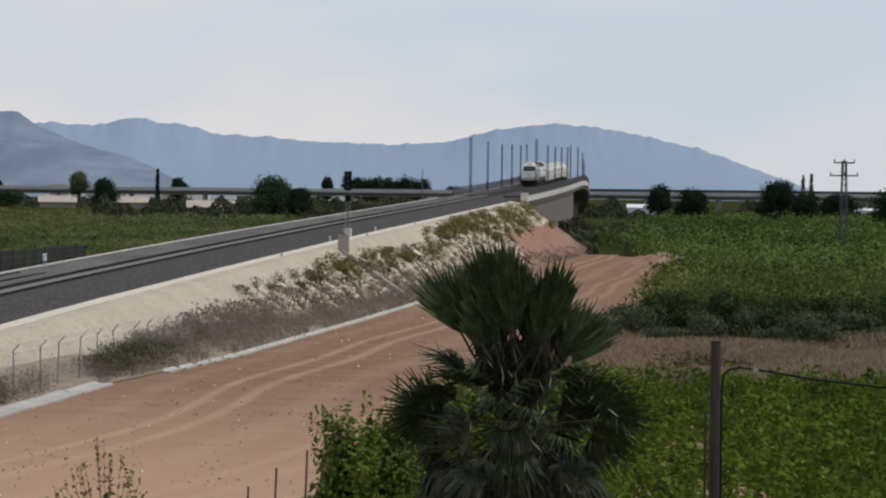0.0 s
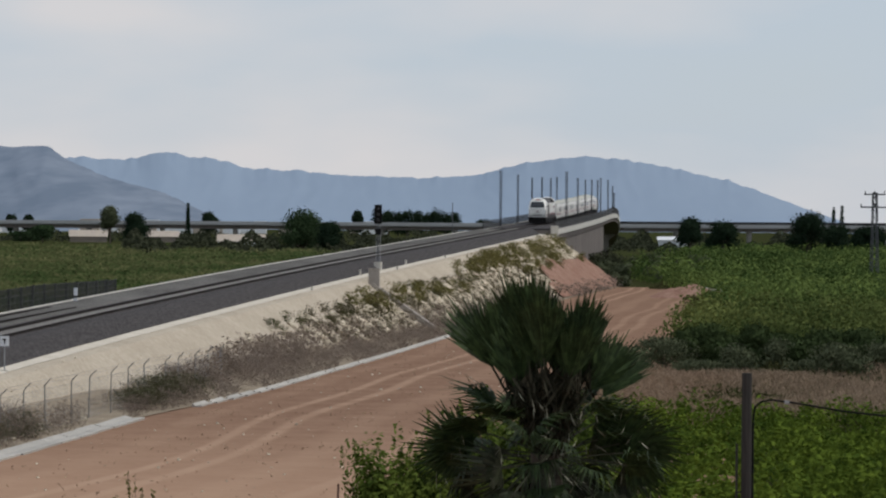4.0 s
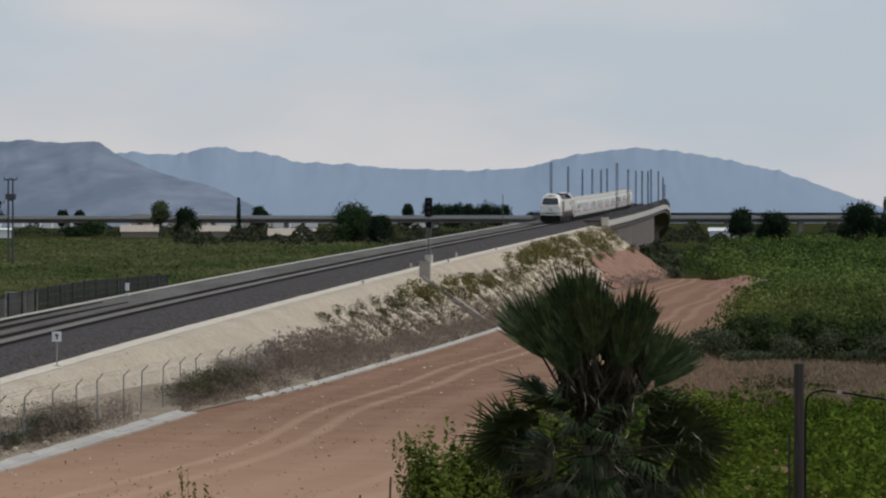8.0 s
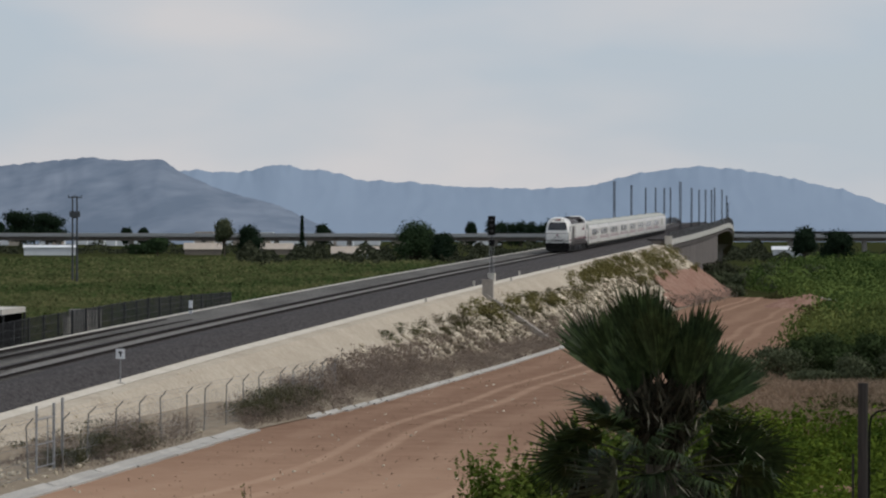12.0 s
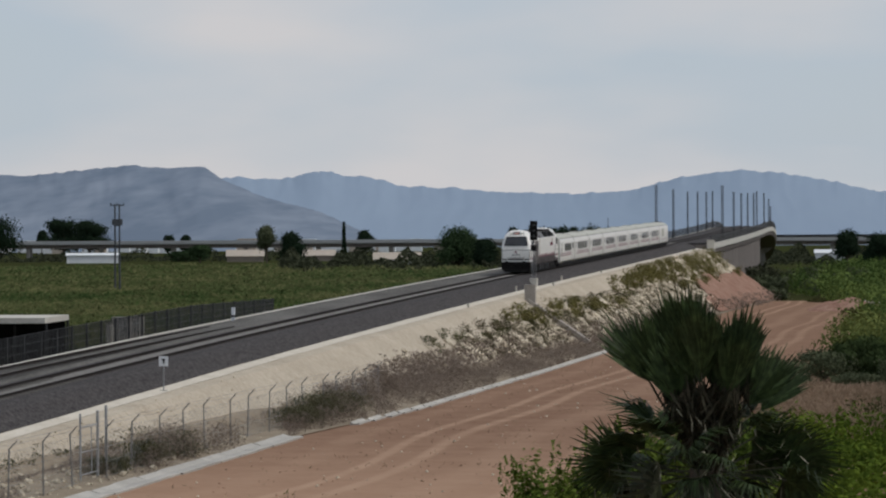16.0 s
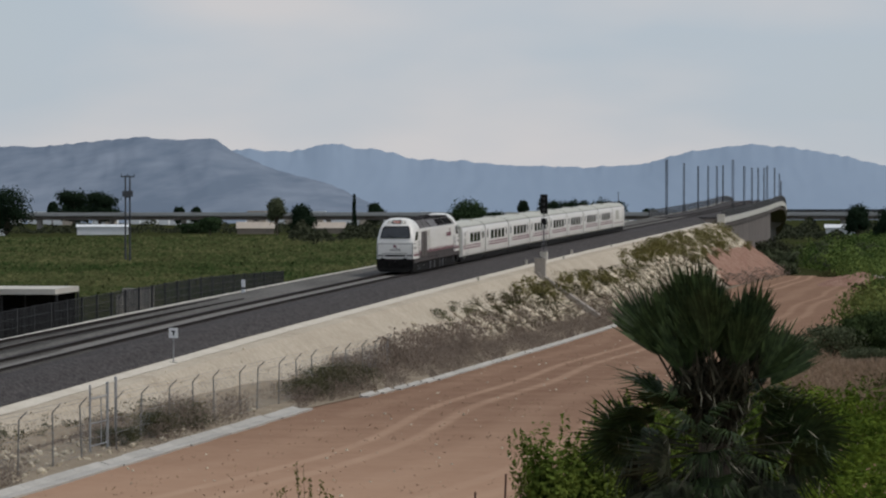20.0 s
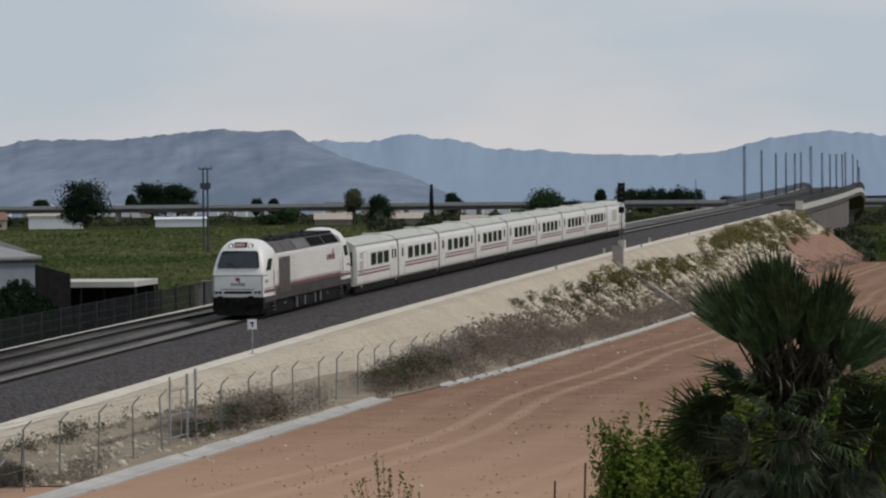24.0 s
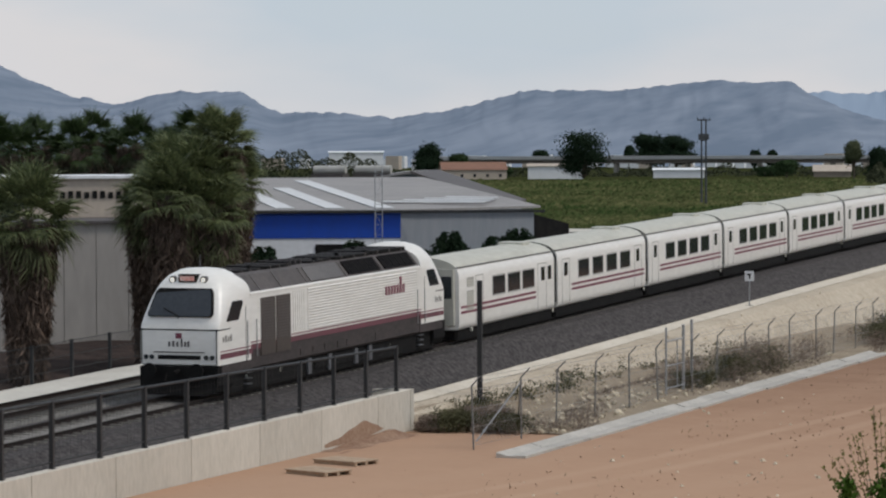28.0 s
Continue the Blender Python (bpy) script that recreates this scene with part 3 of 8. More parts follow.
# ---- railway ----
def make_railway():
    s_all = span(-40, 60, 10) + span(64, 300, 4) + span(308, 432, 8)
    # earthwork with its shoulders and slopes
    def emb(s):
        r = rail_z(s)
        top = r - 1.12
        right = 5.2
        w = max(0.3, top - 0.25 - GROUND)
        wob = 0.15 * noise.noise((s * 0.15, 0, 0))
        if s < 91.29:
            return [(-9.6, GROUND), (-8.8, r - 0.9), (-8.0, r - 0.75), (3.6, r - 0.95), (5.7, r - 0.95), (5.72, GROUND - 0.02)]
        return [(-8.6 - 1.5 * max(0.1, r - 0.8 - GROUND), GROUND - 0.02), (-8.8, r - 0.9), (-8.0, r - 0.75), (3.4, r - 1.03), (right, top - 0.12),
                (right + 0.5 * w, top - 0.2 - 0.36 * w + wob), (right + w * 1.0, top - 0.25 - 0.72 * w - wob), (right + 1.38 * w, GROUND + 0.06 + 0.02 * wob)]
    near = [s for s in s_all if s <= 90] + [91.28]
    far = [91.3] + [s for s in s_all if s > 91.3]
    tagged(part("embankment_near", sweep(emb, near), "cream"), "low limestone fill behind a retaining wall", "embankment", kind="structure")
    tagged(part("embankment", sweep(emb, far), "cream"), "cream limestone railway embankment with a bare slope", "embankment", kind="structure")
    def verge(s):
        w = max(0.3, rail_z(s) - 1.37 - GROUND)
        a = 5.2 + 1.38 * w - 0.75
        b = max(float(np.interp(s, [126, 150, 196], [12.15, 14.0, 14.6])), a + 1.2)
        return [(a, GROUND + 0.55 + 0.06 * noise.noise((s * 0.3, 1, 0))), (a + 0.45, GROUND + 0.30 + 0.05 * noise.noise((s * 0.4, 2, 0))), (a + 1.0, GROUND + 0.1 + 0.05 * noise.noise((s * 0.5, 3, 0))), ((a + b) / 2 + 0.3, GROUND + 0.09 + 0.05 * noise.noise((s * 0.4, 4, 0))), (b, GROUND + 0.05)]
    tagged(part("verge", sweep(verge, far), "verge"), "tan weedy strip between slope and drain", "verge", kind="structure")
    # grey gravel formation on the far side, dark ballast on the near one
    tagged(part("gravel_path", sweep(lambda s: [(-8.0, rail_z(s) - 0.72), (-7.7, rail_z(s) - 0.60), (-6.4, rail_z(s) - 0.52), (-2.4, rail_z(s) - 0.42)], s_all), "subballast"), "grey gravel formation beside the track", "gravel", kind="structure")

    def ball(s):
        r = rail_z(s)
        e = 3.45 + 0.12 * noise.noise((s * 0.4, 0, 5)) if s > 91.2 else 5.3
        d = -1.01 if s > 91.2 else -0.9
        return [(-3.2, r - 0.62), (-2.1, r - 0.22), (-1.35, r - 0.17), (1.35, r - 0.17), (2.0, r - 0.19), (2.6, r - 0.42), (e, r + d + 0.004), (e + 0.1, r + d - 0.15)]
    tagged(part("ballast_bed", sweep(ball, s_all), "ballast"), "dark grey crushed stone ballast", "ballast", kind="structure")
    tagged(part("siding_ballast", sweep(lambda s: [(-6.6, rail_z(s) - 0.58), (-5.7, rail_z(s) - 0.26), (-2.9, rail_z(s) - 0.26), (-2.2, rail_z(s) - 0.5)], s_all), "subballast"), "grey dusty ballast of the second track", "ballast", kind="structure")
    tagged(part("track_bed", sweep(lambda s: [(-0.74, rail_z(s) - 0.164), (0.0, rail_z(s) - 0.152), (0.74, rail_z(s) - 0.164)], s_all), "dusty"), "pale dusty stone between the rails", "ballast", kind="structure")
    # paler strip added for the bright line along the ballast edge
    edge = lambda s, q: rail_z(s) - 1.03 - (q - 3.4) * 0.1167 + 0.02
    tagged(part("shoulder_edge", sweep(lambda s: [(q, edge(s, q)) for q in (3.55, 3.9, 4.35 + 0.15 * noise.noise((s * 0.3, 6, 0)))], far), "freshfill"), "paler limestone strip along the ballast edge", "gravel edge", kind="structure")
    # rails
    def rails(name, lats, s_list, label):
        for lat in lats:
            b = Build()
            prof = [(-0.07, -0.16), (0.07, -0.16), (0.07, -0.14), (0.012, -0.12), (0.012, -0.045), (0.036, -0.035), (0.036, 0), (-0.036, 0), (-0.036, -0.035), (-0.012, -0.045), (-0.012, -0.12), (-0.07, -0.14)]
            b.loft([[on(s, lat + dx, rail_z(s) + dz - (0.005 * max(0.0, s - 140) if lat < -2 else 0.0)) for dx, dz in prof] for s in s_list])
            tagged(part(name, b, "rail"), label, "rail", "rails of the line", "structure")
    rails("rail", (-0.87, 0.87), s_all + span(440, 700, 10), "rusty brown steel running rail on sleepers")
    rails("siding_rail", (-5.17, -3.43), span(-40, 180, 5), "rusty steel rail of the second track")
    # pale edging along the far shoulder
    tagged(part("kerb", bar(span(48, 430, 5), -8.3, -7.98, -0.95, -0.6), "concrete"), "pale concrete cable trough along the gravel", "kerb", kind="structure")


def make_pad():
    """Pale strip along the far edge of the gravel, and the bare brown ground beyond the dark fence."""
    b, rows = Build(), []
    for q in span(48, 112, 4) + [113]:
        w = float(np.interp(q, [48, 100, 104, 110, 113], [2.2, 2.2, 1.5, 0.5, 0.05]))
        r = rail_z(q)
        rows.append([on(q, -8.32 - w, r - 0.95), on(q, -8.32, r - 0.95), on(q, -8.32, r - 0.615), on(q, -8.32 - w, r - 0.63)])
    b.loft(rows)
    tagged(part("apron", b, "concrete"), "pale concrete strip along the far edge of the gravel", "apron", kind="structure")
    b, rows = Build(), []
    for q in span(40, 160, 4):
        rows.append([on(q, -9.5 - 2.6 * i, GROUND + 0.03 + 0.5 * max(0.0, noise.noise((q * 0.13, i * 0.5, 3))) + 0.12 * noise.noise((q * 0.5, i, 8)) + (0.5 if 2 < i < 7 else 0.0)) for i in range(10)])
    b.loft(rows, closed=False, caps=False)
    tagged(part("brown_ground", b, "debris"), "dark brown ground with debris behind the fence", "ground", kind="structure")


def make_sleepers():
    root = empty("sleepers", label="pale concrete sleepers under the rails", category="sleeper", kind="structure")
    b = Build()
    b.loft([[(-1.3, -0.14, -0.2), (-1.3, 0.14, -0.2), (-1.3, 0.10, -0.03), (-1.3, -0.10, -0.03)], [(-0.5, -0.14, -0.2), (-0.5, 0.14, -0.2), (-0.5, 0.10, -0.03), (-0.5, -0.10, -0.03)],
            [(0, -0.12, -0.2), (0, 0.12, -0.2), (0, 0.09, -0.07), (0, -0.09, -0.07)], [(0.5, -0.14, -0.2), (0.5, 0.14, -0.2), (0.5, 0.10, -0.03), (0.5, -0.10, -0.03)],
            [(1.3, -0.14, -0.2), (1.3, 0.14, -0.2), (1.3, 0.10, -0.03), (1.3, -0.10, -0.03)]])
    me = b.mesh("sleeper")
    me.materials.append(M["sleeper"])
    for i in range(166):
        s = 42 + i * 0.56
        o = part("sleeper", me, "sleeper", root)
        o.matrix_basis = Matrix.Translation(on(s, 0, rail_z(s) - 0.095)) @ pose(0, 0, 0, 0, 0, -math.degrees(SLOPE))
    side = empty("siding_sleepers", label="pale concrete sleepers of the second track", category="sleeper", kind="structure")
    for i in range(130):
        s = 60 + i * 0.56
        o = part("sleeper", me, "sleeper", side)
        o.matrix_basis = Matrix.Translation(on(s, -4.3, rail_z(s) - 0.19)) @ pose(0, 0, 0, 0, 0, -math.degrees(SLOPE))
    rest = Build()
    for i in range(476):
        s = 135 + i * 0.56
        z = rail_z(s) - 0.14
        q = [on(s - 0.1, -1.3, z), on(s - 0.1, 1.3, z), on(s + 0.1, 1.3, z), on(s + 0.1, -1.3, z)]
        rest.loft([[(x, y, zz - 0.12) for x, y, zz in q], [(x, y, zz - 0.03) for x, y, zz in q]])
    tagged(part("far_sleepers", rest, "sleeper", root), "", "", "", "stuff")


def make_wall():
    """Retaining wall with its railing on top."""
    root = empty("retaining_wall", label="pale concrete retaining wall in cast panels", category="wall", kind="structure")
    s = 40.0
    while s < 90.8:
        e = min(s + 4.4, 91.1)
        z1 = lambda q: -8.45 + 0.0115 * (q - 62)
        b = Build()
        b.loft([[on(q, 5.75, GROUND - 0.3), on(q, 6.05, GROUND - 0.3), on(q, 6.05, z1(q) - 0.03), on(q, 6.02, z1(q)), on(q, 5.78, z1(q)), on(q, 5.75, z1(q) - 0.03)] for q in (s + 0.015, e - 0.015)])
        part("panel", b, "concrete_p", root)
        s = e
    b = Build()
    b.loft([[on(91.12, l, GROUND - 0.3), on(91.4, l, GROUND - 0.3), on(91.4, l, z), on(91.12, l, z)] for l, z in ((6.05, -8.13), (4.6, -8.16))])
    part("return_wall", b, "concrete_p", root)
    b = Build()
    rows = []
    for i in range(13):
        u = i / 12
        hgt = 0.2 * min(1.0, u * 1.25) ** 0.9 * min(1.0, (1.0 - u) * 9 + 0.05)
        rows.append([on(83.6 + 6.7 * u, 6.07 + w, GROUND + max(0.0, hgt * 1.2 * (1 - (w / 1.0) ** 0.7) + 0.05 * noise.noise((u * 9, w * 7, 0)))) for w in (0, 0.15, 0.35, 0.6, 0.8, 1.0)])
    b.loft(rows, closed=False, caps=False)
    part("earth_bank", b, "bank", root, "tan earth heaped against the wall")
    # earth washed down over the wall's face
    b = Build()
    us = [i / 20 for i in range(21)]
    top = [GROUND + 0.74 * min(1.0, 0.3 + (u * 1.15) ** 1.3) * (1.0 - 0.65 * max(0.0, u - 0.72) / 0.28) + 0.1 * noise.noise((u * 6, 4, 0)) for u in us]
    foot = [GROUND + 0.1 + 0.55 * max(0.0, u - 0.5) ** 1.4 for u in us]
    b.loft([[on(84.2 + 4.6 * u, l, z) for l, z in ((6.052, f), (6.056, f), (6.056, max(f + 0.02, t)), (6.052, max(f + 0.02, t)))] for u, f, t in zip(us, foot, top)])
    part("earth_stain", b, "stain", root, "red-brown earth stain on the wall")
    rail = empty("railing", label="black steel railing on the retaining wall", category="railing")
    posts = [42.6 + 2.51 * i for i in range(20)]
    hr = lambda q: 1.68 + 0.012 * (78 - q)
    zt = lambda q: -8.45 + 0.0115 * (q - 62)
    for q in posts:
        b = Build()
        x, y, z = on(q, 5.88, zt(q))
        b.box(x - 0.06, x + 0.06, y - 0.07, y + 0.07, z - 0.003, z + hr(q) + 0.04, bev=0.01)
        b.box(x - 0.09, x + 0.09, y - 0.09, y + 0.09, z - 0.003, z + 0.02)
        part("post", b, "steel_dark", rail)
    for a, c in zip(posts, posts[1:]):
        for dz, r in ((1.0, 0.042), (0.1, 0.028)):
            b = Build()
            b.rod(on(a, 5.88, zt(a) + hr(a) * dz), on(c, 5.88, zt(c) + hr(c) * dz), r)
            part("top_rail" if dz == 1.0 else "bottom_rail", b, "steel_dark", rail)
        b = Build()
        for i in range(1, 13):
            q = a + (c - a) * i / 13
            b.rod(on(q, 5.88, zt(q) + 0.12), on(q, 5.88, zt(q) + hr(q)), 0.004, n=3)
        for i in range(1, 8):
            b.rod(on(a, 5.88, zt(a) + hr(a) * i / 8), on(c, 5.88, zt(c) + hr(c) * i / 8), 0.003, n=3)
        tagged(part("mesh_infill", b, "steel_dark", rail), kind="stuff")


def make_yard():
    # bare red yard between the drain and the gardens
    b, rows = Build(), []
    for s in span(20, 420, 4):
        w = np.interp(s, [20, 80, 110, 200, 300, 360, 420], [48, 46, 42, 39, 35, 32.5, 24])
        l0 = 6.06 if s < 93 else 12.0
        rows.append([on(s, l0 + (w - l0) * i / 24, GROUND + 0.012 + 0.02 * noise.noise((s * 0.07, i * 0.4, 0)) + 0.008 * noise.noise((s * 0.21, i, 4))) for i in range(25)])
    b.loft(rows, closed=False, caps=False)
    tagged(part("dirt_yard", b, "dirt", smooth=True), "bare red-brown dirt with tyre tracks", "dirt ground", kind="structure")
    rg = rng_of(12)
    b = Build()
    for i in range(700):
        s, l = 62 + 150 * rg.random() ** 1.5, rg.uniform(13.5, 42)
        x, y, z = on(s, l, GROUND + 0.03)
        q = 0.02 + 0.07 * rg.random() ** 3
        b.loft([[(x - q, y, z), (x, y - q, z), (x + q * 1.2, y, z), (x, y + q, z)], [(x - q * 0.5, y, z + q * 0.8), (x, y - q * 0.5, z + q), (x + q * 0.6, y, z + q * 0.7), (x, y + q * 0.5, z + q)]])
    tagged(part("yard_stones", b, "stone"), "small pale stones scattered on the dirt", "stones", kind="stuff")
    b = Build()
    for i in range(320):
        s, l = 60 + 75 * rg.random() ** 1.3, rg.uniform(6.5, 34)
        if s > 84 and l < 13.4:
            continue
        x, y, z = on(s, l, GROUND + 0.02)
        q = 0.015 + 0.055 * rg.random() ** 2.5
        b.loft([[(x - q, y, z), (x, y - q, z), (x + q * 1.3, y, z), (x, y + q, z)], [(x - q * 0.5, y, z + q * 0.7), (x, y - q * 0.6, z + q * 0.9), (x + q * 0.6, y, z + q * 0.6), (x, y + q * 0.5, z + q * 0.8)]])
    tagged(part("yard_clods", b, "dirt"), "clods of dry earth on the dirt", "clods", kind="stuff")
    n = 7000
    s, l = 62 + 190 * rg.random(n) ** 1.3, rg.uniform(14.2, 38, n)
    k = np.sin(s * 0.31 + l) * np.sin(l * 0.9) + 0.5 * np.sin(s * 0.9 - l * 0.4) > 0.2
    c = np.array([on(a, q, GROUND + 0.06) for a, q in zip(s[k], l[k])])
    tagged(part("yard_litter", quads("yard_litter", leaves(rg, c, 0.13, 0.3, 0.1)), "litter"), "dry stalks and litter on the dirt", "litter", kind="stuff")
    # the concrete drain at the toe
    d = empty("drain", label="pale concrete toe drain beside the dirt", category="drain", kind="structure")
    for a, c in [(i, i + 3.0) for i in range(84, 300, 3)]:
        b = Build()
        if 130 < a < 141:
            continue
        w = (0.5 if a < 130 else 0.22) * (1 + 0.2 * noise.noise((a * 1.3, 8, 0)))
        j = 0.1 * noise.noise((a * 0.37, 3, 0)) + float(np.interp(a, [130, 141, 152, 196, 300], [0.0, 1.0, 1.75, 2.35, 2.5]))
        b.loft([[on(q, 12.6 - w + j, GROUND - 0.1), on(q, 12.6 + w + j, GROUND - 0.1), on(q, 12.6 + w + j, GROUND + 0.09), on(q, 12.6 + w * 0.6 + j, GROUND + 0.10), on(q, 12.6 - w * 0.2 + j, GROUND + 0.07), on(q, 12.6 - w + j, GROUND + 0.18)] for q in (a, c - 0.02)])
        part("slab", b, "kerbgrey", d)
    for k, (s, l) in enumerate(((78.2, 8.7), (81.0, 8.3))):
        p = empty("pallet", Matrix.Translation(on(s, l, GROUND + 0.03)) @ pose(0, 0, 0, 0, 0, 62 + 4 * k), "weathered flat wooden pallet lying on the dirt", "pallet", "pallets by the wall")
        for i in range(5):
            b = Build()
            b.box(-0.6, 0.6, -0.86 + i * 0.355, -0.53 + i * 0.355, 0.1, 0.135, bev=0.01)
            part("board", b, "pallet", p)
        for x in (-0.5, 0.0, 0.5):
            b = Build()
            b.box(x - 0.05, x + 0.05, -0.85, 0.84, 0.0, 0.1)
            part("bearer", b, "pallet", p)


# ---- the train ----
def place_on_track(s):
    g = (rail_z(s + 6) - rail_z(s - 6)) / (12.0 * STATION)
    return Matrix.Translation(on(s, 0, rail_z(s))) @ pose(0, 0, 0, 0, 0, -math.degrees(SLOPE - max(0.0, s - 534) / 1330)) @ pose(0, 0, 0, math.degrees(math.atan(g)))


def cab(sign, y0):
    """Rings of a driver's cab from nose to engine room, y0 at the nose."""
    rings = []
    for y, hw, zb, side, top in ((0.0, 1.42, 1.17, 2.18, 2.36), (0.03, 1.46, 1.13, 2.28, 2.5), (0.10, 1.48, 1.13, 2.38, 2.74), (0.35, 1.48, 1.13, 2.62, 3.26), (0.60, 1.48, 1.13, 2.74, 3.7), (0.78, 1.48, 1.13, 2.8, 3.96),
                                 (1.0, 1.48, 1.13, 2.88, 4.16), (1.3, 1.48, 1.13, 2.98, 4.3), (1.7, 1.48, 1.13, 3.1, 4.36), (2.2, 1.48, 1.13, 3.22, 4.34), (2.62, 1.48, 1.13, 3.36, 4.12)):
        d = top - side
        pts = [(-hw, zb), (hw, zb), (hw, (zb + side) / 2), (hw, side)]
        arc = [(hw * math.cos(a) ** 0.72, side + d * math.sin(a) ** 0.86) for a in [math.pi / 2 * k / 8 for k in range(1, 8)]]
        pts += arc + [(0.0, top)] + [(-x, z) for x, z in reversed(arc)] + [(-hw, side), (-hw, (zb + side) / 2)]
        rings.append([(x, y0 + sign * y, z) for x, z in pts])
    return rings if sign > 0 else [list(reversed(r)) for r in rings]


def round_off(ob, angle=35):
    """Smooth shading with the edges sharper than the angle kept."""
    ob.data.polygons.foreach_set("use_smooth", [True] * len(ob.data.polygons))
    ob.data.set_sharp_from_angle(angle=radians(angle))
    return ob


def make_loco():
    root = empty("locomotive", label="white diesel locomotive with a burgundy band and dark sloping roof", category="locomotive")
    L = 21.4
    yy = lambda a, c: (min(a, c), max(a, c))
    for sg, y0 in ((1, 0.0), (-1, L)):
        b = Build()
        b.loft(cab(sg, y0))
        c = round_off(part("cab", b, "white", root), 28)
        f = lambda y: y0 + sg * y
        # windscreen lies on the raked front, in a black rubber surround
        q = [(-1.12, 0.11, 2.80), (1.12, 0.11, 2.80), (1.17, 0.15, 2.88), (1.03, 0.50, 3.54), (0.93, 0.575, 3.68), (-0.93, 0.575, 3.68), (-1.03, 0.50, 3.54), (-1.17, 0.15, 2.88)]
        b = Build()
        b.loft([[(x * 1.035, f(y - 0.06), z + (0.03 if z > 3.1 else -0.03)) for x, y, z in q], [(x * 1.035, f(y + 0.08), z + (0.03 if z > 3.1 else -0.03)) for x, y, z in q]])
        sc = part("screen_surround", b, "black", c)
        b = Build()
        b.loft([[(x, f(y - 0.075), z) for x, y, z in q], [(x, f(y + 0.05), z) for x, y, z in q]])
        part("windscreen", b, "glass", sc, "wide dark tinted windscreen")
        b = Build()
        b.rod((0.0, f(0.0), 2.74), (-0.1, f(0.03), 2.84), 0.03)
        b.rod((-0.1, f(0.03), 2.84), (-0.62, f(0.12), 3.06), 0.018)
        part("wiper", b, "black", c)
        b = Build()
        b.box(-0.34, 0.34, *yy(f(0.72), f(1.2)), 3.9, 4.17, bev=0.02)
        d = part("destination_box", b, "black", c)
        b = Build()
        b.box(-0.27, 0.27, *yy(f(0.70), f(1.0)), 3.95, 4.11)
        part("display", b, "amber", d, "small red and white display")
        for x in (-0.58, 0.58):
            b = Build()
            b.rod((x, f(0.76), 3.98), (x, f(1.05), 3.98), 0.13, n=12)
            rim = part("lamp_rim", b, "locogrey", c)
            b = Build()
            b.rod((x, f(0.74), 3.98), (x, f(0.85), 3.98), 0.08, n=12)
            part("headlamp", b, "lamp" if sg > 0 else "glass", rim)
        for x in (-1.24, -1.02, 1.02, 1.24):
            b = Build()
            b.rod((x, f(-0.05), 1.40), (x, f(0.2), 1.40), 0.085, n=12)
            part("marker_lamp", b, "glass", c)
        b = Build()
        b.box(-0.8, 0.8, *yy(f(-0.03), f(0.3)), 1.33, 1.47, bev=0.02)
        part("front_grille", b, "black", c)
        b = Build()
        b.box(-0.95, 0.95, *yy(f(-0.02), f(0.3)), 1.55, 1.59)
        part("grille_trim", b, "locogrey", c)
        # dark gaps round the lower front panel
        for x0, x1, z0, z1 in ((-1.49, 1.49, 2.315, 2.355), (1.385, 1.42, 1.18, 2.32), (-1.42, -1.385, 1.18, 2.32)):
            b = Build()
            b.box(x0, x1, *yy(f(-0.012), f(0.12)), z0, z1)
            part("panel_gap", b, "black", c)
        for x in (-1, 1):
            b = Build()
            b.box(min(x * 1.45, x * 1.486), max(x * 1.45, x * 1.486), *yy(f(0.1), f(0.95)), 2.315, 2.35)
            part("panel_gap", b, "black", c)
        b = Build()
        for dx, hh in ((-0.4, 0.17), (-0.24, 0.19), (-0.09, 0.17), (0.07, 0.27), (0.2, 0.17), (0.32, 0.19)):
            b.box(dx, dx + 0.07, *yy(f(-0.018), f(0.1)), 1.76, 1.76 + hh)
        part("badge", b, "locogrey", c, "row of small dark bars")
        b = Build()
        b.box(-0.14, 0.12, *yy(f(-0.018), f(0.1)), 2.04, 2.22, bev=0.03)
        part("badge_mark", b, "purple", c, "small purple square mark")
        for x in (-1, 1):
            side = lambda lo, hi: (min(x * lo, x * hi), max(x * lo, x * hi))
            # side window of the cab, raked in front
            b = Build()
            w = [(0.62, 2.58), (1.62, 2.58), (1.98, 3.16), (1.9, 3.24), (1.16, 3.24)]
            b.loft([[(x * 1.40, f(y), z) for y, z in w], [(x * 1.492, f(y), z) for y, z in w]])
            part("cab_window", b, "glass", c)
            b = Build()
            b.box(*side(1.45, 1.488), *yy(f(2.2), f(2.23)), 1.1, 3.0)
            part("door_seam", b, "locogrey", c)
            for y in (2.28, 3.05):
                b = Build()
                b.rod((x * 1.52, f(y), 1.2), (x * 1.52, f(y), 2.5), 0.018, n=6)
                part("grab_rail", b, "steel", c)
            b = Build()
            b.box(*side(1.45, 1.487), *yy(f(0.12), f(2.75)), 1.57, 1.61)
            part("stripe", b, "purple", c, "thin purple line")
            b = Build()
            b.box(*side(1.45, 1.486), *yy(f(0.12), f(2.75)), 1.33, 1.51)
            part("band", b, "burgundy", c, "burgundy band")
            b = Build()
            for k in range(4):
                b.box(*side(1.45, 1.487), *yy(f(0.35 + 0.2 * k), f(0.45 + 0.2 * k)), 1.9, 2.07 + 0.05 * (k % 2))
            part("side_badge", b, "locogrey", c)
            b = Build()
            b.box(*side(1.40, 1.478), *yy(f(0.25), f(2.75)), 0.80, 1.33)
            part("side_skirt", b, "plum", c)
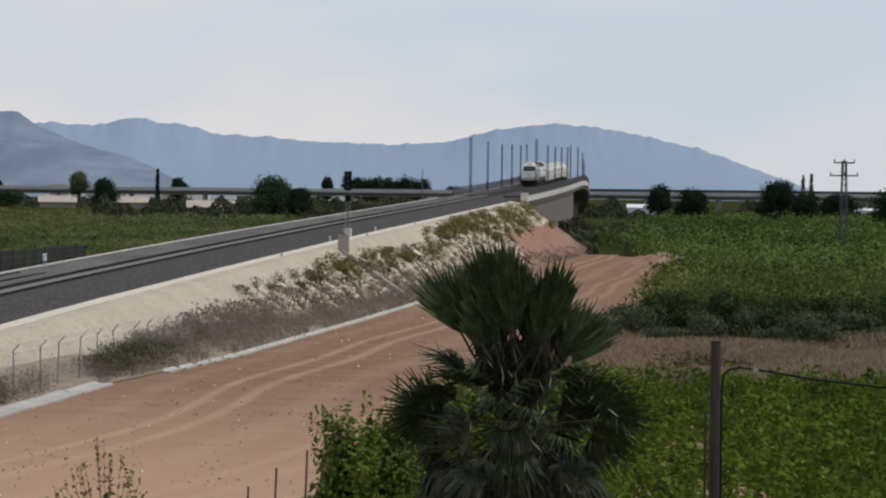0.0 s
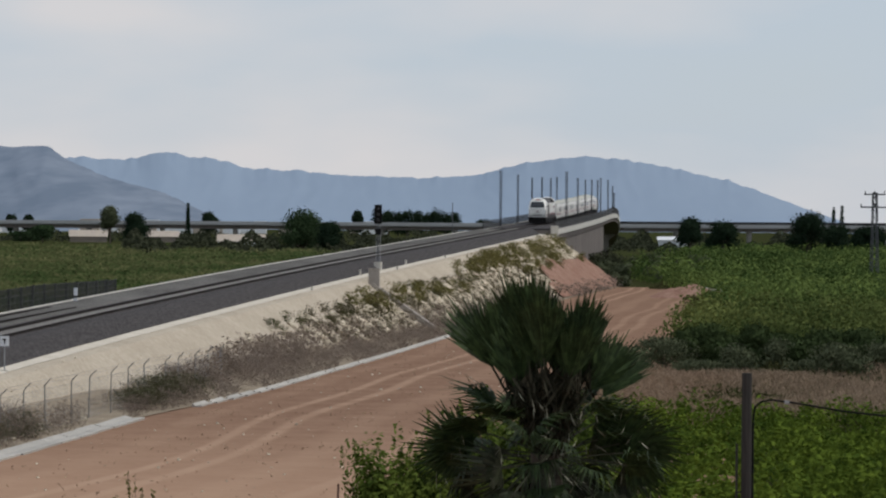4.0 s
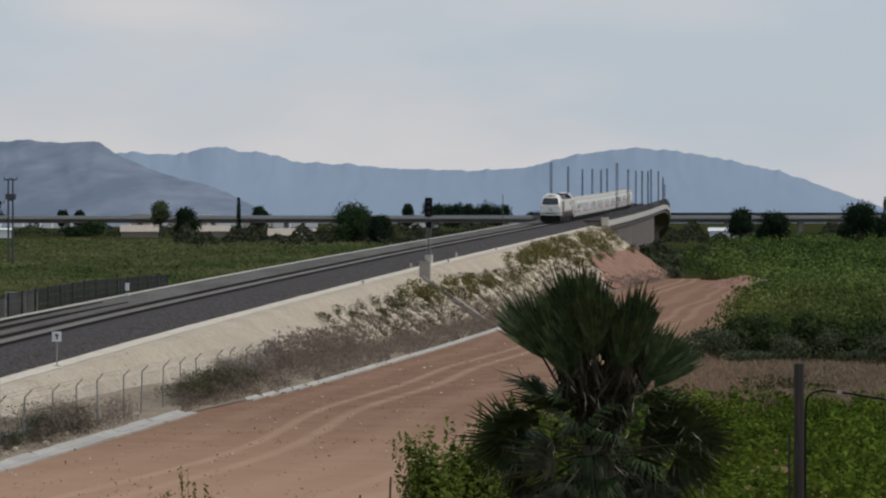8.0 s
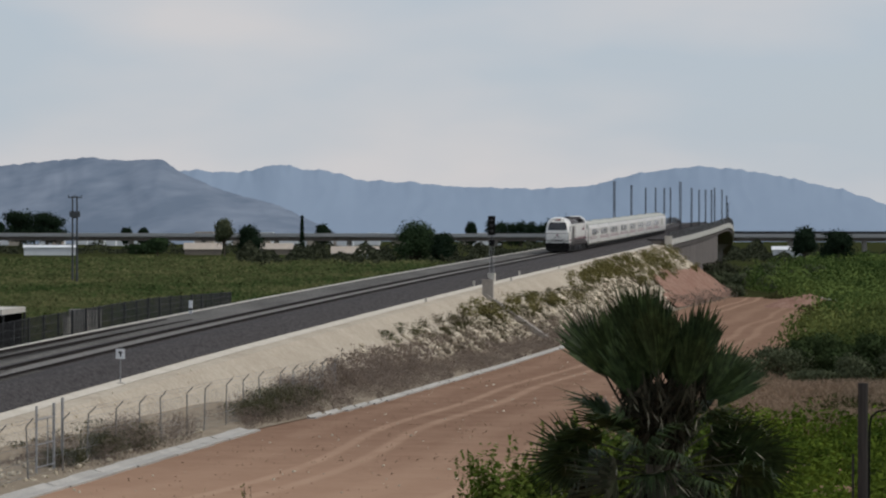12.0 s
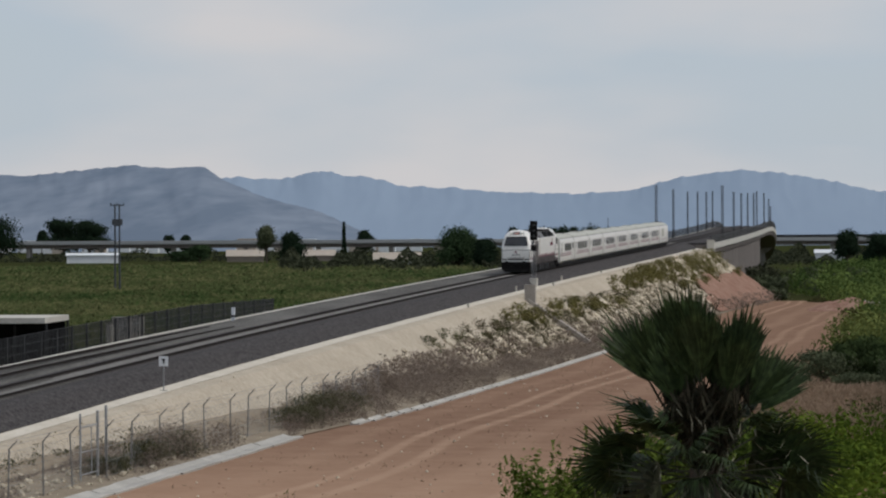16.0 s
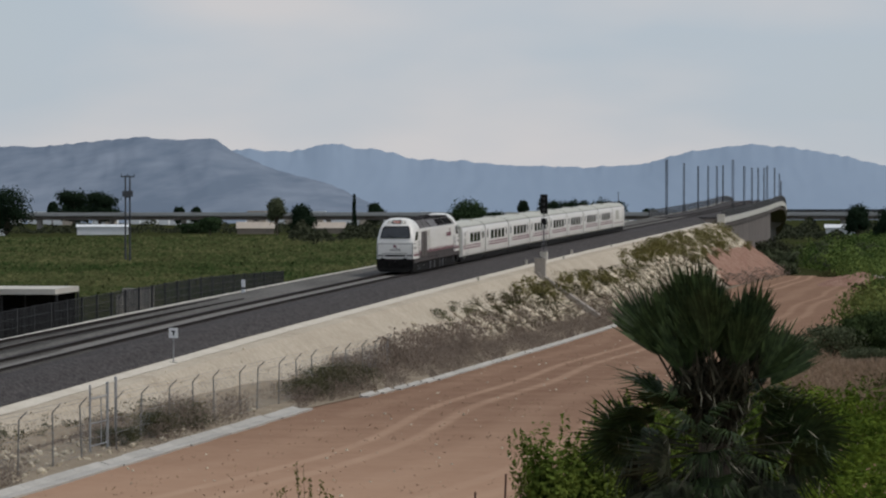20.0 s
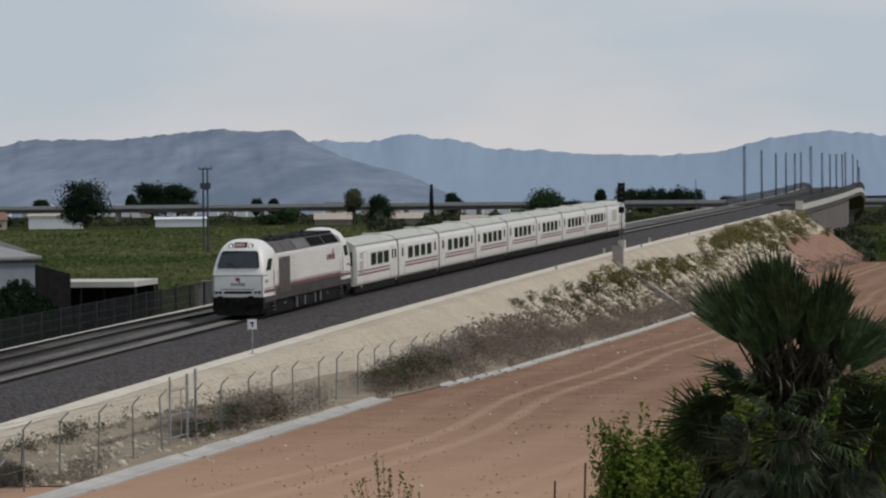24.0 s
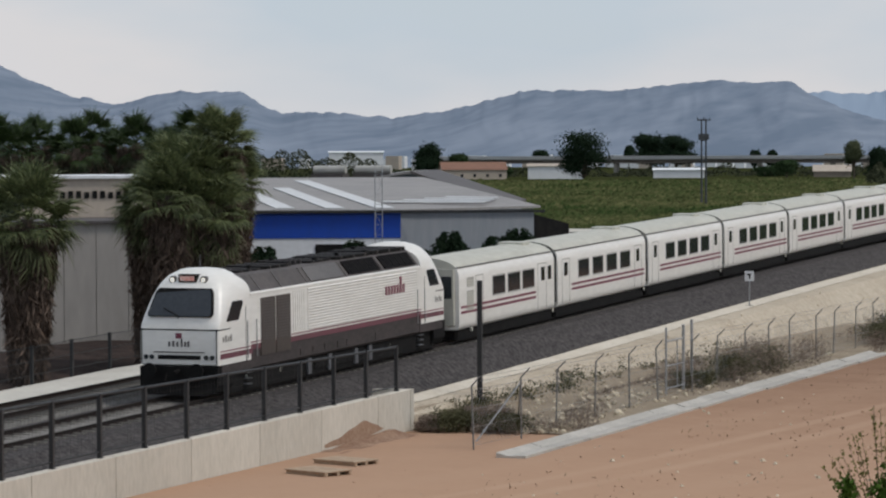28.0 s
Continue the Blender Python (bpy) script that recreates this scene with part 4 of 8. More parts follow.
            for k in range(3):
                b = Build()
                b.box(*side(1.2, 1.46), *yy(f(2.3), f(2.75)), 0.28 + 0.2 * k, 0.31 + 0.2 * k)
                part("foot_step", b, "steel_mast", c)
        b = Build()
        b.loft([[(x, f(y), z) for x, z in ((-1.3, 0.18), (1.3, 0.18), (1.46, 0.45), (1.46, 1.08), (-1.46, 1.08), (-1.46, 0.45))] for y in (-0.05, 0.5, 1.2)])
        bb = part("buffer_beam", b, "black", root)
        for x in (-0.88, 0.88):
            b = Build()
            b.rod((x, f(-0.1), 0.98), (x, f(-0.5), 0.98), 0.1, n=10)
            b.rod((x, f(-0.5), 0.98), (x, f(-0.58), 0.98), 0.26, n=14)
            part("buffer", b, "black", bb)
        b = Build()
        b.rod((0.0, f(-0.05), 0.95), (0.0, f(-0.42), 0.88), 0.07, n=8)
        part("coupling", b, "black", bb)
        for x in (-0.45, 0.45, 0.6):
            b = Build()
            b.path([(x, f(-0.06), 0.85), (x, f(-0.2), 0.6), (x, f(-0.1), 0.4)], 0.03, 6)
            part("brake_hose", b, "black", bb)
        b = Build()
        b.loft([[(-1.15, f(-0.12), 0.12), (1.15, f(-0.12), 0.12), (1.25, f(-0.02), 0.6), (-1.25, f(-0.02), 0.6)], [(-1.1, f(0.1), 0.12), (1.1, f(0.1), 0.12), (1.2, f(0.12), 0.6), (-1.2, f(0.12), 0.6)]])
        part("plough", b, "black", bb)
    # engine room
    e0, e1 = 2.6, L - 2.6
    b = Build()
    b.loft([[(x, y, z) for x, z in ((-1.48, 1.65), (1.48, 1.65), (1.48, 3.36), (1.43, 3.45), (-1.43, 3.45), (-1.48, 3.36))] for y in (e0, e1)])
    part("body_side", b, "white", root)
    b = Build()
    b.loft([[(x, y, z) for x, z in ((-1.475, 1.46), (1.475, 1.46), (1.475, 1.655), (-1.475, 1.655))] for y in (e0, e1)])
    part("band", b, "burgundy", root, "burgundy band along the sill")
    b = Build()
    b.loft([[(x, y, z) for x, z in ((-1.38, 0.76), (1.38, 0.76), (1.46, 0.84), (1.46, 1.465), (-1.46, 1.465), (-1.46, 0.84))] for y in (e0 + 0.002, e1 - 0.002)])
    part("lower_skirt", b, "plum", root, "grimy grey lower skirt")
    b = Build()
    b.loft([[(x, y, z) for x, z in ((-1.42, 3.44), (1.42, 3.44), (0.98, 4.0), (0.86, 4.07), (-0.86, 4.07), (-0.98, 4.0))] for y in (e0 - 0.05, e1 + 0.05)])
    roof = part("roof", b, "locoroof", root)

    def on_slant(x, y0, y1, lo, hi, up):
        """A plate on the sloping side of the roof, from lo to hi of its height."""
        at = lambda u, o: (x * (1.42 - 0.44 * u + o * 0.8), 3.44 + 0.56 * u + o * 0.6)
        bb = Build()
        ring4 = [at(lo, 0.0), at(lo, up), at(hi, up), at(hi, 0.0)]
        bb.loft([[(px, y, pz) for px, pz in ring4] for y in (y0, y1)])
        return bb
    for x in (-1, 1):
        side = lambda lo, hi: (min(x * lo, x * hi), max(x * lo, x * hi))
        for y0, y1 in ((11.7, 14.8), (15.3, 18.4)):
            g = part("roof_grille", on_slant(x, y0, y1, 0.14, 0.97, 0.05), "grille", roof)
            for k in range(5):
                y = y0 + (y1 - y0) * (k + 0.5) / 5
                part("grille_bar", on_slant(x, y, y + 0.04, 0.16, 0.95, 0.06), "black", g)
        part("roof_panel", on_slant(x, 8.1, 11.2, 0.1, 0.97, 0.03), "locogrey", roof, "paler grey roof panel")
        for y in (3.6, 5.4, 7.7, 11.4, 15.0):
            part("roof_seam", on_slant(x, y, y + 0.06, 0.02, 1.0, 0.025), "locogrey", roof)
        b = Build()
        b.box(*side(1.38, 1.494), e0, e1, 3.35, 3.41)
        part("cantrail", b, "white", root)
        for y0 in (3.46, 4.77):
            b = Build()
            b.box(*side(1.44, 1.492), y0, y0 + 1.25, 1.2, 3.2)
            dr = part("door", b, "doorgrey", root, "grey-brown slatted side door")
            for k in range(14):
                b = Build()
                z = 1.7 + k * 0.103
                b.loft([[(x * 1.49, y, z), (x * 1.504, y, z + 0.01), (x * 1.49, y, z + 0.07)] for y in (y0 + 0.1, y0 + 1.15)])
                part("door_slat", b, "doorgrey", dr)
        for i in range(15):
            b = Build()
            z = 1.80 + i * 0.102
            b.loft([[(x * 1.46, y, z), (x * 1.515, y, z + 0.005), (x * 1.515, y, z + 0.025), (x * 1.46, y, z + 0.07)] for y in (7.55, 18.4)])
            part("louvre_slat", b, "white", root)
        for i in range(6):
            b = Build()
            y = 6.25 + i * 0.19
            b.box(*side(1.46, 1.50), y, y + 0.08, 1.8, 3.26)
            part("panel_rib", b, "white", root)
        b = Build()
        b.box(*side(1.46, 1.489), e0, e1, 1.70, 1.74)
        part("stripe", b, "purple", root, "thin purple line")
        # the brand shape, as a row of plain bars
        b = Build()
        for k in range(7):
            y = 15.0 + 0.3 * k
            y = y if x > 0 else 32.2 - y - 0.2
            b.box(*side(1.46, 1.524), y, y + 0.16, 2.52, 2.86 + (0.3 if k == 5 else 0.0))
        part("logo", b, "purple", root, "row of purple bars")
        b = Build()
        b.box(*side(0.5, 1.36), 8.4, 13.2, 0.3, 0.67, bev=0.1)
        part("fuel_tank", b, "black", root)
        for y in (7.7, 9.6, 12.1, 13.5):
            b = Build()
            b.box(*side(1.34, 1.42), y, y + 0.3, 0.15, 0.72)
            part("step", b, "steel_mast", root)
        for y in (6.9, 8.0, 9.1, 10.3, 11.2, 14.0):
            b = Build()
            b.box(*side(1.44, 1.48), y, y + 0.36, 0.92, 1.14)
            part("skirt_hatch", b, "plum", root)
    # underframe box drawn deep and black for the shadow beneath the locomotive
    b = Build()
    b.box(-1.3, 1.3, 1.0, L - 1.0, 0.08, 0.80, bev=0.1)
    part("underframe", b, "black", root)
    # exhaust, fans and pipes on the roof
    for y0, y1, w, h in ((3.2, 5.4, 0.7, 0.08), (5.4, 7.7, 0.8, 0.13), (7.75, 9.2, 0.6, 0.18), (9.25, 11.5, 0.82, 0.09), (11.5, 15.0, 0.9, 0.13), (15.05, 18.7, 0.9, 0.17)):
        b = Build()
        b.box(-w, w, y0, y1, 4.06, 4.07 + h * 0.8, bev=0.12)
        hs = part("roof_housing", b, "black", roof)
        b = Build()
        for k in range(3):
            y = y0 + (y1 - y0) * (k + 0.5) / 3
            b.box(-w - 0.04, w + 0.04, y - 0.03, y + 0.03, 4.055, 4.09 + h * 0.8)
        part("housing_rib", b, "locoroof", hs)
    for x, y, h in ((0.4, 4.9, 0.2), (-0.3, 8.4, 0.26), (0.62, 10.2, 0.18), (0.5, 12.6, 0.24), (-0.4, 16.4, 0.26), (0.7, 14.9, 0.2)):
        b = Build()
        b.rod((x, y, 4.05), (x, y, 4.05 + h), 0.1, 0.09, 10)
        part("exhaust_stub", b, "black", roof)
    b = Build()
    b.rod((0.0, 1.75, 4.33), (0.0, 1.75, 4.78), 0.02, 0.012)
    part("aerial", b, "steel_mast", root)
    for yb in (4.05, L - 4.05):
        b = Build()
        for x in (-1, 1):
            side = lambda lo, hi: (min(x * lo, x * hi), max(x * lo, x * hi))
            b.box(*side(0.98, 1.18), yb - 2.1, yb + 2.1, 0.42, 0.68, bev=0.05)
            for dy in (-1.45, 1.45):
                b.box(*side(1.0, 1.24), yb + dy - 0.2, yb + dy + 0.2, 0.3, 0.64)
            b.rod((x * 1.15, yb - 0.4, 0.35), (x * 1.15, yb - 0.4, 0.74), 0.13, n=10)
            b.rod((x * 1.15, yb + 0.4, 0.35), (x * 1.15, yb + 0.4, 0.74), 0.13, n=10)
        g = part("bogie", b, "black", root)
        for dy in (-1.45, 1.45):
            for x in (-1, 1):
                b = Build()
                b.wheel(min(x * 0.82, x * 0.95), max(x * 0.82, x * 0.95), yb + dy, 0.53, 0.53)
                w = part("wheel", b, "black", g)
                b = Build()
                b.rod((x * 0.94, yb + dy, 0.53), (x * 1.30, yb + dy, 0.53), 0.1, n=12)
                part("axle_box", b, "roofwhite", w)
    return root


def shell(y0, y1):
    """Rounded coach section swept along its length."""
    hw = 1.48
    pts = [(-hw + 0.12, 0.5), (hw - 0.12, 0.5), (hw - 0.03, 0.60), (hw, 0.8), (hw, 2.62), (hw - 0.015, 2.76), (hw - 0.05, 2.90), (hw - 0.12, 3.02)]
    pts += [(-x, z) for x, z in reversed(pts[2:])]
    return [[(x, y, z) for x, z in pts] for y in (y0, y1)]


def make_coach(kind):
    """A short articulated coach. kind: mid, first (behind the engine) or last."""
    lab = {"mid": "white short articulated coach with four dark windows and purple stripes", "first": "white end coach with three windows and a grey vent grille", "last": "white windowless end van of the passenger train"}[kind]
    root = empty("coach", label=lab, category="train coach", group="coaches of the train")
    L = {"mid": 13.5, "first": 12.2, "last": 12.6}[kind]
    a, e = 0.12, L
    b = Build()
    b.loft(shell(a, e))
    round_off(part("body", b, "white", root), 50)
    b = Build()
    pts = [(1.362, 3.018), (1.27, 3.13), (1.05, 3.27), (0.72, 3.38), (0.36, 3.44), (0.0, 3.46)]
    pts = pts + [(-x, z) for x, z in reversed(pts[:-1])] + [(-1.362, 3.0), (1.362, 3.0)]
    b.loft([[(x, y, z) for x, z in pts] for y in (a, e)])
    roof = round_off(part("roof", b, "roofwhite", root, "dusty off-white rounded roof"), 40)
    for i in range(7):
        b = Build()
        y = a + (e - a) * (i + 0.5) / 7
        b.loft([[(x * 1.006, q, z + 0.012) for x, z in pts[:11]] for q in (y, y + 0.06)], closed=False, caps=False)
        part("roof_rib", b, "roofwhite", roof)
    for x in (-1, 1):
        b = Build()
        b.box(min(x * 1.33, x * 1.40), max(x * 1.33, x * 1.40), a, e, 3.03, 3.07)
        part("gutter", b, "locogrey", roof)
    for y in ((e - 1.7,) if kind != "mid" else (e - 2.2,)):
        b = Build()
        b.box(-0.6, 0.6, y, y + 1.0, 3.40, 3.53, bev=0.1)
        part("roof_unit", b, "locogrey" if kind == "last" else "roofwhite", roof)
    wins = [3.06, 5.18, 7.28, 9.4] if kind == "mid" else ([4.14, 6.05, 7.92] if kind == "first" else [])
    small = (1.04, 12.0) if kind == "mid" else ((10.4, 11.3) if kind == "first" else ())
    for x in (-1, 1):
        side = lambda lo, hi: (min(x * lo, x * hi), max(x * lo, x * hi))
        for y in wins:
            b = Build()
            b.box(*side(1.42, 1.488), y - 0.03, y + 1.60, 1.63, 2.50)
            fr = part("window", b, "ventgrey", root)
            b = Build()
            b.box(*side(1.44, 1.494), y + 0.03, y + 1.54, 1.69, 2.44)
            part("pane", b, "glass", fr)
        for y in small:
            b = Build()
            b.box(*side(1.42, 1.49), y, y + 0.48, 1.86, 2.46)
            part("small_window", b, "glass", root)
        if kind == "first":
            for z0, z1 in ((1.2, 2.05), (2.2, 2.6)):
                b = Build()
                b.box(*side(1.42, 1.487), 1.05, 1.85, z0, z1)
                vg = part("vent_panel", b, "ventgrey", root, "grey vent grille")
                for k in range(int((z1 - z0) / 0.1)):
                    b = Build()
                    b.box(*side(1.44, 1.495), 1.1, 1.8, z0 + 0.03 + k * 0.1, z0 + 0.08 + k * 0.1)
                    part("vent_slat", b, "roofwhite", vg)
        doors = ((0.75, 1.8), (11.7, 12.85)) if kind == "mid" else (((9.95, 11.1), (2.1, 3.0)) if kind == "first" else ((10.6, 11.4),))
        for y0, y1 in doors:
            b = Build()
            for y in (y0, y1):
                b.box(*side(1.42, 1.486), y - 0.022, y + 0.022, 0.66, 2.62)
            b.box(*side(1.42, 1.486), y0 - 0.022, y1 + 0.022, 2.60, 2.64)
            part("door_seam", b, "ventgrey", root)
        y0, y1 = {"mid": (2.1, 13.2), "first": (0.35, 9.7), "last": (1.0, 11.0)}[kind]
        for z, hz in ((1.36, 0.10), (1.14, 0.11)) if kind != "last" else ((1.05, 0.07),):
            b = Build()
            b.box(*side(1.42, 1.488), y0, y1, z, z + hz)
            part("stripe", b, "purple", root)
        if kind == "last":
            b = Build()
            b.box(*side(1.42, 1.486), 3.2, 6.6, 1.5, 2.6)
            part("side_shutter", b, "roofwhite", root, "off-white roller shutter")
    # dark joint to the next coach, with its single pair of wheels
    b = Build()
    b.loft([[(x, y, z) for x, z in ((-1.40, 0.75), (1.40, 0.75), (1.40, 2.85), (1.12, 3.2), (0.5, 3.36), (-0.5, 3.36), (-1.12, 3.2), (-1.40, 2.85))] for y in (e - 0.01, e + (0.5 if kind != "last" else 0.1))])
    part("gangway", b, "black", root, "dark folded gangway between coaches")
    if kind != "last":
        b = Build()
        b.box(-1.3, 1.3, e - 0.45, e + 0.85, 0.28, 1.05, bev=0.1)
        t = part("wheel_frame", b, "black", root)
        for x in (-1, 1):
            b = Build()
            b.wheel(min(x * 0.82, x * 0.95), max(x * 0.82, x * 0.95), e + 0.2, 0.42, 0.42)
            w = part("wheel", b, "steel_mast", t)
            b = Build()
            b.rod((x * 0.95, e + 0.2, 0.42), (x * 1.34, e + 0.2, 0.42), 0.09, n=10)
            part("axle_box", b, "roofwhite", w)
    if kind == "first":
        for x in (-1, 1):
            b = Build()
            b.wheel(min(x * 0.82, x * 0.95), max(x * 0.82, x * 0.95), 1.9, 0.42, 0.42)
            w = part("wheel", b, "black", root)
            b = Build()
            b.rod((x * 0.95, 1.9, 0.42), (x * 1.38, 1.9, 0.42), 0.09, n=10)
            part("axle_box", b, "roofwhite", w)
        b = Build()
        b.box(-1.3, 1.3, 0.02, 0.13, 0.7, 3.0, bev=0.04)
        g = part("front_bulkhead", b, "roofwhite", root, "off-white end wall of the coach")
        b = Build()
        b.box(-0.6, 0.6, -0.35, 0.03, 0.95, 2.85, bev=0.08)
        part("front_gangway", b, "black", g)
        for x in (-1, 1):
            b = Build()
            b.box(min(x * 0.75, x * 1.2), max(x * 0.75, x * 1.2), 0.0, 0.03, 1.8, 2.7)
            part("end_window", b, "glass", g)
    # underframe deepened in black, standing for shade below the coach
    b = Build()
    b.box(-1.3, 1.3, 0.3, e + 0.2, 0.06, 0.52, bev=0.1)
    part("underframe", b, "black", root)
    if kind == "last":
        for x in (-1, 1):
            b = Build()
            b.wheel(min(x * 0.82, x * 0.95), max(x * 0.82, x * 0.95), 10.6, 0.42, 0.42)
            part("wheel", b, "black", root)
            b = Build()
            b.rod((x * 1.0, e + 0.02, 0.9), (x * 1.0, e + 0.16, 0.9), 0.1, n=10)
            part("tail_lamp", b, "purple", root)
    return root


# ---- bridge, masts, far viaduct ----
def make_bridge():
    root = empty("bridge", label="concrete railway flyover with pale parapets", category="bridge", kind="structure")
    s_list = span(430, 720, 4)
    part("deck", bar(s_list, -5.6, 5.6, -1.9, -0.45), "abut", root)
    part("bridge_ballast", bar(s_list, -4.8, 4.8, -0.46, -0.18), "ballast", root)
    for l in (-5.9, 5.55):
        part("parapet", bar(s_list, l, l + 0.35, -1.2, -0.3), "parapet", root, "pale concrete parapet")
        for i in range(0, 100):
            s = 431 + i * 2.6
            b = Build()
            x, y, z = on(s, l + 0.17, rail_z(s) - 0.31)
            b.box(x - 0.06, x + 0.06, y - 0.06, y + 0.06, z, z + 1.25)
            part("railing_post", b, "steel_dark", root)
        for dz in (-0.25, 0.0, 0.25, 0.5, 0.75):
            part("handrail", bar(s_list, l + 0.1, l + 0.24, dz, dz + 0.13), "steel_dark", root)
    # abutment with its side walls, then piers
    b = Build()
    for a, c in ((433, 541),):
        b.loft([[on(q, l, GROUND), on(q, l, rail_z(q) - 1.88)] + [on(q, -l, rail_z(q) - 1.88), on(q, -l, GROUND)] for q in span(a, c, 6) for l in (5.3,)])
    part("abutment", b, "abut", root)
    for s in (640, 680, 710):
        b = Build()
        z = rail_z(s) - 1.88
        b.loft([[on(s - 0.8, -3.4, GROUND), on(s - 0.8, 3.4, GROUND), on(s + 0.8, 3.4, GROUND), on(s + 0.8, -3.4, GROUND)], [on(s - 0.8, -3.4, z - 1.4), on(s - 0.8, 3.4, z - 1.4), on(s + 0.8, 3.4, z - 1.4), on(s + 0.8, -3.4, z - 1.4)], [on(s - 1.0, -5.2, z), on(s - 1.0, 5.2, z), on(s + 1.0, 5.2, z), on(s + 1.0, -5.2, z)]])
        part("pier", b, "concrete_d", root)
    b = Build()
    x, y, z = on(430, 5.7, rail_z(430) - 1.3)
    b.box(x - 0.6, x + 0.6, y - 0.7, y + 0.7, z - 0.4, z + 1.6, bev=0.1)
    tagged(part("parapet_block", b, "concrete"), "pale concrete end block of the bridge parapet", "concrete block")


def make_masts():
    def mast(s, lat, h, r):
        root = empty("catenary_mast", Matrix.Translation(on(s, lat, rail_z(s) - 0.5)) @ pose(0, 0, 0, 0, 0, -math.degrees(SLOPE)), "tall grey steel catenary mast on the flyover", "catenary mast", "masts along the line")
        b = Build()
        for x in (-r, r):
            b.box(x - 0.035, x + 0.035, -r, r, 0, h)
        b.box(-0.03, 0.03, -r * 0.7, r * 0.7, 0, h - 0.1)
        part("column", b, "mast", root)
        b = Build()
        b.box(-r - 0.06, r + 0.06, -r, r, h - 0.02, h + 0.12)
        part("head_plate", b, "steel_mast", root)
        b = Build()
        b.box(-0.3, 0.3, -0.3, 0.3, -0.2, 0.25, bev=0.04)
        part("footing", b, "concrete_d", root)
    for s, h, r in ((449, 9.3, 0.16), (476, 8.6, 0.14), (501, 8.0, 0.1), (520, 7.9, 0.12), (538, 7.6, 0.13), (552, 7.6, 0.12)):
        mast(s, -5.0, h, r)
    for s, h, r in ((464, 9.2, 0.17), (487, 8.0, 0.14), (504, 7.6, 0.12), (519, 7.5, 0.12), (534, 7.3, 0.13), (542, 7.6, 0.12), (566, 7.0, 0.12), (592, 6.4, 0.12), (612, 6.0, 0.12)):
        mast(s, 4.6, h, r)


def make_viaduct():
    root = empty("viaduct", label="long grey concrete viaduct across the plain", category="viaduct", kind="structure")
    a, c, y = -430, 420, 1643
    b = Build()
    b.box(a, c, y - 6, y + 6, -1.6, -0.3)
    part("deck", b, "via", root)
    # underside shade comes from the girder's darker concrete
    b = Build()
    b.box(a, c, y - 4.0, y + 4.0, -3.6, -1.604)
    part("girder", b, "abut", root, "girder with underside shade in its colour")
    for yy in (y - 6.2, y + 5.9):
        b = Build()
        b.box(a, c, yy, yy + 0.3, -1.0, 0.5)
        part("parapet", b, "viapale", root)
    b = Build()
    b.box(62, c, y - 6.1, y - 5.95, 0.504, 1.9)
    part("noise_screen", b, "steel_dark", root, "dark noise screen")
    for i in range(21):
        x = a + 20 + i * 40
        b = Build()
        b.box(x - 1.2, x + 1.2, y - 3, y + 3, GROUND, -3.6, bev=0.5)
        part("pier", b, "concrete_d", root)


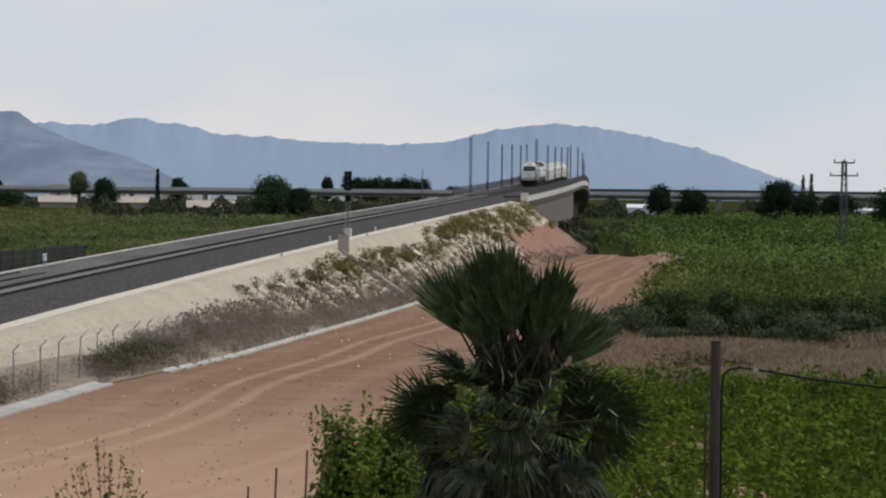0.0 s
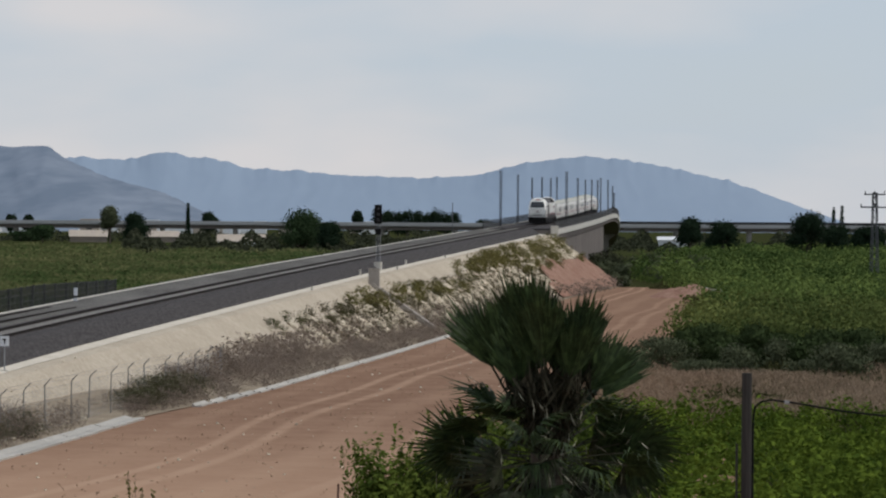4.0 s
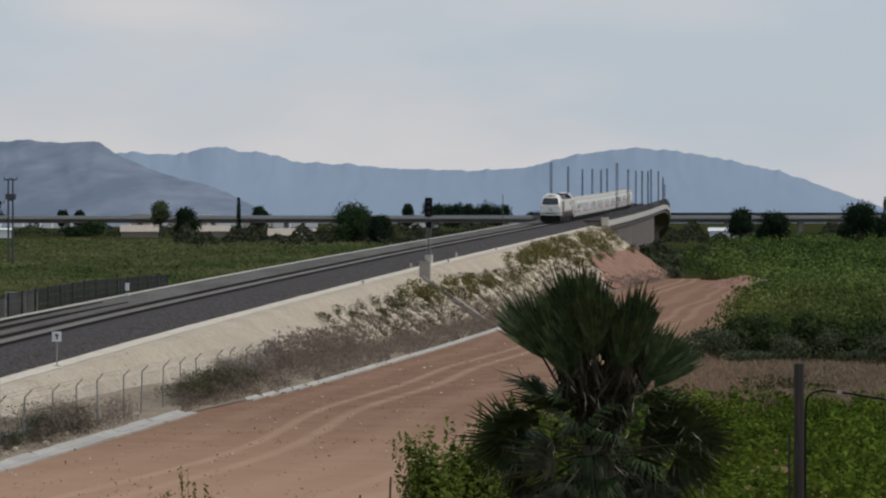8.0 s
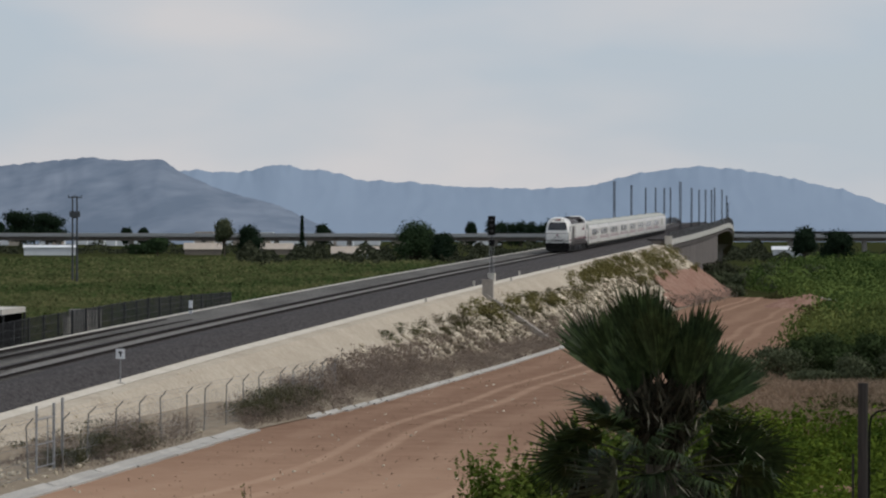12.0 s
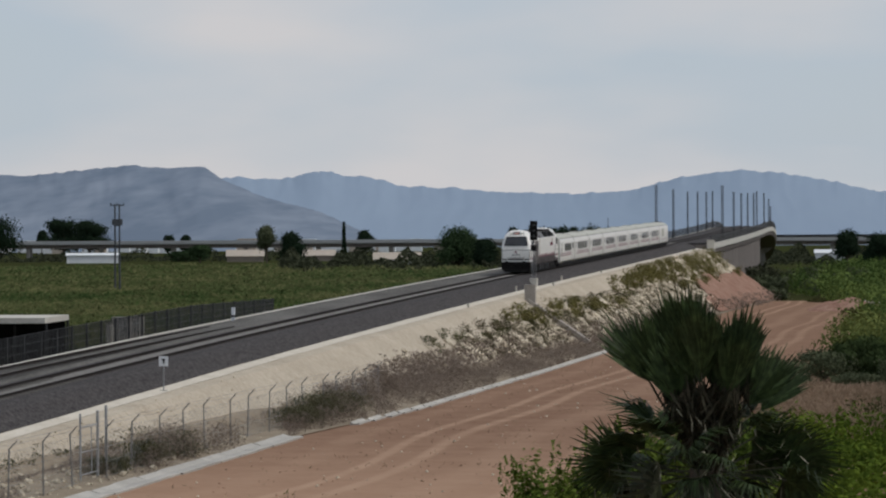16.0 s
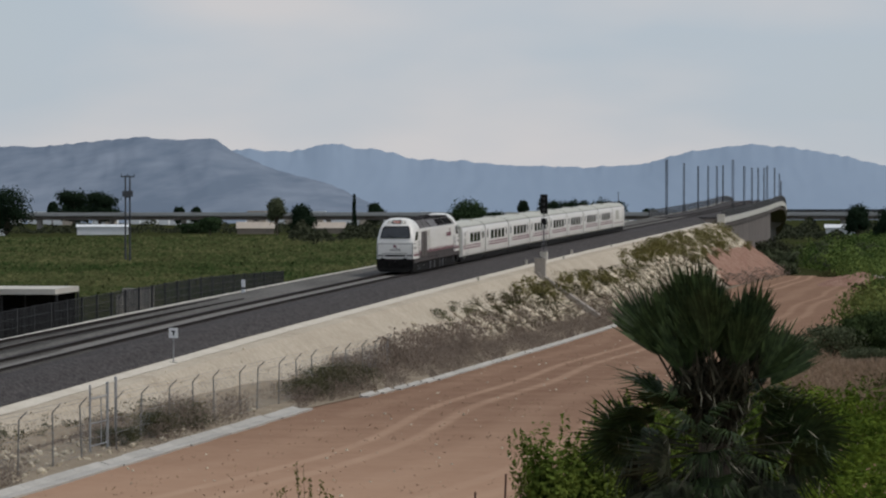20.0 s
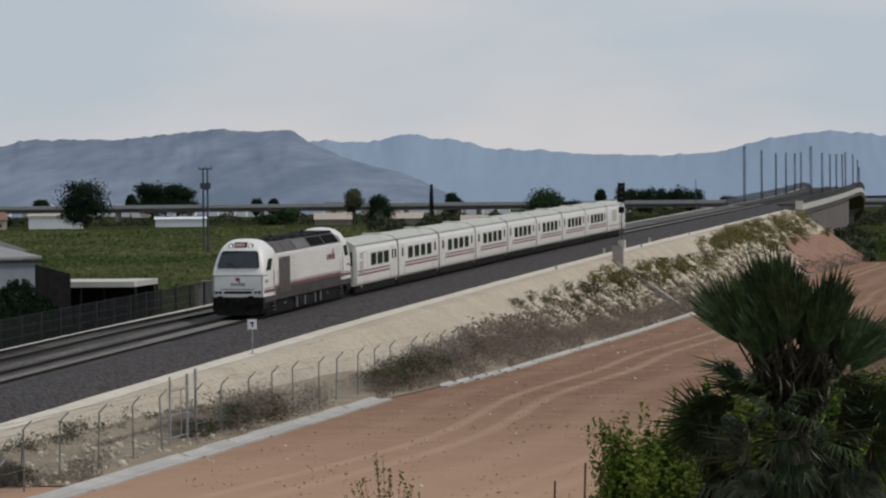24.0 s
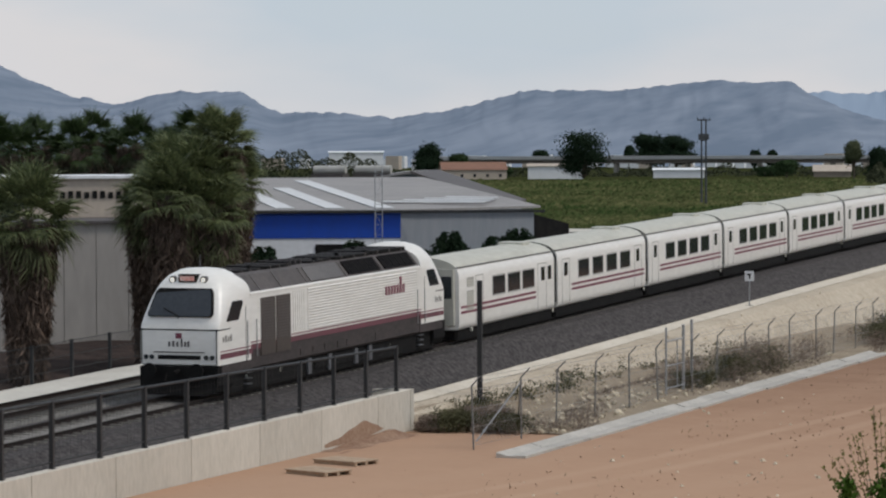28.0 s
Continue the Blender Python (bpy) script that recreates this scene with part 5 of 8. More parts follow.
# ---- line-side things ----
def make_fences():
    # wire fence with cranked concrete posts along the drain
    f = empty("wire_fence", label="wire mesh fence on grey posts with cranked tops", category="fence")
    post = Build()
    post.box(-0.026, 0.026, -0.026, 0.026, -0.1, 2.1, bev=0.008)
    post.rod((0, 0, 2.08), (-0.30, 0.0, 2.40), 0.03, 0.022)
    me = post.mesh("post")
    me.materials.append(M["fencepost"])
    posts = [86.0 + 3.75 * i for i in range(21)]
    lat = lambda s: 10.6 + 0.1 * math.sin(s)
    for i, s in enumerate(posts):
        o = part("post", me, "steel_mast", f)
        o.matrix_basis = Matrix.Translation(on(s, lat(s), GROUND + 0.02)) @ pose(0, 0, 0, 1.5 * math.sin(i * 2.1), 1.8 * math.cos(i * 1.3), 176 + 6 * math.sin(i))
    for dz in (0.15, 0.75, 1.35, 1.98, 2.25, 2.4):
        b = Build()
        out = 0.15 if dz > 2.1 else 0.0
        b.path([on(s, lat(s) + out * (dz - 2) * 2, GROUND + dz) for s in posts], 0.009, n=3)
        tagged(part("wire", b, "steel", f), kind="stuff")
    for a, c in list(zip(posts, posts[1:]))[:22]:
        b = Build()
        for i in range(12):
            u0, u1 = i / 12, (i + 1) / 12
            for k in range(7):
                b.rod(on(a + (c - a) * u0, lat(a), GROUND + 0.15 + 0.26 * k), on(a + (c - a) * u1, lat(a), GROUND + 0.15 + 0.26 * (k + 1)), 0.003, n=3)
                b.rod(on(a + (c - a) * u1, lat(a), GROUND + 0.15 + 0.26 * k), on(a + (c - a) * u0, lat(a), GROUND + 0.15 + 0.26 * (k + 1)), 0.003, n=3)
        tagged(part("mesh_panel", b, "steel", f), kind="stuff")
    g = empty("fence_gate", label="narrow grey steel gate in the wire fence", category="gate")
    for s in (107.0, 109.2, 110.3):
        b = Build()
        b.rod(on(s, 10.1, GROUND), on(s, 10.1, GROUND + (2.75 if s < 110 else 2.9)), 0.06 if s > 108 else 0.045, n=8)
        part("gate_post", b, "steel", g)
    b = Build()
    for z in (0.3, 1.2, 2.2):
        b.rod(on(107.0, 10.1, GROUND + z), on(109.2, 10.1, GROUND + z), 0.03)
    b.rod(on(108.4, 10.1, GROUND + 0.3), on(108.4, 10.1, GROUND + 2.2), 0.025)
    part("gate_frame", b, "steel", g)
    # bracing at the fence's near end
    br = empty("fence_brace", label="raking grey stays at the fence end", category="fence brace")
    for q in (88.4, 92.2):
        b = Build()
        b.rod(on(q, 9.6, GROUND), on(90.2, 10.5, GROUND + 1.9), 0.03)
        part("stay", b, "steel", br)
    # dark fence on the far side
    d = empty("dark_fence", label="black steel mesh fence on the far side of the track", category="fence")
    posts = [62 + 2.9 * i for i in range(53)]
    z0 = lambda s: rail_z(s) - 0.9
    far = lambda s: float(np.interp(s, [100, 112], [-10.65, -9.2]))
    tall = lambda s: float(np.interp(s, [62, 190, 214], [1.7, 1.6, 1.0]))
    for s in posts:
        x, y, z = on(s, far(s), z0(s))
        b = Build()
        b.box(x - 0.065, x + 0.065, y - 0.065, y + 0.065, z - 0.4, z + 0.05 + tall(s), bev=0.01)
        part("post", b, "steel_dark", d)
    for a, c in zip(posts, posts[1:]):
        b = Build()
        for i in range(1, 22):
            q = a + (c - a) * i / 22
            b.rod(on(q, far(q), z0(q) + 0.05), on(q, far(q), z0(q) + tall(q)), 0.008 if a < 122 else 0.017, n=3)
        for k in (0.04, 0.36, 0.67, 1.0):
            b.rod(on(a, far(a), z0(a) + k * tall(a)), on(c, far(c), z0(c) + k * tall(c)), 0.016, n=4)
        tagged(part("mesh_panel", b, "steel_dark", d), kind="stuff")


def make_lineside():
    m = lambda s, l, dz: Matrix.Translation(on(s, l, rail_z(s) + dz)) @ pose(0, 0, 0, 0, 0, -math.degrees(SLOPE))
    # colour-light signal
    r = empty("rail_signal", m(267, 3.2, -0.85), "black colour-light railway signal on a mast", "railway signal")
    b = Build()
    b.rod((0, 0, 0.4), (0, 0, 4.9), 0.055, n=8)
    part("mast", b, "steel_mast", r)
    b = Build()
    b.box(-0.36, 0.36, -0.06, 0.06, 4.35, 6.25, bev=0.02)
    bb = part("backboard", b, "black", r)
    b = Build()
    b.box(-0.28, 0.28, -0.07, 0.05, 3.3, 3.9, bev=0.02)
    part("lower_head", b, "black", bb)
    for z in (4.75, 5.3, 5.85):
        b = Build()
        b.rod((0, -0.05, z), (0, -0.3, z), 0.13, n=10)
        part("lamp_hood", b, "steel_dark", bb)
    b = Build()
    b.box(-0.36, 0.36, -0.4, 0.4, -0.5, 0.62, bev=0.04)
    part("base_box", b, "concrete", r, "pale concrete base box")
    b = Build()
    b.rod((0.22, 0.1, 0.4), (0.22, 0.1, 4.3), 0.02)
    b.rod((-0.22, 0.1, 0.4), (-0.22, 0.1, 4.3), 0.02)
    for i in range(12):
        b.rod((-0.22, 0.1, 0.8 + 0.3 * i), (0.22, 0.1, 0.8 + 0.3 * i), 0.015)
    part("ladder", b, "steel", r)
    # white board on a post
    r = empty("track_sign", m(138.5, 4.1, -1.12), "white square line-side board with a dark mark on a thin post", "railway sign")
    b = Build()
    b.rod((0, 0, -0.2), (0, 0, 1.75), 0.035, n=8)
    part("post", b, "steel", r)
    b = Build()
    b.box(-0.24, 0.24, -0.05, -0.02, 1.3, 1.82)
    bb = part("board", b, "wallwhite", r)
    b = Build()
    b.box(-0.1, 0.1, -0.056, -0.049, 1.6, 1.68)
    b.box(-0.02, 0.06, -0.056, -0.049, 1.42, 1.6)
    part("mark", b, "black", bb)
    b = Build()
    b.box(-0.2, 0.2, -0.15, 0.15, -0.2, 0.08, bev=0.03)
    part("footing", b, "concrete", r)
    # dark post, slab on the slope, low posts
    r = empty("dark_post", Matrix.Translation(on(98.8, 5.5, -9.15)), "thick dark steel post standing on the shoulder", "post")
    b = Build()
    b.box(-0.09, 0.09, -0.09, 0.09, 0.0, 4.5, bev=0.02)
    part("shaft", b, "steel_dark", r)
    b = Build()
    b.box(-0.2, 0.2, -0.2, 0.2, -0.2, 0.06, bev=0.03)
    part("base_plate", b, "black", r)
    r = empty("slope_chute", m(247, 6.0, -2.0), "grey concrete chute head standing on the slope", "concrete chute")
    b = Build()
    b.box(-0.5, 0.5, -0.2, 0.3, -0.8, 1.9, bev=0.04)
    part("head_slab", b, "chute", r)
    b = Build()
    b.loft([[(-0.1, -0.6, 0.0), (-0.1, 0.6, 0.0), (-0.1, 0.6, 0.6), (-0.1, -0.6, 0.6)], [(5.6, -0.7, -4.2), (5.6, 0.7, -4.2), (5.6, 0.7, -3.3), (5.6, -0.7, -3.3)]])
    part("channel", b, "chute", r)
    for s in (193.6,):
        r = empty("marker_post", m(s, -7.2, -0.62), "short white marker post beside the gravel", "marker post", "marker posts")
        b = Build()
        b.box(-0.13, 0.13, -0.07, 0.07, 0, 1.0, bev=0.02)
        part("post", b, "wallwhite", r)
        b = Build()
        b.box(-0.14, 0.14, -0.08, 0.08, 0.3, 0.45)
        part("band", b, "steel_dark", r)
    for s, l in ((255, 3.4), (272, 4.4), (283, 3.6), (225, 4.3), (310, 4.2)):
        r = empty("small_marker", m(s, l, -1.25 if l > 3.8 else -1.0), "small pale concrete peg in the ballast", "marker peg", "pegs in the ballast")
        b = Build()
        b.box(-0.1, 0.1, -0.1, 0.1, 0, 0.45, bev=0.02)
        part("peg", b, "concrete", r)
    # grey cabinets and flat canopy on the far side
    for s, l, w, h in ((176, -9.9, 1.1, 2.75), (179.5, -9.9, 0.5, 2.6), (173.4, -9.9, 0.35, 2.5)):
        r = empty("line_cabinet", m(s, l, -2.2), "pale grey equipment cabinet behind the fence", "cabinet", "cabinets by the fence")
        b = Build()
        b.box(-w / 2, w / 2, -0.6, 0.6, 0, h, bev=0.03)
        c = part("body", b, "concrete", r)
        b = Build()
        b.box(-w / 2 - 0.05, w / 2 + 0.05, -0.65, 0.65, h, h + 0.08)
        part("lid", b, "concrete_d", c)
    r = empty("flat_canopy", Matrix.Translation(polar(-13.0, 176, GROUND)), "open shelter with a flat pale roof on posts", "shelter")
    b = Build()
    b.box(-9, 3.0, -4, 4, 4.5, 4.85)
    part("roof", b, "concrete", r)
    for x in (-8.5, -4.5, -0.5, 3.0):
        for y in (-3.6, 3.6):
            b = Build()
            b.rod((x, y, 0), (x, y, 4.5), 0.09)
            part("column", b, "steel_dark", r)
    # black sheet stands for the shelter's shaded inside
    b = Build()
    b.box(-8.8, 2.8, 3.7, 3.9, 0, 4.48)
    part("shade_backing", b, "black", r)
    b = Build()
    b.box(-3.4, -1.9, -4.2, -3.4, 0.9, 2.6, bev=0.05)
    part("crate", b, "yellow", r, "yellow crate")


# ---- buildings ----
def make_sheds():
    def house(name, az, d, w, dep, h, rise, wall, roof, label, turn=0.0, wins=0):
        r = empty(name, Matrix.Translation(polar(az, d, GROUND)) @ pose(0, 0, 0, 0, 0, -az / 1.11 + turn), label, "house")
        b = Build()
        b.box(-w / 2, w / 2, 0, dep, 0, h)
        b.loft([[(x, 0, h), (x, dep, h), (x, dep / 2, h + rise)] for x in (-w / 2 + 0.01, w / 2 - 0.01)])
        part("wall", b, wall, r)
        b = Build()
        for y0, y1 in ((-0.5, dep / 2), (dep + 0.5, dep / 2)):
            b.loft([[(x, y0, h - 0.15), (x, y1, h + rise), (x, y1, h + rise + 0.2), (x, y0, h + 0.05)] for x in (-w / 2 - 0.5, w / 2 + 0.5)])
        part("roof", b, roof, r)
        for i in range(wins):
            b = Build()
            x = -w / 2 + w * (i + 0.5) / wins
            b.box(x - 0.6, x + 0.6, -0.06, 0.1, 1.0, 2.3)
            part("window", b, "glass", r)
    # the blue and white warehouse with its long low roof
    r = empty("blue_warehouse", Matrix.Translation(polar(-19.3, 157, GROUND)) @ pose(0, 0, 0, 0, 0, 17.4), "long warehouse with blue and white front and grey roof", "warehouse")
    W0, W1 = -7.0, 5.85
    b = Build()
    b.box(W0, W1, 0, 0.3, 0, 4.95)
    part("lower_wall", b, "wallwhite", r, "white lower wall")
    b = Build()
    b.box(W0, W1, -0.05, 0.3, 4.95, 6.45)
    part("upper_band", b, "blue", r, "blue painted band")
    b = Build()
    b.box(0.9, 2.6, -0.06, 0.1, 2.4, 4.6)
    part("door", b, "black", r, "dark roller door")
    b = Build()
    b.loft([[(W1, -0.05, z), (W1 + 0.3, 0.3, z), (14.2, 8.0, z), (13.9, 8.3, z)] for z in (0, 6.45)])
    part("side_wall", b, "shedgrey", r, "grey sheet-metal side wall")
    b = Build()
    b.loft([[(W0, -0.3, 6.46), (W1 + 0.1, -0.3, 6.46), (14.6, 7.8, 6.52), (9.5, 56, 7.95), (W0, 56, 7.95)], [(W0, -0.3, 6.6), (W1 + 0.1, -0.3, 6.6), (14.6, 7.8, 6.66), (9.5, 56, 8.1), (W0, 56, 8.1)]])
    roof = part("roof", b, "shedroof", r)
    zr = lambda x, y: 6.61 + 1.5 * (y + 0.3) / 56.3 + 0.01
    for x in (-4.3, -1.4, 1.5, 4.4):
        b = Build()
        y0, y1, w = 0.8, (48 if x != 1.5 else 33), 1.1
        q = [(x, y0), (x + w, y0), (x + w - 0.1 * y1, y1), (x - 0.1 * y1, y1)]
        b.loft([[(px, py, zr(px, py) + dz) for px, py in q] for dz in (0.0, 0.05)])
        part("roof_light", b, "translucent", roof)
    for k in range(4):
        b = Build()
        x0, y0 = 6.6 + k * 1.4, 5.0 + 2.2 * k
        zr = lambda x, y: 6.68 + 1.5 * (y + 0.3) / 56.3
        b.loft([[(x0 - 1.6, y0 + 3, zr(0, y0 + 3)), (x0 + 4.6 - k, y0 + 1.5, zr(0, y0 + 1.5)), (x0 + 4.6 - k, y0 + 2.6, zr(0, y0 + 2.6)), (x0 - 1.6, y0 + 4.2, zr(0, y0 + 4.2))],
                [(x0 - 1.6, y0 + 3, zr(0, y0 + 3) + 0.05), (x0 + 4.6 - k, y0 + 1.5, zr(0, y0 + 1.5) + 0.05), (x0 + 4.6 - k, y0 + 2.6, zr(0, y0 + 2.6) + 0.05), (x0 - 1.6, y0 + 4.2, zr(0, y0 + 4.2) + 0.05)]])
        part("roof_light", b, "translucent", roof)
    b = Build()
    b.box(W0, 14.2, -0.33, -0.26, 6.4, 6.55)
    part("gutter", b, "steel_dark", roof)
    # lean-to as a solid block, its shaded inside put into the black
    b = Build()
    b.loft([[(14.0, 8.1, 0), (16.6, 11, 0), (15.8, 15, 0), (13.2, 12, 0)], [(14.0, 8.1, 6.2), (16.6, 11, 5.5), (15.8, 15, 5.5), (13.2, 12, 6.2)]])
    part("lean_to", b, "black", r, "solid black lean-to, shade put into its colour")
    # gabled shed behind
    r = empty("gabled_shed", Matrix.Translation(polar(-17.0, 212, GROUND)) @ pose(0, 0, 0, 0, 0, 10), "wide grey gabled sheet-metal shed", "shed")
    b = Build()
    b.loft([[(-7.9, y, 0), (7.4, y, 0), (7.4, y, 5.9), (0.2, y, 8.35), (-7.9, y, 7.1)] for y in (0, 26)])
    part("wall", b, "shedgrey", r)
    for nm, m, q in (("roof_slope", "shedroof", [(-8.2, 7.08), (0.2, 8.37), (0.2, 8.55), (-8.2, 7.22)]), ("roof_slope", "locoroof", [(0.2, 8.37), (7.8, 5.78), (7.8, 5.95), (0.2, 8.55)])):
        b = Build()
        b.loft([[(x, y, z) for x, z in q] for y in (-0.4, 26.4)])
        part(nm, b, m, r)
    for x in (-5.5, -1.5):
        b = Build()
        z = lambda x: 7.24 + (x + 8.2) * 0.158
        b.loft([[(x, y, z(x) + 0.0), (x + 1.2, y, z(x + 1.2) + 0.0), (x + 1.2, y, z(x + 1.2) + 0.06), (x, y, z(x) + 0.06)] for y in (1, 22)])
        part("roof_light", b, "translucent", r)
    for az, d, w, z in ((-18.72, 262, 3.2, 8.75), (-17.8, 262, 3.6, 8.75)):
        r = empty("roof_tank", Matrix.Translation(polar(az, d, GROUND)), "long pale rounded tank on a dark frame beyond the warehouse", "tank", "tanks beyond the warehouse")
        b = Build()
        b.box(-w / 2, w / 2, 0, 2.2, 0, z - 0.7)
        part("frame", b, "locoroof", r)
        b = Build()
        b.rod((-w / 2, 1.1, z - 0.3), (w / 2, 1.1, z - 0.3), 0.42, n=12)
        part("tank", b, "ventgrey", r)
    # the beige hall
    r = empty("beige_hall", Matrix.Translation(polar(-25.5, 136, GROUND)) @ pose(0, 0, 0, 0, 0, 24), "large beige panel hall with a set-back upper storey", "industrial hall")
    for i in range(14):
        b = Build()
        b.box(-13 + i * 1.6, -13 + (i + 1) * 1.6 - 0.03, 0, 0.4, 0, 6.35)
        part("wall_panel", b, "wallgrey", r)
    b = Build()
    b.box(-13.2, 9.6, -0.2, 12, 6.36, 6.5)
    b.box(-13, 9.4, 0.4, 12, 0, 6.35)
    part("flat_roof", b, "locoroof", r)
    b = Build()
    b.box(-13, 9.4, 9, 22, 6.5, 8.55)
    up = part("upper_storey", b, "wallcream", r)
    for i in range(13):
        b = Build()
        x = 1.7 + i * 0.42 + (0.2 if i > 1 else 0)
        b.box(x, x + 0.26, 8.93, 9.0, 7.5, 7.5 + (0.4 if i % 3 else 0.34))
        part("letter_bar", b, "black", up)
    b = Build()
    b.box(-13.2, 9.6, 8.8, 22.2, 8.55, 8.7)
    part("upper_roof", b, "wallwhite", r)
    house("tiled_house", -15.6, 1180, 28, 16, 4.2, 3.2, "wallcream", "tile", "low cream house with a red tiled roof", 6, 5)
    house("white_farmhouse", -13.9, 1190, 24, 12, 5.6, 1.0, "wallwhite", "wallcream", "long white farm building with a low roof", 0, 0)
    house("white_farmhouse", -11.3, 1230, 23, 12, 3.6, 0.8, "wallwhite", "wallwhite", "long white farm building among the fields", 0, 0)
    house("field_hut", -8.1, 1260, 17, 12, 2.6, 2.8, "hut", "wallcream", "low tan farm shelter with a shallow roof", 0)
    house("field_hut", -6.55, 1280, 15, 12, 2.6, 2.6, "hut", "wallcream", "low tan farm shelter with a shallow roof", 0)
    house("field_hut", -4.9, 1000, 17, 10, 2.6, 2.4, "wallwhite", "wallcream", "low tan farm shelter with a pale roof", 0)
    house("white_block", -18.1, 1500, 30, 14, 12.5, 0.6, "wallwhite", "wallwhite", "distant white industrial block", 0, 5)
    house("white_farmhouse", 9.0, 1060, 14, 9, 3.6, 0.8, "wallwhite", "wallwhite", "small white farm building among orchards", 0, 2)
    house("white_farmhouse", 4.2, 1100, 12, 9, 3.6, 1.2, "wallwhite", "wallwhite", "small white farm building near the viaduct", 0, 2)
    # pale town on the plain below the hills
    town = empty("far_town", label="scatter of tiny pale houses at the foot of the hills", category="town", kind="structure")
    rg = rng_of(8)
    for i in range(90):
        az, d = rg.uniform(-24, -1), rg.uniform(2150, 2550)
        x, y, _ = polar(az, d)
        w, h = rg.uniform(3, 9), rg.uniform(5, 12)
        b = Build()
        b.box(x - w, x + w, y, y + 10, GROUND, GROUND + h)
        part("house_block", b, "wallwhite" if rg.random() < 0.6 else "wallcream", town)


def lattice_mast():
    """A slim ladder-like mast before the warehouse."""
    r = empty("lattice_mast", Matrix.Translation(polar(-17.63, 150, GROUND)) @ pose(0, 0, 0, 0, 0, 17), "slim pale lattice mast in front of the warehouse", "lattice mast")
    h, w = 9.2, 0.2
    for x in (-w, w):
        b = Build()
        b.rod((x, 0, 0), (x, 0, h), 0.03, 0.025, 6)
        part("leg", b, "steel", r)
    b = Build()
    for i in range(16):
        z = 0.3 + i * 0.56
        b.rod((-w, 0, z), (w, 0, z), 0.018, n=4)
        b.rod((-w if i % 2 else w, 0, z), (w if i % 2 else -w, 0, z + 0.56), 0.012, n=4)
    part("bracing", b, "steel", r)


def make_pylons():
    lattice_mast()
    for az, d, top in ((-10.78, 520, 7.2), (8.4, 426, 5.3)):
        h = top - GROUND
        r = empty("power_pole", Matrix.Translation(polar(az, d, GROUND)) @ pose(0, 0, 0, 0, 0, 12), "slim steel power pole with crossarms", "power pole", "power poles")
        if az < 0:
            for x in (-0.42, 0.42):
                b = Build()
                b.rod((x, 0, 0), (x, 0, h), 0.2, 0.15, n=8)
                part("pole", b, "pylon", r)
            for z, hw in ((h - 0.35, 1.3), (h - 4.2, 0.6), (h - 8.0, 0.6)):
                b = Build()
                b.box(-hw, hw, -0.24, -0.14, z, z + 0.22)
                arm = part("crossarm", b, "pylon", r)
                for x in (-hw + 0.1, 0.0, hw - 0.1) if hw > 1 else ():
                    b = Build()
                    b.rod((x, -0.19, z + 0.2), (x, -0.19, z + 0.6), 0.08, n=8)
                    part("insulator", b, "steel_dark", arm)
            b = Build()
            b.box(-1.0, 1.0, -0.6, 0.35, h - 4.0, h - 2.9, bev=0.1)
            part("transformer", b, "pylon", r)
            continue
        b = Build()
        w = 0.55
        for x in (-1, 1):
            for y in (-1, 1):
                b.rod((x * w, y * w, 0), (x * w * 0.5, y * w * 0.5, h), 0.1, n=4)
        n = 14
        for i in range(n):
            z0, z1 = h * i / n, h * (i + 1) / n
            k0, k1 = w * (1 - 0.5 * i / n), w * (1 - 0.5 * (i + 1) / n)
            for x0, y0, x1, y1 in ((-1, -1, 1, -1), (1, -1, 1, 1), (1, 1, -1, 1), (-1, 1, -1, -1)):
                b.rod((x0 * k0, y0 * k0, z0), (x1 * k1, y1 * k1, z1), 0.035, n=3)
        part("lattice", b, "pylon", r)
        for z, hw in ((h - 0.4, 1.7), (h - 2.4, 2.3)):
            b = Build()
            b.box(-hw, hw, -0.1, 0.1, z, z + 0.22)
            arm = part("crossarm", b, "pylon", r)
            for x in (-hw + 0.1, 0.0, hw - 0.1):
                b = Build()
                b.rod((x, 0, z + 0.2), (x, 0, z + 0.65), 0.09, n=8)
                part("insulator", b, "steel_dark", arm)
    for az, d, top in ((-0.45, 900, 7.0), (7.0, 1200, 7.5)):
        r = empty("thin_pole", Matrix.Translation(polar(az, d, GROUND)), "thin distant grey pole", "pole", "thin poles")
        b = Build()
        b.rod((0, 0, 0), (0, 0, top - GROUND), 0.22, 0.12, n=6)
        part("shaft", b, "steel_mast", r)


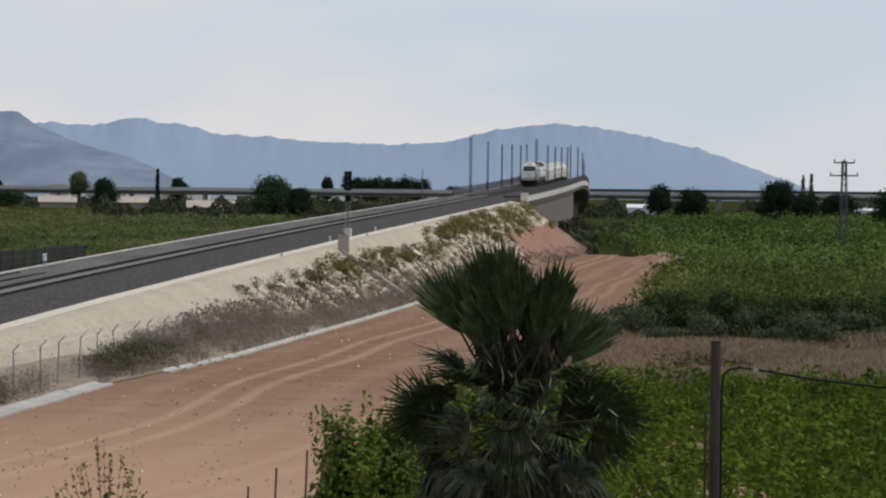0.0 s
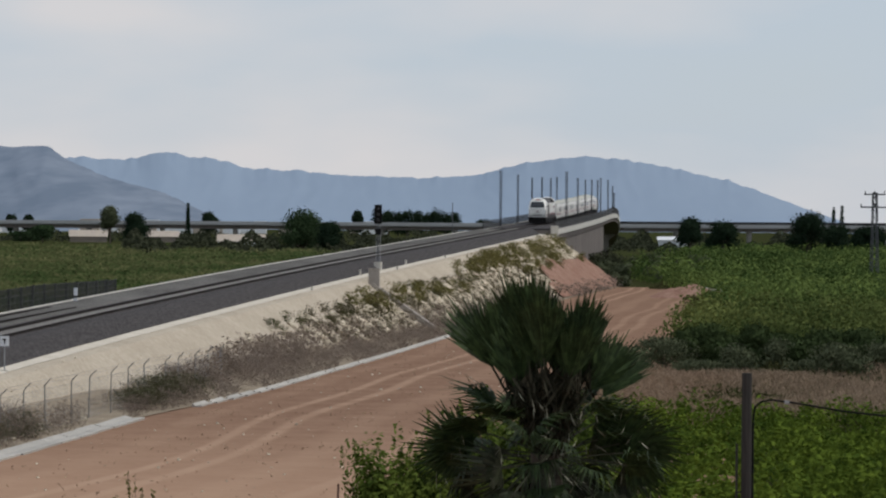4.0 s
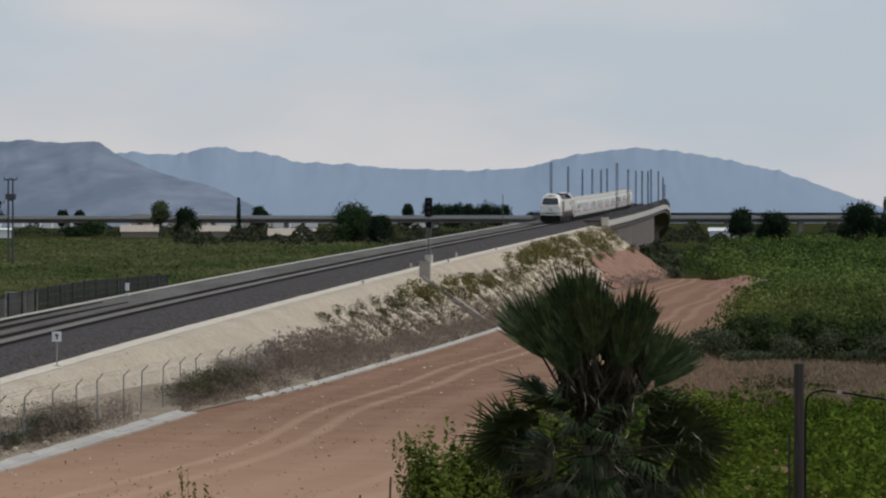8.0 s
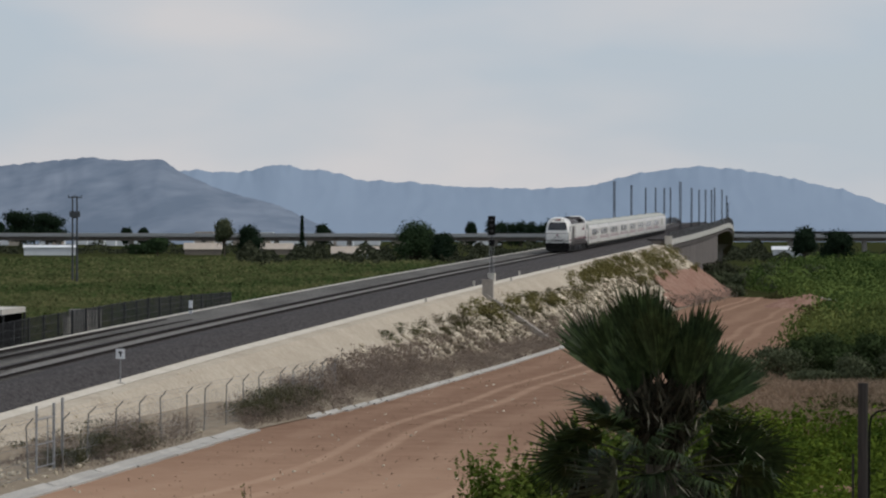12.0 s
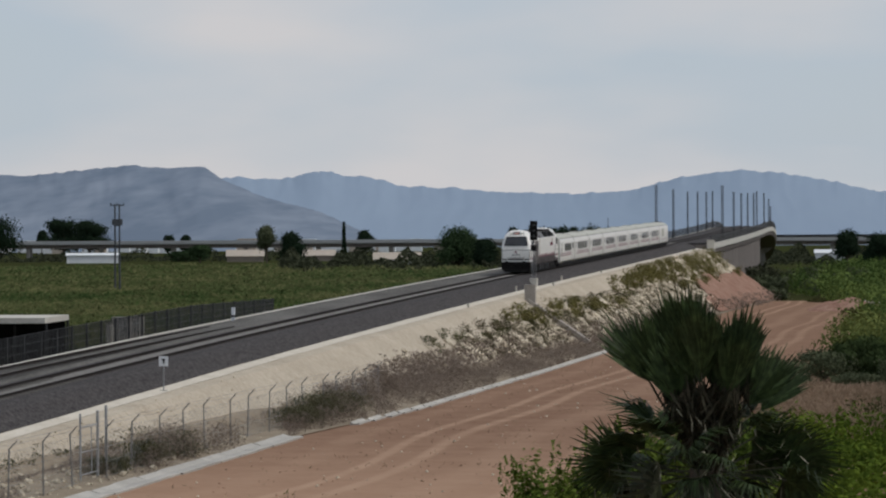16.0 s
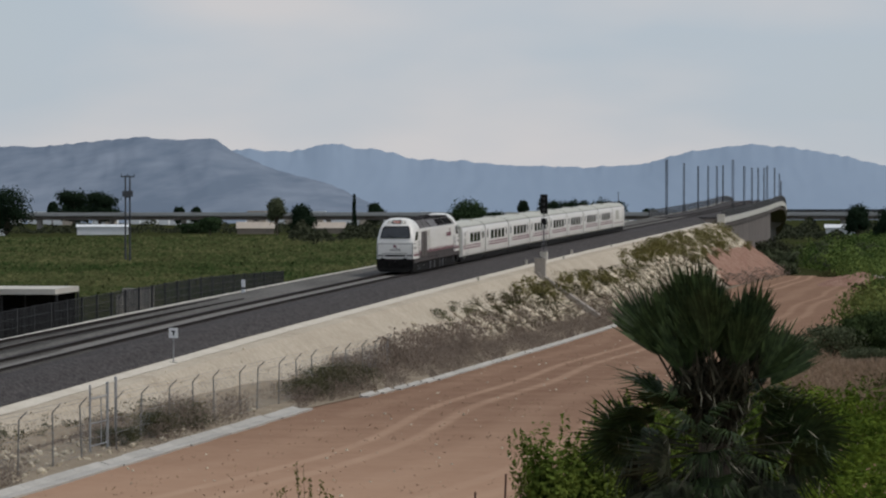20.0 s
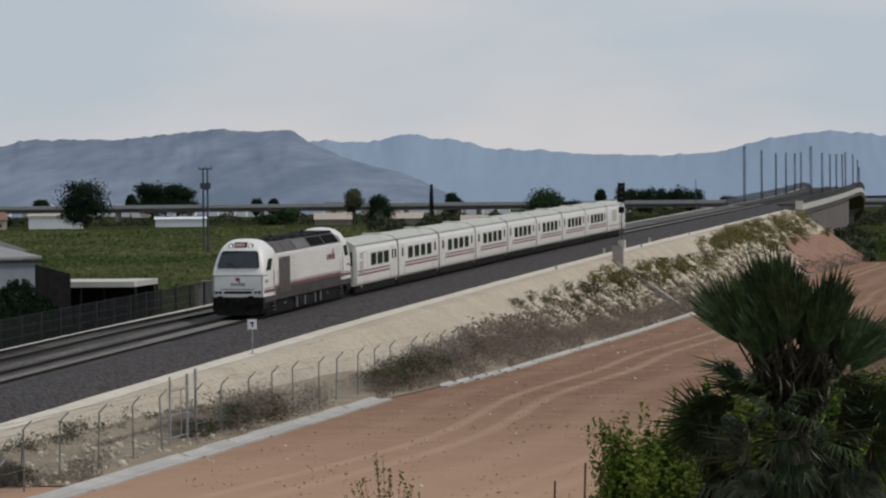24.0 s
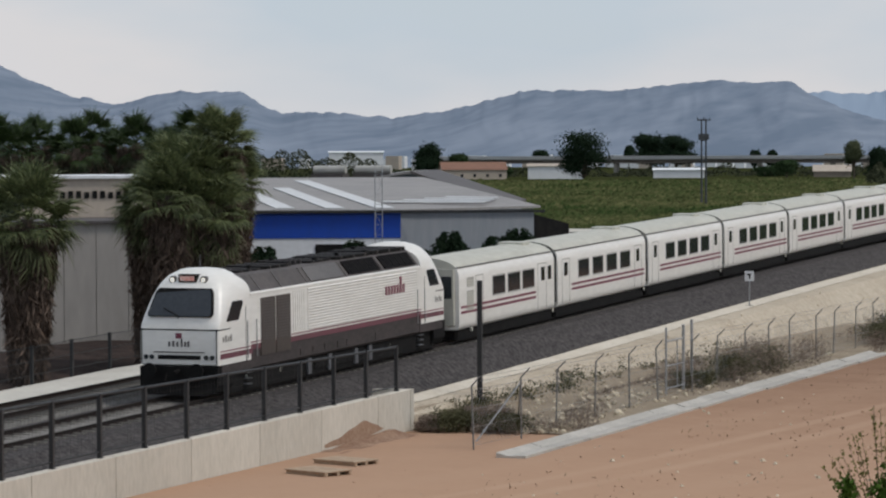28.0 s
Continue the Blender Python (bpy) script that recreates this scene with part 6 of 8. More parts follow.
# ---- plants ----
def broadleaf(name, az, d, base, h, w, material, label, seed, n=900, leaf=0.7, trunk=0.25, lobes=7, cat="tree", z0=None, aspect=0.6, at=None):
    """A tree: tapered trunk with limbs, and a crown of leaves in uneven lobes."""
    rg = rng_of(seed)
    z0 = GROUND if z0 is None else z0
    x, y = at or polar(az, d)[:2]
    r = empty(name, Matrix.Translation((x, y, z0)), label, cat)
    b = Build()
    t0 = h * base
    b.rod((0, 0, 0), (0, 0, max(t0, 0.3)), trunk, trunk * 0.75, 7)
    cs = []
    for i in range(lobes):
        a = rg.uniform(0, 6.28)
        u = rg.uniform(0, 1)
        zz = t0 + (h - t0) * (0.2 + 0.62 * u)
        rad = w * 0.5 * rg.uniform(0.25, 0.62) * (1.0 - 0.45 * u)
        c = (math.cos(a) * rad, math.sin(a) * rad, zz)
        cs.append((c, w * rg.uniform(0.24, 0.36), (h - t0) * rg.uniform(0.17, 0.27)))
        b.rod((0, 0, max(t0, 0.3) * 0.9), c, trunk * 0.5, trunk * 0.12, 5)
    part("trunk", b, "bark", r)
    pts = [blob(rg, n // lobes, c, (rw, rw, rh), 0.35) for c, rw, rh in cs]
    out = np.concatenate([p - np.array(c) * np.array((1, 1, 0.97)) for p, (c, _, _) in zip(pts, cs)])
    part("crown", quads("crown", leaves(rg, np.concatenate(pts), leaf, aspect, 0.0, out if aspect > 0.3 else None)), material, r)
    return r


def make_trees():
    k = 100
    far = [("shade_tree", -13.3, 1150, 0.02, 21.5, 24, "leaf_dark", "large dark green tree beside the farm"), ("shade_tree", -11.9, 1700, 0.12, 25, 25, "leaf_dark", "dark round tree beyond the viaduct"), ("shade_tree", -11.37, 1700, 0.12, 24, 25, "leaf_dark", "dark round tree beyond the viaduct"),
           ("sparse_tree", -7.65, 1150, 0.25, 17, 8, "leaf_grey", "tall sparse grey-green tree"), ("round_tree", -7.1, 1050, 0.02, 13.4, 10.5, "leaf_dark", "dense dark round tree"),
           ("shade_tree", -3.62, 900, 0.05, 14.4, 15, "leaf_mid", "wide green tree above the field"), ("shade_tree", -3.05, 880, 0.05, 10.2, 9, "leaf_dark", "dark tree above the field"),
           ("small_tree", -5.55, 1650, 0.15, 16, 11, "leaf_dark", "small dark tree beyond the viaduct"), ("small_tree", -2.45, 1600, 0.2, 17, 7, "leaf_dark", "small dark conifer beyond the viaduct"),
           ("small_tree", -9.05, 1200, 0.25, 8, 10, "leaf_mid", "small rounded field tree"), ("small_tree", -9.7, 1700, 0.2, 14, 7, "leaf_dark", "small dark tree beyond the viaduct"), ("small_tree", -9.35, 1700, 0.2, 13.5, 6, "leaf_dark", "small dark tree beyond the viaduct"),
           ("shade_tree", -16.6, 1200, 0.08, 16.8, 14, "leaf_dark", "dark tree by the tiled house"), ("small_tree", -15.95, 1210, 0.1, 11.5, 10, "leaf_mid", "green tree by the tiled house"), ("small_tree", -14.2, 1600, 0.2, 14, 9, "leaf_dark", "small dark tree beyond the viaduct"),
           ("small_tree", -12.35, 1600, 0.5, 16.5, 6, "leaf_dark", "slim tree beyond the viaduct"),
           ("feather_tree", 4.55, 760, 0.35, 12, 7, "leaf_dark", "palm-like dark tree by the viaduct"), ("shade_tree", 5.25, 800, 0.1, 11, 10, "leaf_dark", "dark tree by the viaduct"), ("shade_tree", 7.0, 800, 0.1, 14, 13, "leaf_dark", "large dark tree above the orchard"),
           ("shade_tree", 7.6, 840, 0.05, 11, 10, "leaf_dark", "dark tree above the orchard"), ("shade_tree", 9.4, 700, 0.1, 11, 12, "leaf_dark", "dark tree above the orchard"), ("shade_tree", 10.6, 700, 0.1, 12, 12, "leaf_dark", "dark tree above the orchard"),
           ("shade_tree", 8.3, 900, 0.05, 10, 14, "leaf_dark", "dark tree above the orchard"),
           ("shade_tree", -9.35, 1300, 0.0, 5.0, 18, "leaf_mid", "low dark thicket at the field edge"), ("small_tree", 0.2, 1600, 0.1, 12.6, 12, "leaf_dark", "small dark tree beyond the viaduct"), ("small_tree", -15.0, 1190, 0.05, 6, 8, "leaf_mid", "small green garden tree beside the house")]
    for nm, az, d, base, h, w, m, lab in far:
        k += 1
        broadleaf(nm, az, d, base, h, w * 1.12, m, lab, k, 6500, d * 0.00085, 0.35, 26)
    for i in range(9):
        k += 1
        broadleaf("grove_tree", -2.0 + i * 0.2, 1620 + 20 * (i % 3), 0.1, 19 - (i % 3), 12, "leaf_dark", "dark tree in a row beyond the viaduct", k, 1500, 1.2, 0.3, 10)["group"] = "trees in a row beyond the viaduct"
    for az, d, h, w in ((-6.02, 1150, 17.5, 2.4), (7.55, 1500, 20, 3.5), (7.72, 1500, 21, 3.5)):
        k += 1
        rg = rng_of(k)
        r = empty("cypress", Matrix.Translation(polar(az, d, GROUND)), "tall slim dark cypress", "cypress tree", "cypresses")
        b = Build()
        b.rod((0, 0, 0), (0, 0, h * 0.9), 0.25, 0.05)
        part("trunk", b, "bark", r)
        u = rg.uniform(0.05, 1, 700)
        a = rg.uniform(0, 6.28, 700)
        q = w * 0.5 * np.sqrt(np.clip(1.1 - u, 0.02, 1)) * rg.uniform(0.4, 1, 700)
        part("crown", quads("crown", leaves(rg, np.stack([np.cos(a) * q, np.sin(a) * q, u * h], 1), 1.0, 0.5)), "leaf_dark", r)
    # bushes round the warehouse and at the hills' foot
    for az, d, h, w, m in ((-20.2, 255, 8.0, 5.0, "leaf_dark"), (-19.75, 262, 8.2, 5.5, "leaf_dark"), (-19.3, 268, 8.1, 5.0, "leaf_dark"), (-20.6, 250, 8.0, 5.0, "leaf_dark"), (-15.75, 205, 5.6, 5.5, "leaf_mid"), (-15.2, 215, 5.4, 6.0, "leaf_mid"), (-14.7, 235, 5.0, 5.0, "leaf_mid"), (-15.5, 240, 6.0, 6.5, "leaf_mid")):
        k += 1
        broadleaf("warehouse_shrub", az, d, 0.02, h, w, m, "dense green shrub beside the warehouse", k, 9000, 0.2, 0.12, 18, "shrub")["group"] = "shrubs beside the warehouse"
    # dark evergreens behind the far fence
    for i in range(2, 18):
        k += 1
        rg = rng_of(k)
        s = 104 + i * 2.75 + 0.9 * math.sin(i * 2.3)
        h, w = 4.7 + 0.7 * math.sin(i * 1.7), (3.0 if i > 9 else 2.3)
        r = empty("hedge_tree", Matrix.Translation(on(s, -12.0 - 0.5 * (i % 2), GROUND)), "dark dense evergreen behind the fence", "evergreen", "evergreens behind the fence")
        b = Build()
        b.rod((0, 0, 0), (0, 0, h * 0.8), 0.1, 0.04)
        part("trunk", b, "bark", r)
        n = 8500
        u, a = rg.uniform(0.03, 1, n), rg.uniform(0, 6.2832, n)
        wob = 1 + 0.22 * np.sin(a * 3 + i + 4 * u) + 0.12 * np.sin(a * 7 + 9 * u)
        q = w * 0.5 * np.clip(1.25 - u ** 3, 0.0, 1) ** 0.7 * wob * rg.uniform(0.3, 1.05, n) ** 0.8
        zz = u * h * (1 + 0.05 * np.sin(a * 5 + i))
        c = np.stack([np.cos(a) * q, np.sin(a) * q, zz], 1)
        part("crown", quads("crown", leaves(rg, c, 0.2, 0.5, 0.4)), "leaf_dark", r)
    # thickets along the field's far edge
    rg = rng_of(4)
    n = 9000
    az = rg.uniform(-7.4, -0.2, n)
    d = 880 + 130 * rg.random(n) + 60 * np.sin(az * 3)
    z = GROUND + rg.uniform(0, 1, n) * (4.2 + 2.0 * np.sin(az * 5.1) + 1.2 * np.sin(az * 13))
    c = np.stack([*ring(az, d), z], 1)
    tagged(part("far_thicket", quads("far_thicket", leaves(rg, c, 1.3, 0.6)), "leaf_scrub"), "brushy dull green thicket at the field edge", "thicket", kind="stuff")
    n = 15000
    az = rg.uniform(2.8, 12, n)
    d = 980 + 200 * rg.random(n)
    z = GROUND + rg.uniform(0, 1, n) * np.clip(3.6 + 2.6 * np.sin(az * 4.1) + 1.8 * np.sin(az * 11), 0.8, 9)
    c = np.stack([*ring(az, d), z], 1)
    tagged(part("far_thicket", quads("far_thicket", leaves(rg, c, 1.3, 0.6)), "leaf_scrub"), "dark tree belt beyond the orchards", "thicket", kind="stuff")
    n = 9000
    az = rg.uniform(-21.5, -17.5, n)
    d = 900 + 200 * rg.random(n)
    z = GROUND + rg.uniform(0, 1, n) * (12.5 - 1.4 * (az + 20.5) + 1.4 * np.sin(az * 5.1) + 1.0 * np.sin(az * 13))
    c = np.stack([*ring(az, d), z], 1)
    tagged(part("far_thicket", quads("far_thicket", leaves(rg, c, 0.9, 0.6)), "leaf_scrub"), "grey-green tree belt at the foot of the hills", "thicket", kind="stuff")
    n = 9000
    az = rg.uniform(-19.0, -1.0, n)
    d = 1290 + 120 * rg.random(n)
    z = GROUND + rg.uniform(0, 1, n) * (3.6 + 1.4 * np.sin(az * 4.1) + 1.4 * np.sin(az * 9))
    c = np.stack([*ring(az, d), z], 1)
    tagged(part("far_thicket", quads("far_thicket", leaves(rg, c, 1.5, 0.6)), "leaf_scrub"), "low scrub round the farm houses", "thicket", kind="stuff")


def make_fields():
    rg = rng_of(21)
    # weedy field beyond the railway
    n = 170000
    az = rg.uniform(-21.5, 2.0, n)
    d = 1.0 / rg.uniform(1 / 1050.0, 1 / 150.0, n)
    x, y = ring(az, d)
    lat = beside(x, y)
    keep = (lat < -13.5 - 0.012 * d) & ~((az < -13.0) & (d < 300))
    x, y, d, az = x[keep], y[keep], d[keep], az[keep]
    hump = 1.0 + 0.28 * np.sin(x * 0.043 + 2.1 * np.sin(y * 0.011)) * np.sin(y * 0.023 + x * 0.013) + 0.25 * np.sin(x * 0.17 + 3 * np.sin(y * 0.05)) + 0.2 * np.sin(x * 0.61 + 2 * np.sin(y * 0.13))
    z = GROUND + rg.random(len(x)) ** 0.6 * np.clip(hump, 0.4, 2.0)
    tagged(part("weedy_field", quads("weedy_field", leaves(rg, np.stack([x, y, z], 1), 0.2 + d * 0.0011, 0.6, 0.0, np.stack([0 * x, -0.6 + 0 * x, 0.8 + 0 * x], 1), 0.5)), "leaf_field"), "green overgrown field beyond the railway", "field", kind="stuff")
    # citrus orchard blocks: only their crests show; heights drift in long bands, and shadow bands are put into the
    # tints
    for nm, d0, d1, hh, seed, m, lab in (("orchard", 186, 276, 3.0, 31, "leaf_olive_crop", "olive-tinted orchard block with ragged crests"), ("orchard", 276, 520, 3.1, 32, "leaf_citrus", "dense green citrus orchard in rows"), ("orchard", 530, 960, 3.4, 33, "leaf_citrus", "far dense green citrus orchard")):
        rg = rng_of(seed)
        step = 4.6 + (d0 - 168) * 0.007
        gx, gy = np.meshgrid(np.arange(0, d1 * 0.24, step * 0.8), np.arange(d0 * 1.05, d1 * 1.13, step * 1.05))
        x, y = gx.ravel() + rg.normal(size=gx.size) * 0.7, gy.ravel() + rg.normal(size=gx.size) * 0.6 + 0.08 * gx.ravel()
        az, d = np.degrees(np.arctan2(x, y)) * 1.11, np.hypot(x, y) / 1.11
        yo = y / 1.11
        lat = beside(x, y)
        keep = (az > np.where((d > 300) & (d < 440), 4.3, 3.2)) & (az < 12) & (d > d0 + 3 * np.sin(x * 0.13)) & (d < d1)
        keep &= lat > np.interp(yo, [100, 196, 215, 300, 345, 380, 440, 600], [40, 33, 35, 34, 33, 27, 15, 10])
        keep &= ~((d > 190) & (d < 342) & (az < np.interp(d, [200, 250, 342], [4.35, 4.75, 5.0]) + 0.12 * np.sin(d / 9.0)))
        keep &= rg.random(len(x)) > 0.1
        # treeless lanes, added so that dark ground reads as shadow bands
        lane = 30.0 + (d0 - 186) * 0.1
        keep &= np.mod(y + 7 * np.sin(x / 31) + 4 * np.sin(x / 11), lane) > lane * 0.3
        x, y, d = x[keep], y[keep], d[keep]
        per = 260 if d0 < 200 else (150 if d0 < 400 else 60)
        pts, sz, outs = [], [], []
        for cx, cy, cd in zip(x, y, d):
            hgt = hh * rg.uniform(0.8, 1.15) * (1 + 0.75 * noise.noise((cx / 60, cy / 12, seed)) + 0.35 * noise.noise((cx / 7, cy / 9, seed + 5)))
            if cd < d0 + 7 and d0 < 200:
                hgt *= 0.9
            w = step * rg.uniform(0.46, 0.62)
            c = (cx, cy, GROUND + hgt * 0.5)
            q = blob(rg, per, c, (w, w, hgt * 0.52), 0.72)
            q[:, 2] = np.maximum(q[:, 2], GROUND + 0.1)
            pts.append(q)
            outs.append(q - np.array((cx, cy, GROUND + hgt * 0.42)))
            sz.append(np.full(per, 0.16 + cd * 0.0008))
        tagged(part(nm, quads(nm, leaves(rg, np.concatenate(pts), np.concatenate(sz), 0.6, 0.0, np.concatenate(outs), 0.45)), m), lab, "orchard", kind="stuff")
    # added shrubs whose dark leaves stand for the orchard's shaded front
    for i in range(20):
        az = 4.6 + i * 0.36 + 0.12 * math.sin(i * 3.1)
        broadleaf("edge_shrub", az, 181 + 2.5 * math.sin(i * 2.7), 0.0, 2.7 + 0.7 * math.sin(i * 1.9), 4.2 + 0.9 * math.sin(i * 1.3), "leaf_shrub", "rounded shrub standing for the orchard's shaded edge", 540 + i, 3000, 0.26, 0.07, 12, "shrub")["group"] = "shrubs along the orchard"
    # bright crop near the gardens
    rg = rng_of(41)
    pts, outs = [], []
    for y in np.arange(70, 146, 1.25):
        for x in np.arange(y * 0.026, y * 0.19, 1.05):
            cx, cy = x + rg.normal() * 0.3, y + rg.normal() * 0.3
            big = noise.noise((cx * 0.35, cy * 0.22, 2.0))
            h, w = max(0.4, rg.uniform(0.8, 1.5) + 1.4 * big), rg.uniform(0.5, 0.85)
            q = blob(rg, 56, (cx, cy, GROUND + h * 0.55), (w, w, h * 0.5), 0.5)
            pts.append(q)
            outs.append(q - np.array((cx, cy, GROUND + h * 0.4)))
    tagged(part("crop_rows", quads("crop_rows", leaves(rg, np.concatenate(pts), 0.26, 0.5, 0.0, np.concatenate(outs), 0.7)), "leaf_crop"), "bright green leafy crop beside the yard", "crop", kind="stuff")
    # dry grass strip and grey-green scrub
    n = 90000
    az, d = rg.uniform(2.0, 12, n), np.sqrt(rg.uniform(129 ** 2, 183 ** 2, n))
    x, y = ring(az, d)
    z = GROUND + rg.random(n) * (0.75 + 0.45 * np.sin(x * 0.3) * np.sin(y * 0.2 + 1) + 0.3 * np.sin(x * 0.11 + 2) * np.sin(y * 0.07))
    tagged(part("dry_grass", quads("dry_grass", leaves(rg, np.stack([x, y, z], 1), 0.34, 0.12, 0.65)), "drygrass"), "dry brown grass strip", "grass", kind="stuff")
    n = 30000
    s = rg.uniform(120, 430, n)
    w = np.interp(s, [20, 80, 110, 200, 300, 360, 420], [48, 46, 42, 39, 35, 32.5, 24])
    lat = w - 1.5 + np.abs(rg.normal(size=n)) * 5.0 + 1.2 * np.sin(s * 0.21) + 0.8 * np.sin(s * 0.53)
    z = GROUND + rg.random(n) * (0.5 + 0.35 * np.sin(s * 0.17 + lat * 0.5))
    tagged(part("edge_weeds", quads("edge_weeds", leaves(rg, np.stack([LINE_X + STEP_X * s + lat * NX, LINE_Y + STEP_Y * s + lat * NY, z], 1), 0.22 + s * 0.0009, 0.3, 0.5)), "leaf_weed"), "olive weeds along the edge of the dirt", "weeds", kind="stuff")
    for i in range(11):
        az = 3.3 + i * 0.75 + 0.25 * math.sin(i * 3.1)
        broadleaf("scrub_bush", az, 173 + 5 * math.sin(i * 1.9), 0.0, 2.0 + 0.8 * math.sin(i * 2.2), 4.0 + math.sin(i * 1.3), "leaf_grey", "grey-green scrub bush at the orchard edge", 500 + i, 2600, 0.2, 0.06, 12, "bush")["group"] = "scrub along the orchard"


def make_slope_plants():
    rg = rng_of(61)

    def slope_point(s, u):
        """u runs from the shoulder (0) to the toe (1)."""
        top = rail_z(s) - 1.24
        w = max(0.3, top - 0.13 - GROUND)
        lat = 5.2 + 1.38 * w * u
        z = top - (top - GROUND) * (u if u < 1 else 1)
        return on(s, lat, z)
    # stones on the far slope
    root = empty("slope_stones", label="pale limestone blocks scattered on the embankment slope", category="stone", kind="structure")
    protos = []
    for k in range(5):
        bm = bmesh.new()
        bmesh.ops.create_icosphere(bm, subdivisions=1, radius=1.0)
        for v in bm.verts:
            v.co *= 1 + 0.35 * noise.noise(v.co * 1.7 + Vector((k * 3, 0, 0)))
            v.co.z *= 0.75
        me = bpy.data.meshes.new("stone")
        bm.to_mesh(me)
        bm.free()
        me.materials.append(M["stone_p"])
        protos.append(me)
    ribs = [204 + 3.1 * i + 0.8 * math.sin(i * 2.3) for i in range(52)]

    def stone_spot(i):
        """Most stones lie in ribs that run down the slope, a few lie loose."""
        if i % 5 == 4:
            return rg.uniform(185, 345), rg.uniform(0.35, 0.85)
        c = ribs[int(rg.integers(0, len(ribs)))]
        lo = np.interp(c, [205, 229, 235, 262, 300, 360], [0.6, 0.5, 0.32, 0.34, 0.28, 0.12])
        u = rg.uniform(lo, 0.97 - 0.12 * rg.random())
        return c + rg.normal() * 0.42 + 0.6 * math.sin(u * 7 + c), u
    def lay(s, u, q, long):
        """A stone lying on the slope, drawn out downhill."""
        c, d = Vector(slope_point(s, u)), Vector(slope_point(s, u + 0.05))
        dy = (d - c).normalized()
        dx = Vector((STEP_X, STEP_Y, 0)).normalized()
        dz = dx.cross(dy).normalized()
        dz = dz if dz.z > 0 else -dz
        m = Matrix((dx, dy, dz)).transposed().to_4x4()
        m.translation = c
        return m @ pose(0, 0, 0, rg.uniform(-25, 25), rg.uniform(-25, 25), rg.uniform(-30, 30)) @ Matrix.Diagonal((q, q * long, q * 0.8, 1))
    for i in range(290):
        s, u = stone_spot(i)
        o = part("stone", protos[i % 5], "stone_p", root)
        o.matrix_basis = lay(s, u, rg.uniform(0.3, 0.62), rg.uniform(1.0, 2.2))
    b = Build()
    base = [(v.co.copy()) for v in protos[0].vertices]
    fs = [tuple(p.vertices) for p in protos[0].polygons]
    for i in range(1500):
        s, u = stone_spot(i) if i % 3 else (rg.uniform(350, 432), rg.uniform(0.05, 0.42))
        m = lay(s, u, 0.16 + 0.45 * rg.random() ** 1.4, rg.uniform(1.0, 2.2))
        b.add([m @ v for v in base], fs)
    tagged(part("rubble", b, "stone", root), "", "", "", "stuff")
    # tufts on the slope
    def tufts(name, spans, n, leaf, h, m, label, per=26, spread=0.5):
        cs = []
        for i in range(n):
            s0, s1, u0, u1 = spans[i % len(spans)]
            s, u = rg.uniform(s0, s1), rg.uniform(u0, u1)
            p = slope_point(s, u)
            sc = rg.uniform(0.5, 1.3)
            q = rg.normal(size=(per, 3)) * np.array((spread, spread, 0.0)) * sc
            q[:, 2] = rg.random(per) * h * sc
            cs.append(np.array(p) + q)
        c = np.concatenate(cs)
        tagged(part(name, quads(name, leaves(rg, c, leaf, 0.3, 0.4)), m), label, "weeds", kind="stuff")
    tufts("slope_tufts", [(296, 345, 0.10, 0.34), (320, 430, 0.06, 0.28), (340, 430, 0.2, 0.55), (226, 300, 0.3, 0.6), (330, 400, 0.1, 0.5)], 210, 0.26, 1.15, "tuft", "yellow-green tufts on the stony slope", 150, 0.42)
    tufts("slope_weeds", [(194, 240, 0.28, 0.6), (200, 345, 0.28, 0.8), (240, 345, 0.25, 0.5)], 95, 0.16, 0.6, "leaf_weed", "dark olive weeds on the stony slope", 130, 0.25)
    # brown weeds in the gullies between the ribs, the gullies' shadow put into their colour
    cs = []
    for c0 in ribs:
        for k in range(14):
            u = rg.uniform(0.3, 0.95)
            p = np.array(slope_point(c0 + 1.45 + rg.normal() * 0.35 + 0.6 * math.sin(u * 7 + c0), u))
            q = rg.normal(size=(40, 3)) * np.array((0.2, 0.3, 0.0))
            q[:, 2] = rg.random(40) * rg.uniform(0.3, 0.9)
            cs.append(p + q)
    tagged(part("gully_weeds", quads("gully_weeds", leaves(rg, np.concatenate(cs), 0.24, 0.2, 0.5)), "gully"), "brown weeds with the gullies' shadow in their colour", "weeds", kind="stuff")
    tufts("slope_thatch", [(170, 330, 0.72, 1.05), (240, 345, 0.75, 1.05), (350, 430, 0.85, 1.08), (172, 225, 0.6, 0.95)], 230, 0.26, 0.85, "dry", "dry brown thatch between the slope stones", 90, 0.7)
    tufts("verge_weeds", [(93, 112, 0.2, 1.0), (105, 128, 0.5, 1.05), (94, 104, 0.6, 1.1)], 75, 0.13, 0.45, "leaf_olive", "small olive weeds on the low slope behind the fence", 70, 0.24)
    # dry brush along the toe, ragged in height and density
    n = 180000
    s = 84 + 216 * rg.random(n) ** 1.35
    lat = np.where(s < 132, rg.uniform(7.0, 12.0, n), np.clip(np.interp(s, [132, 155, 200], [10.9, 12.0, 12.6]) + rg.normal(size=n) * 1.5, 7.0, np.interp(s, [132, 155, 200], [12.3, 13.7, 14.3])))
    patch = np.sin(s * 0.23 + 1.1 * np.sin(lat * 1.1)) + 0.7 * np.sin(s * 0.61 + lat * 1.7) + 0.5 * np.sin(s * 1.3 - lat * 2.2) + 0.3 * np.sin(s * 3.1 + lat * 3.0)
    keep = (s > 90.6) & (patch > np.interp(s, [84, 93, 96, 103, 107, 126, 129, 136, 139, 300], [0.7, 0.7, 1.1, 1.0, 0.1, -0.3, 0.4, 0.4, -0.8, -1.2]))
    s, lat, patch = s[keep], lat[keep], patch[keep]
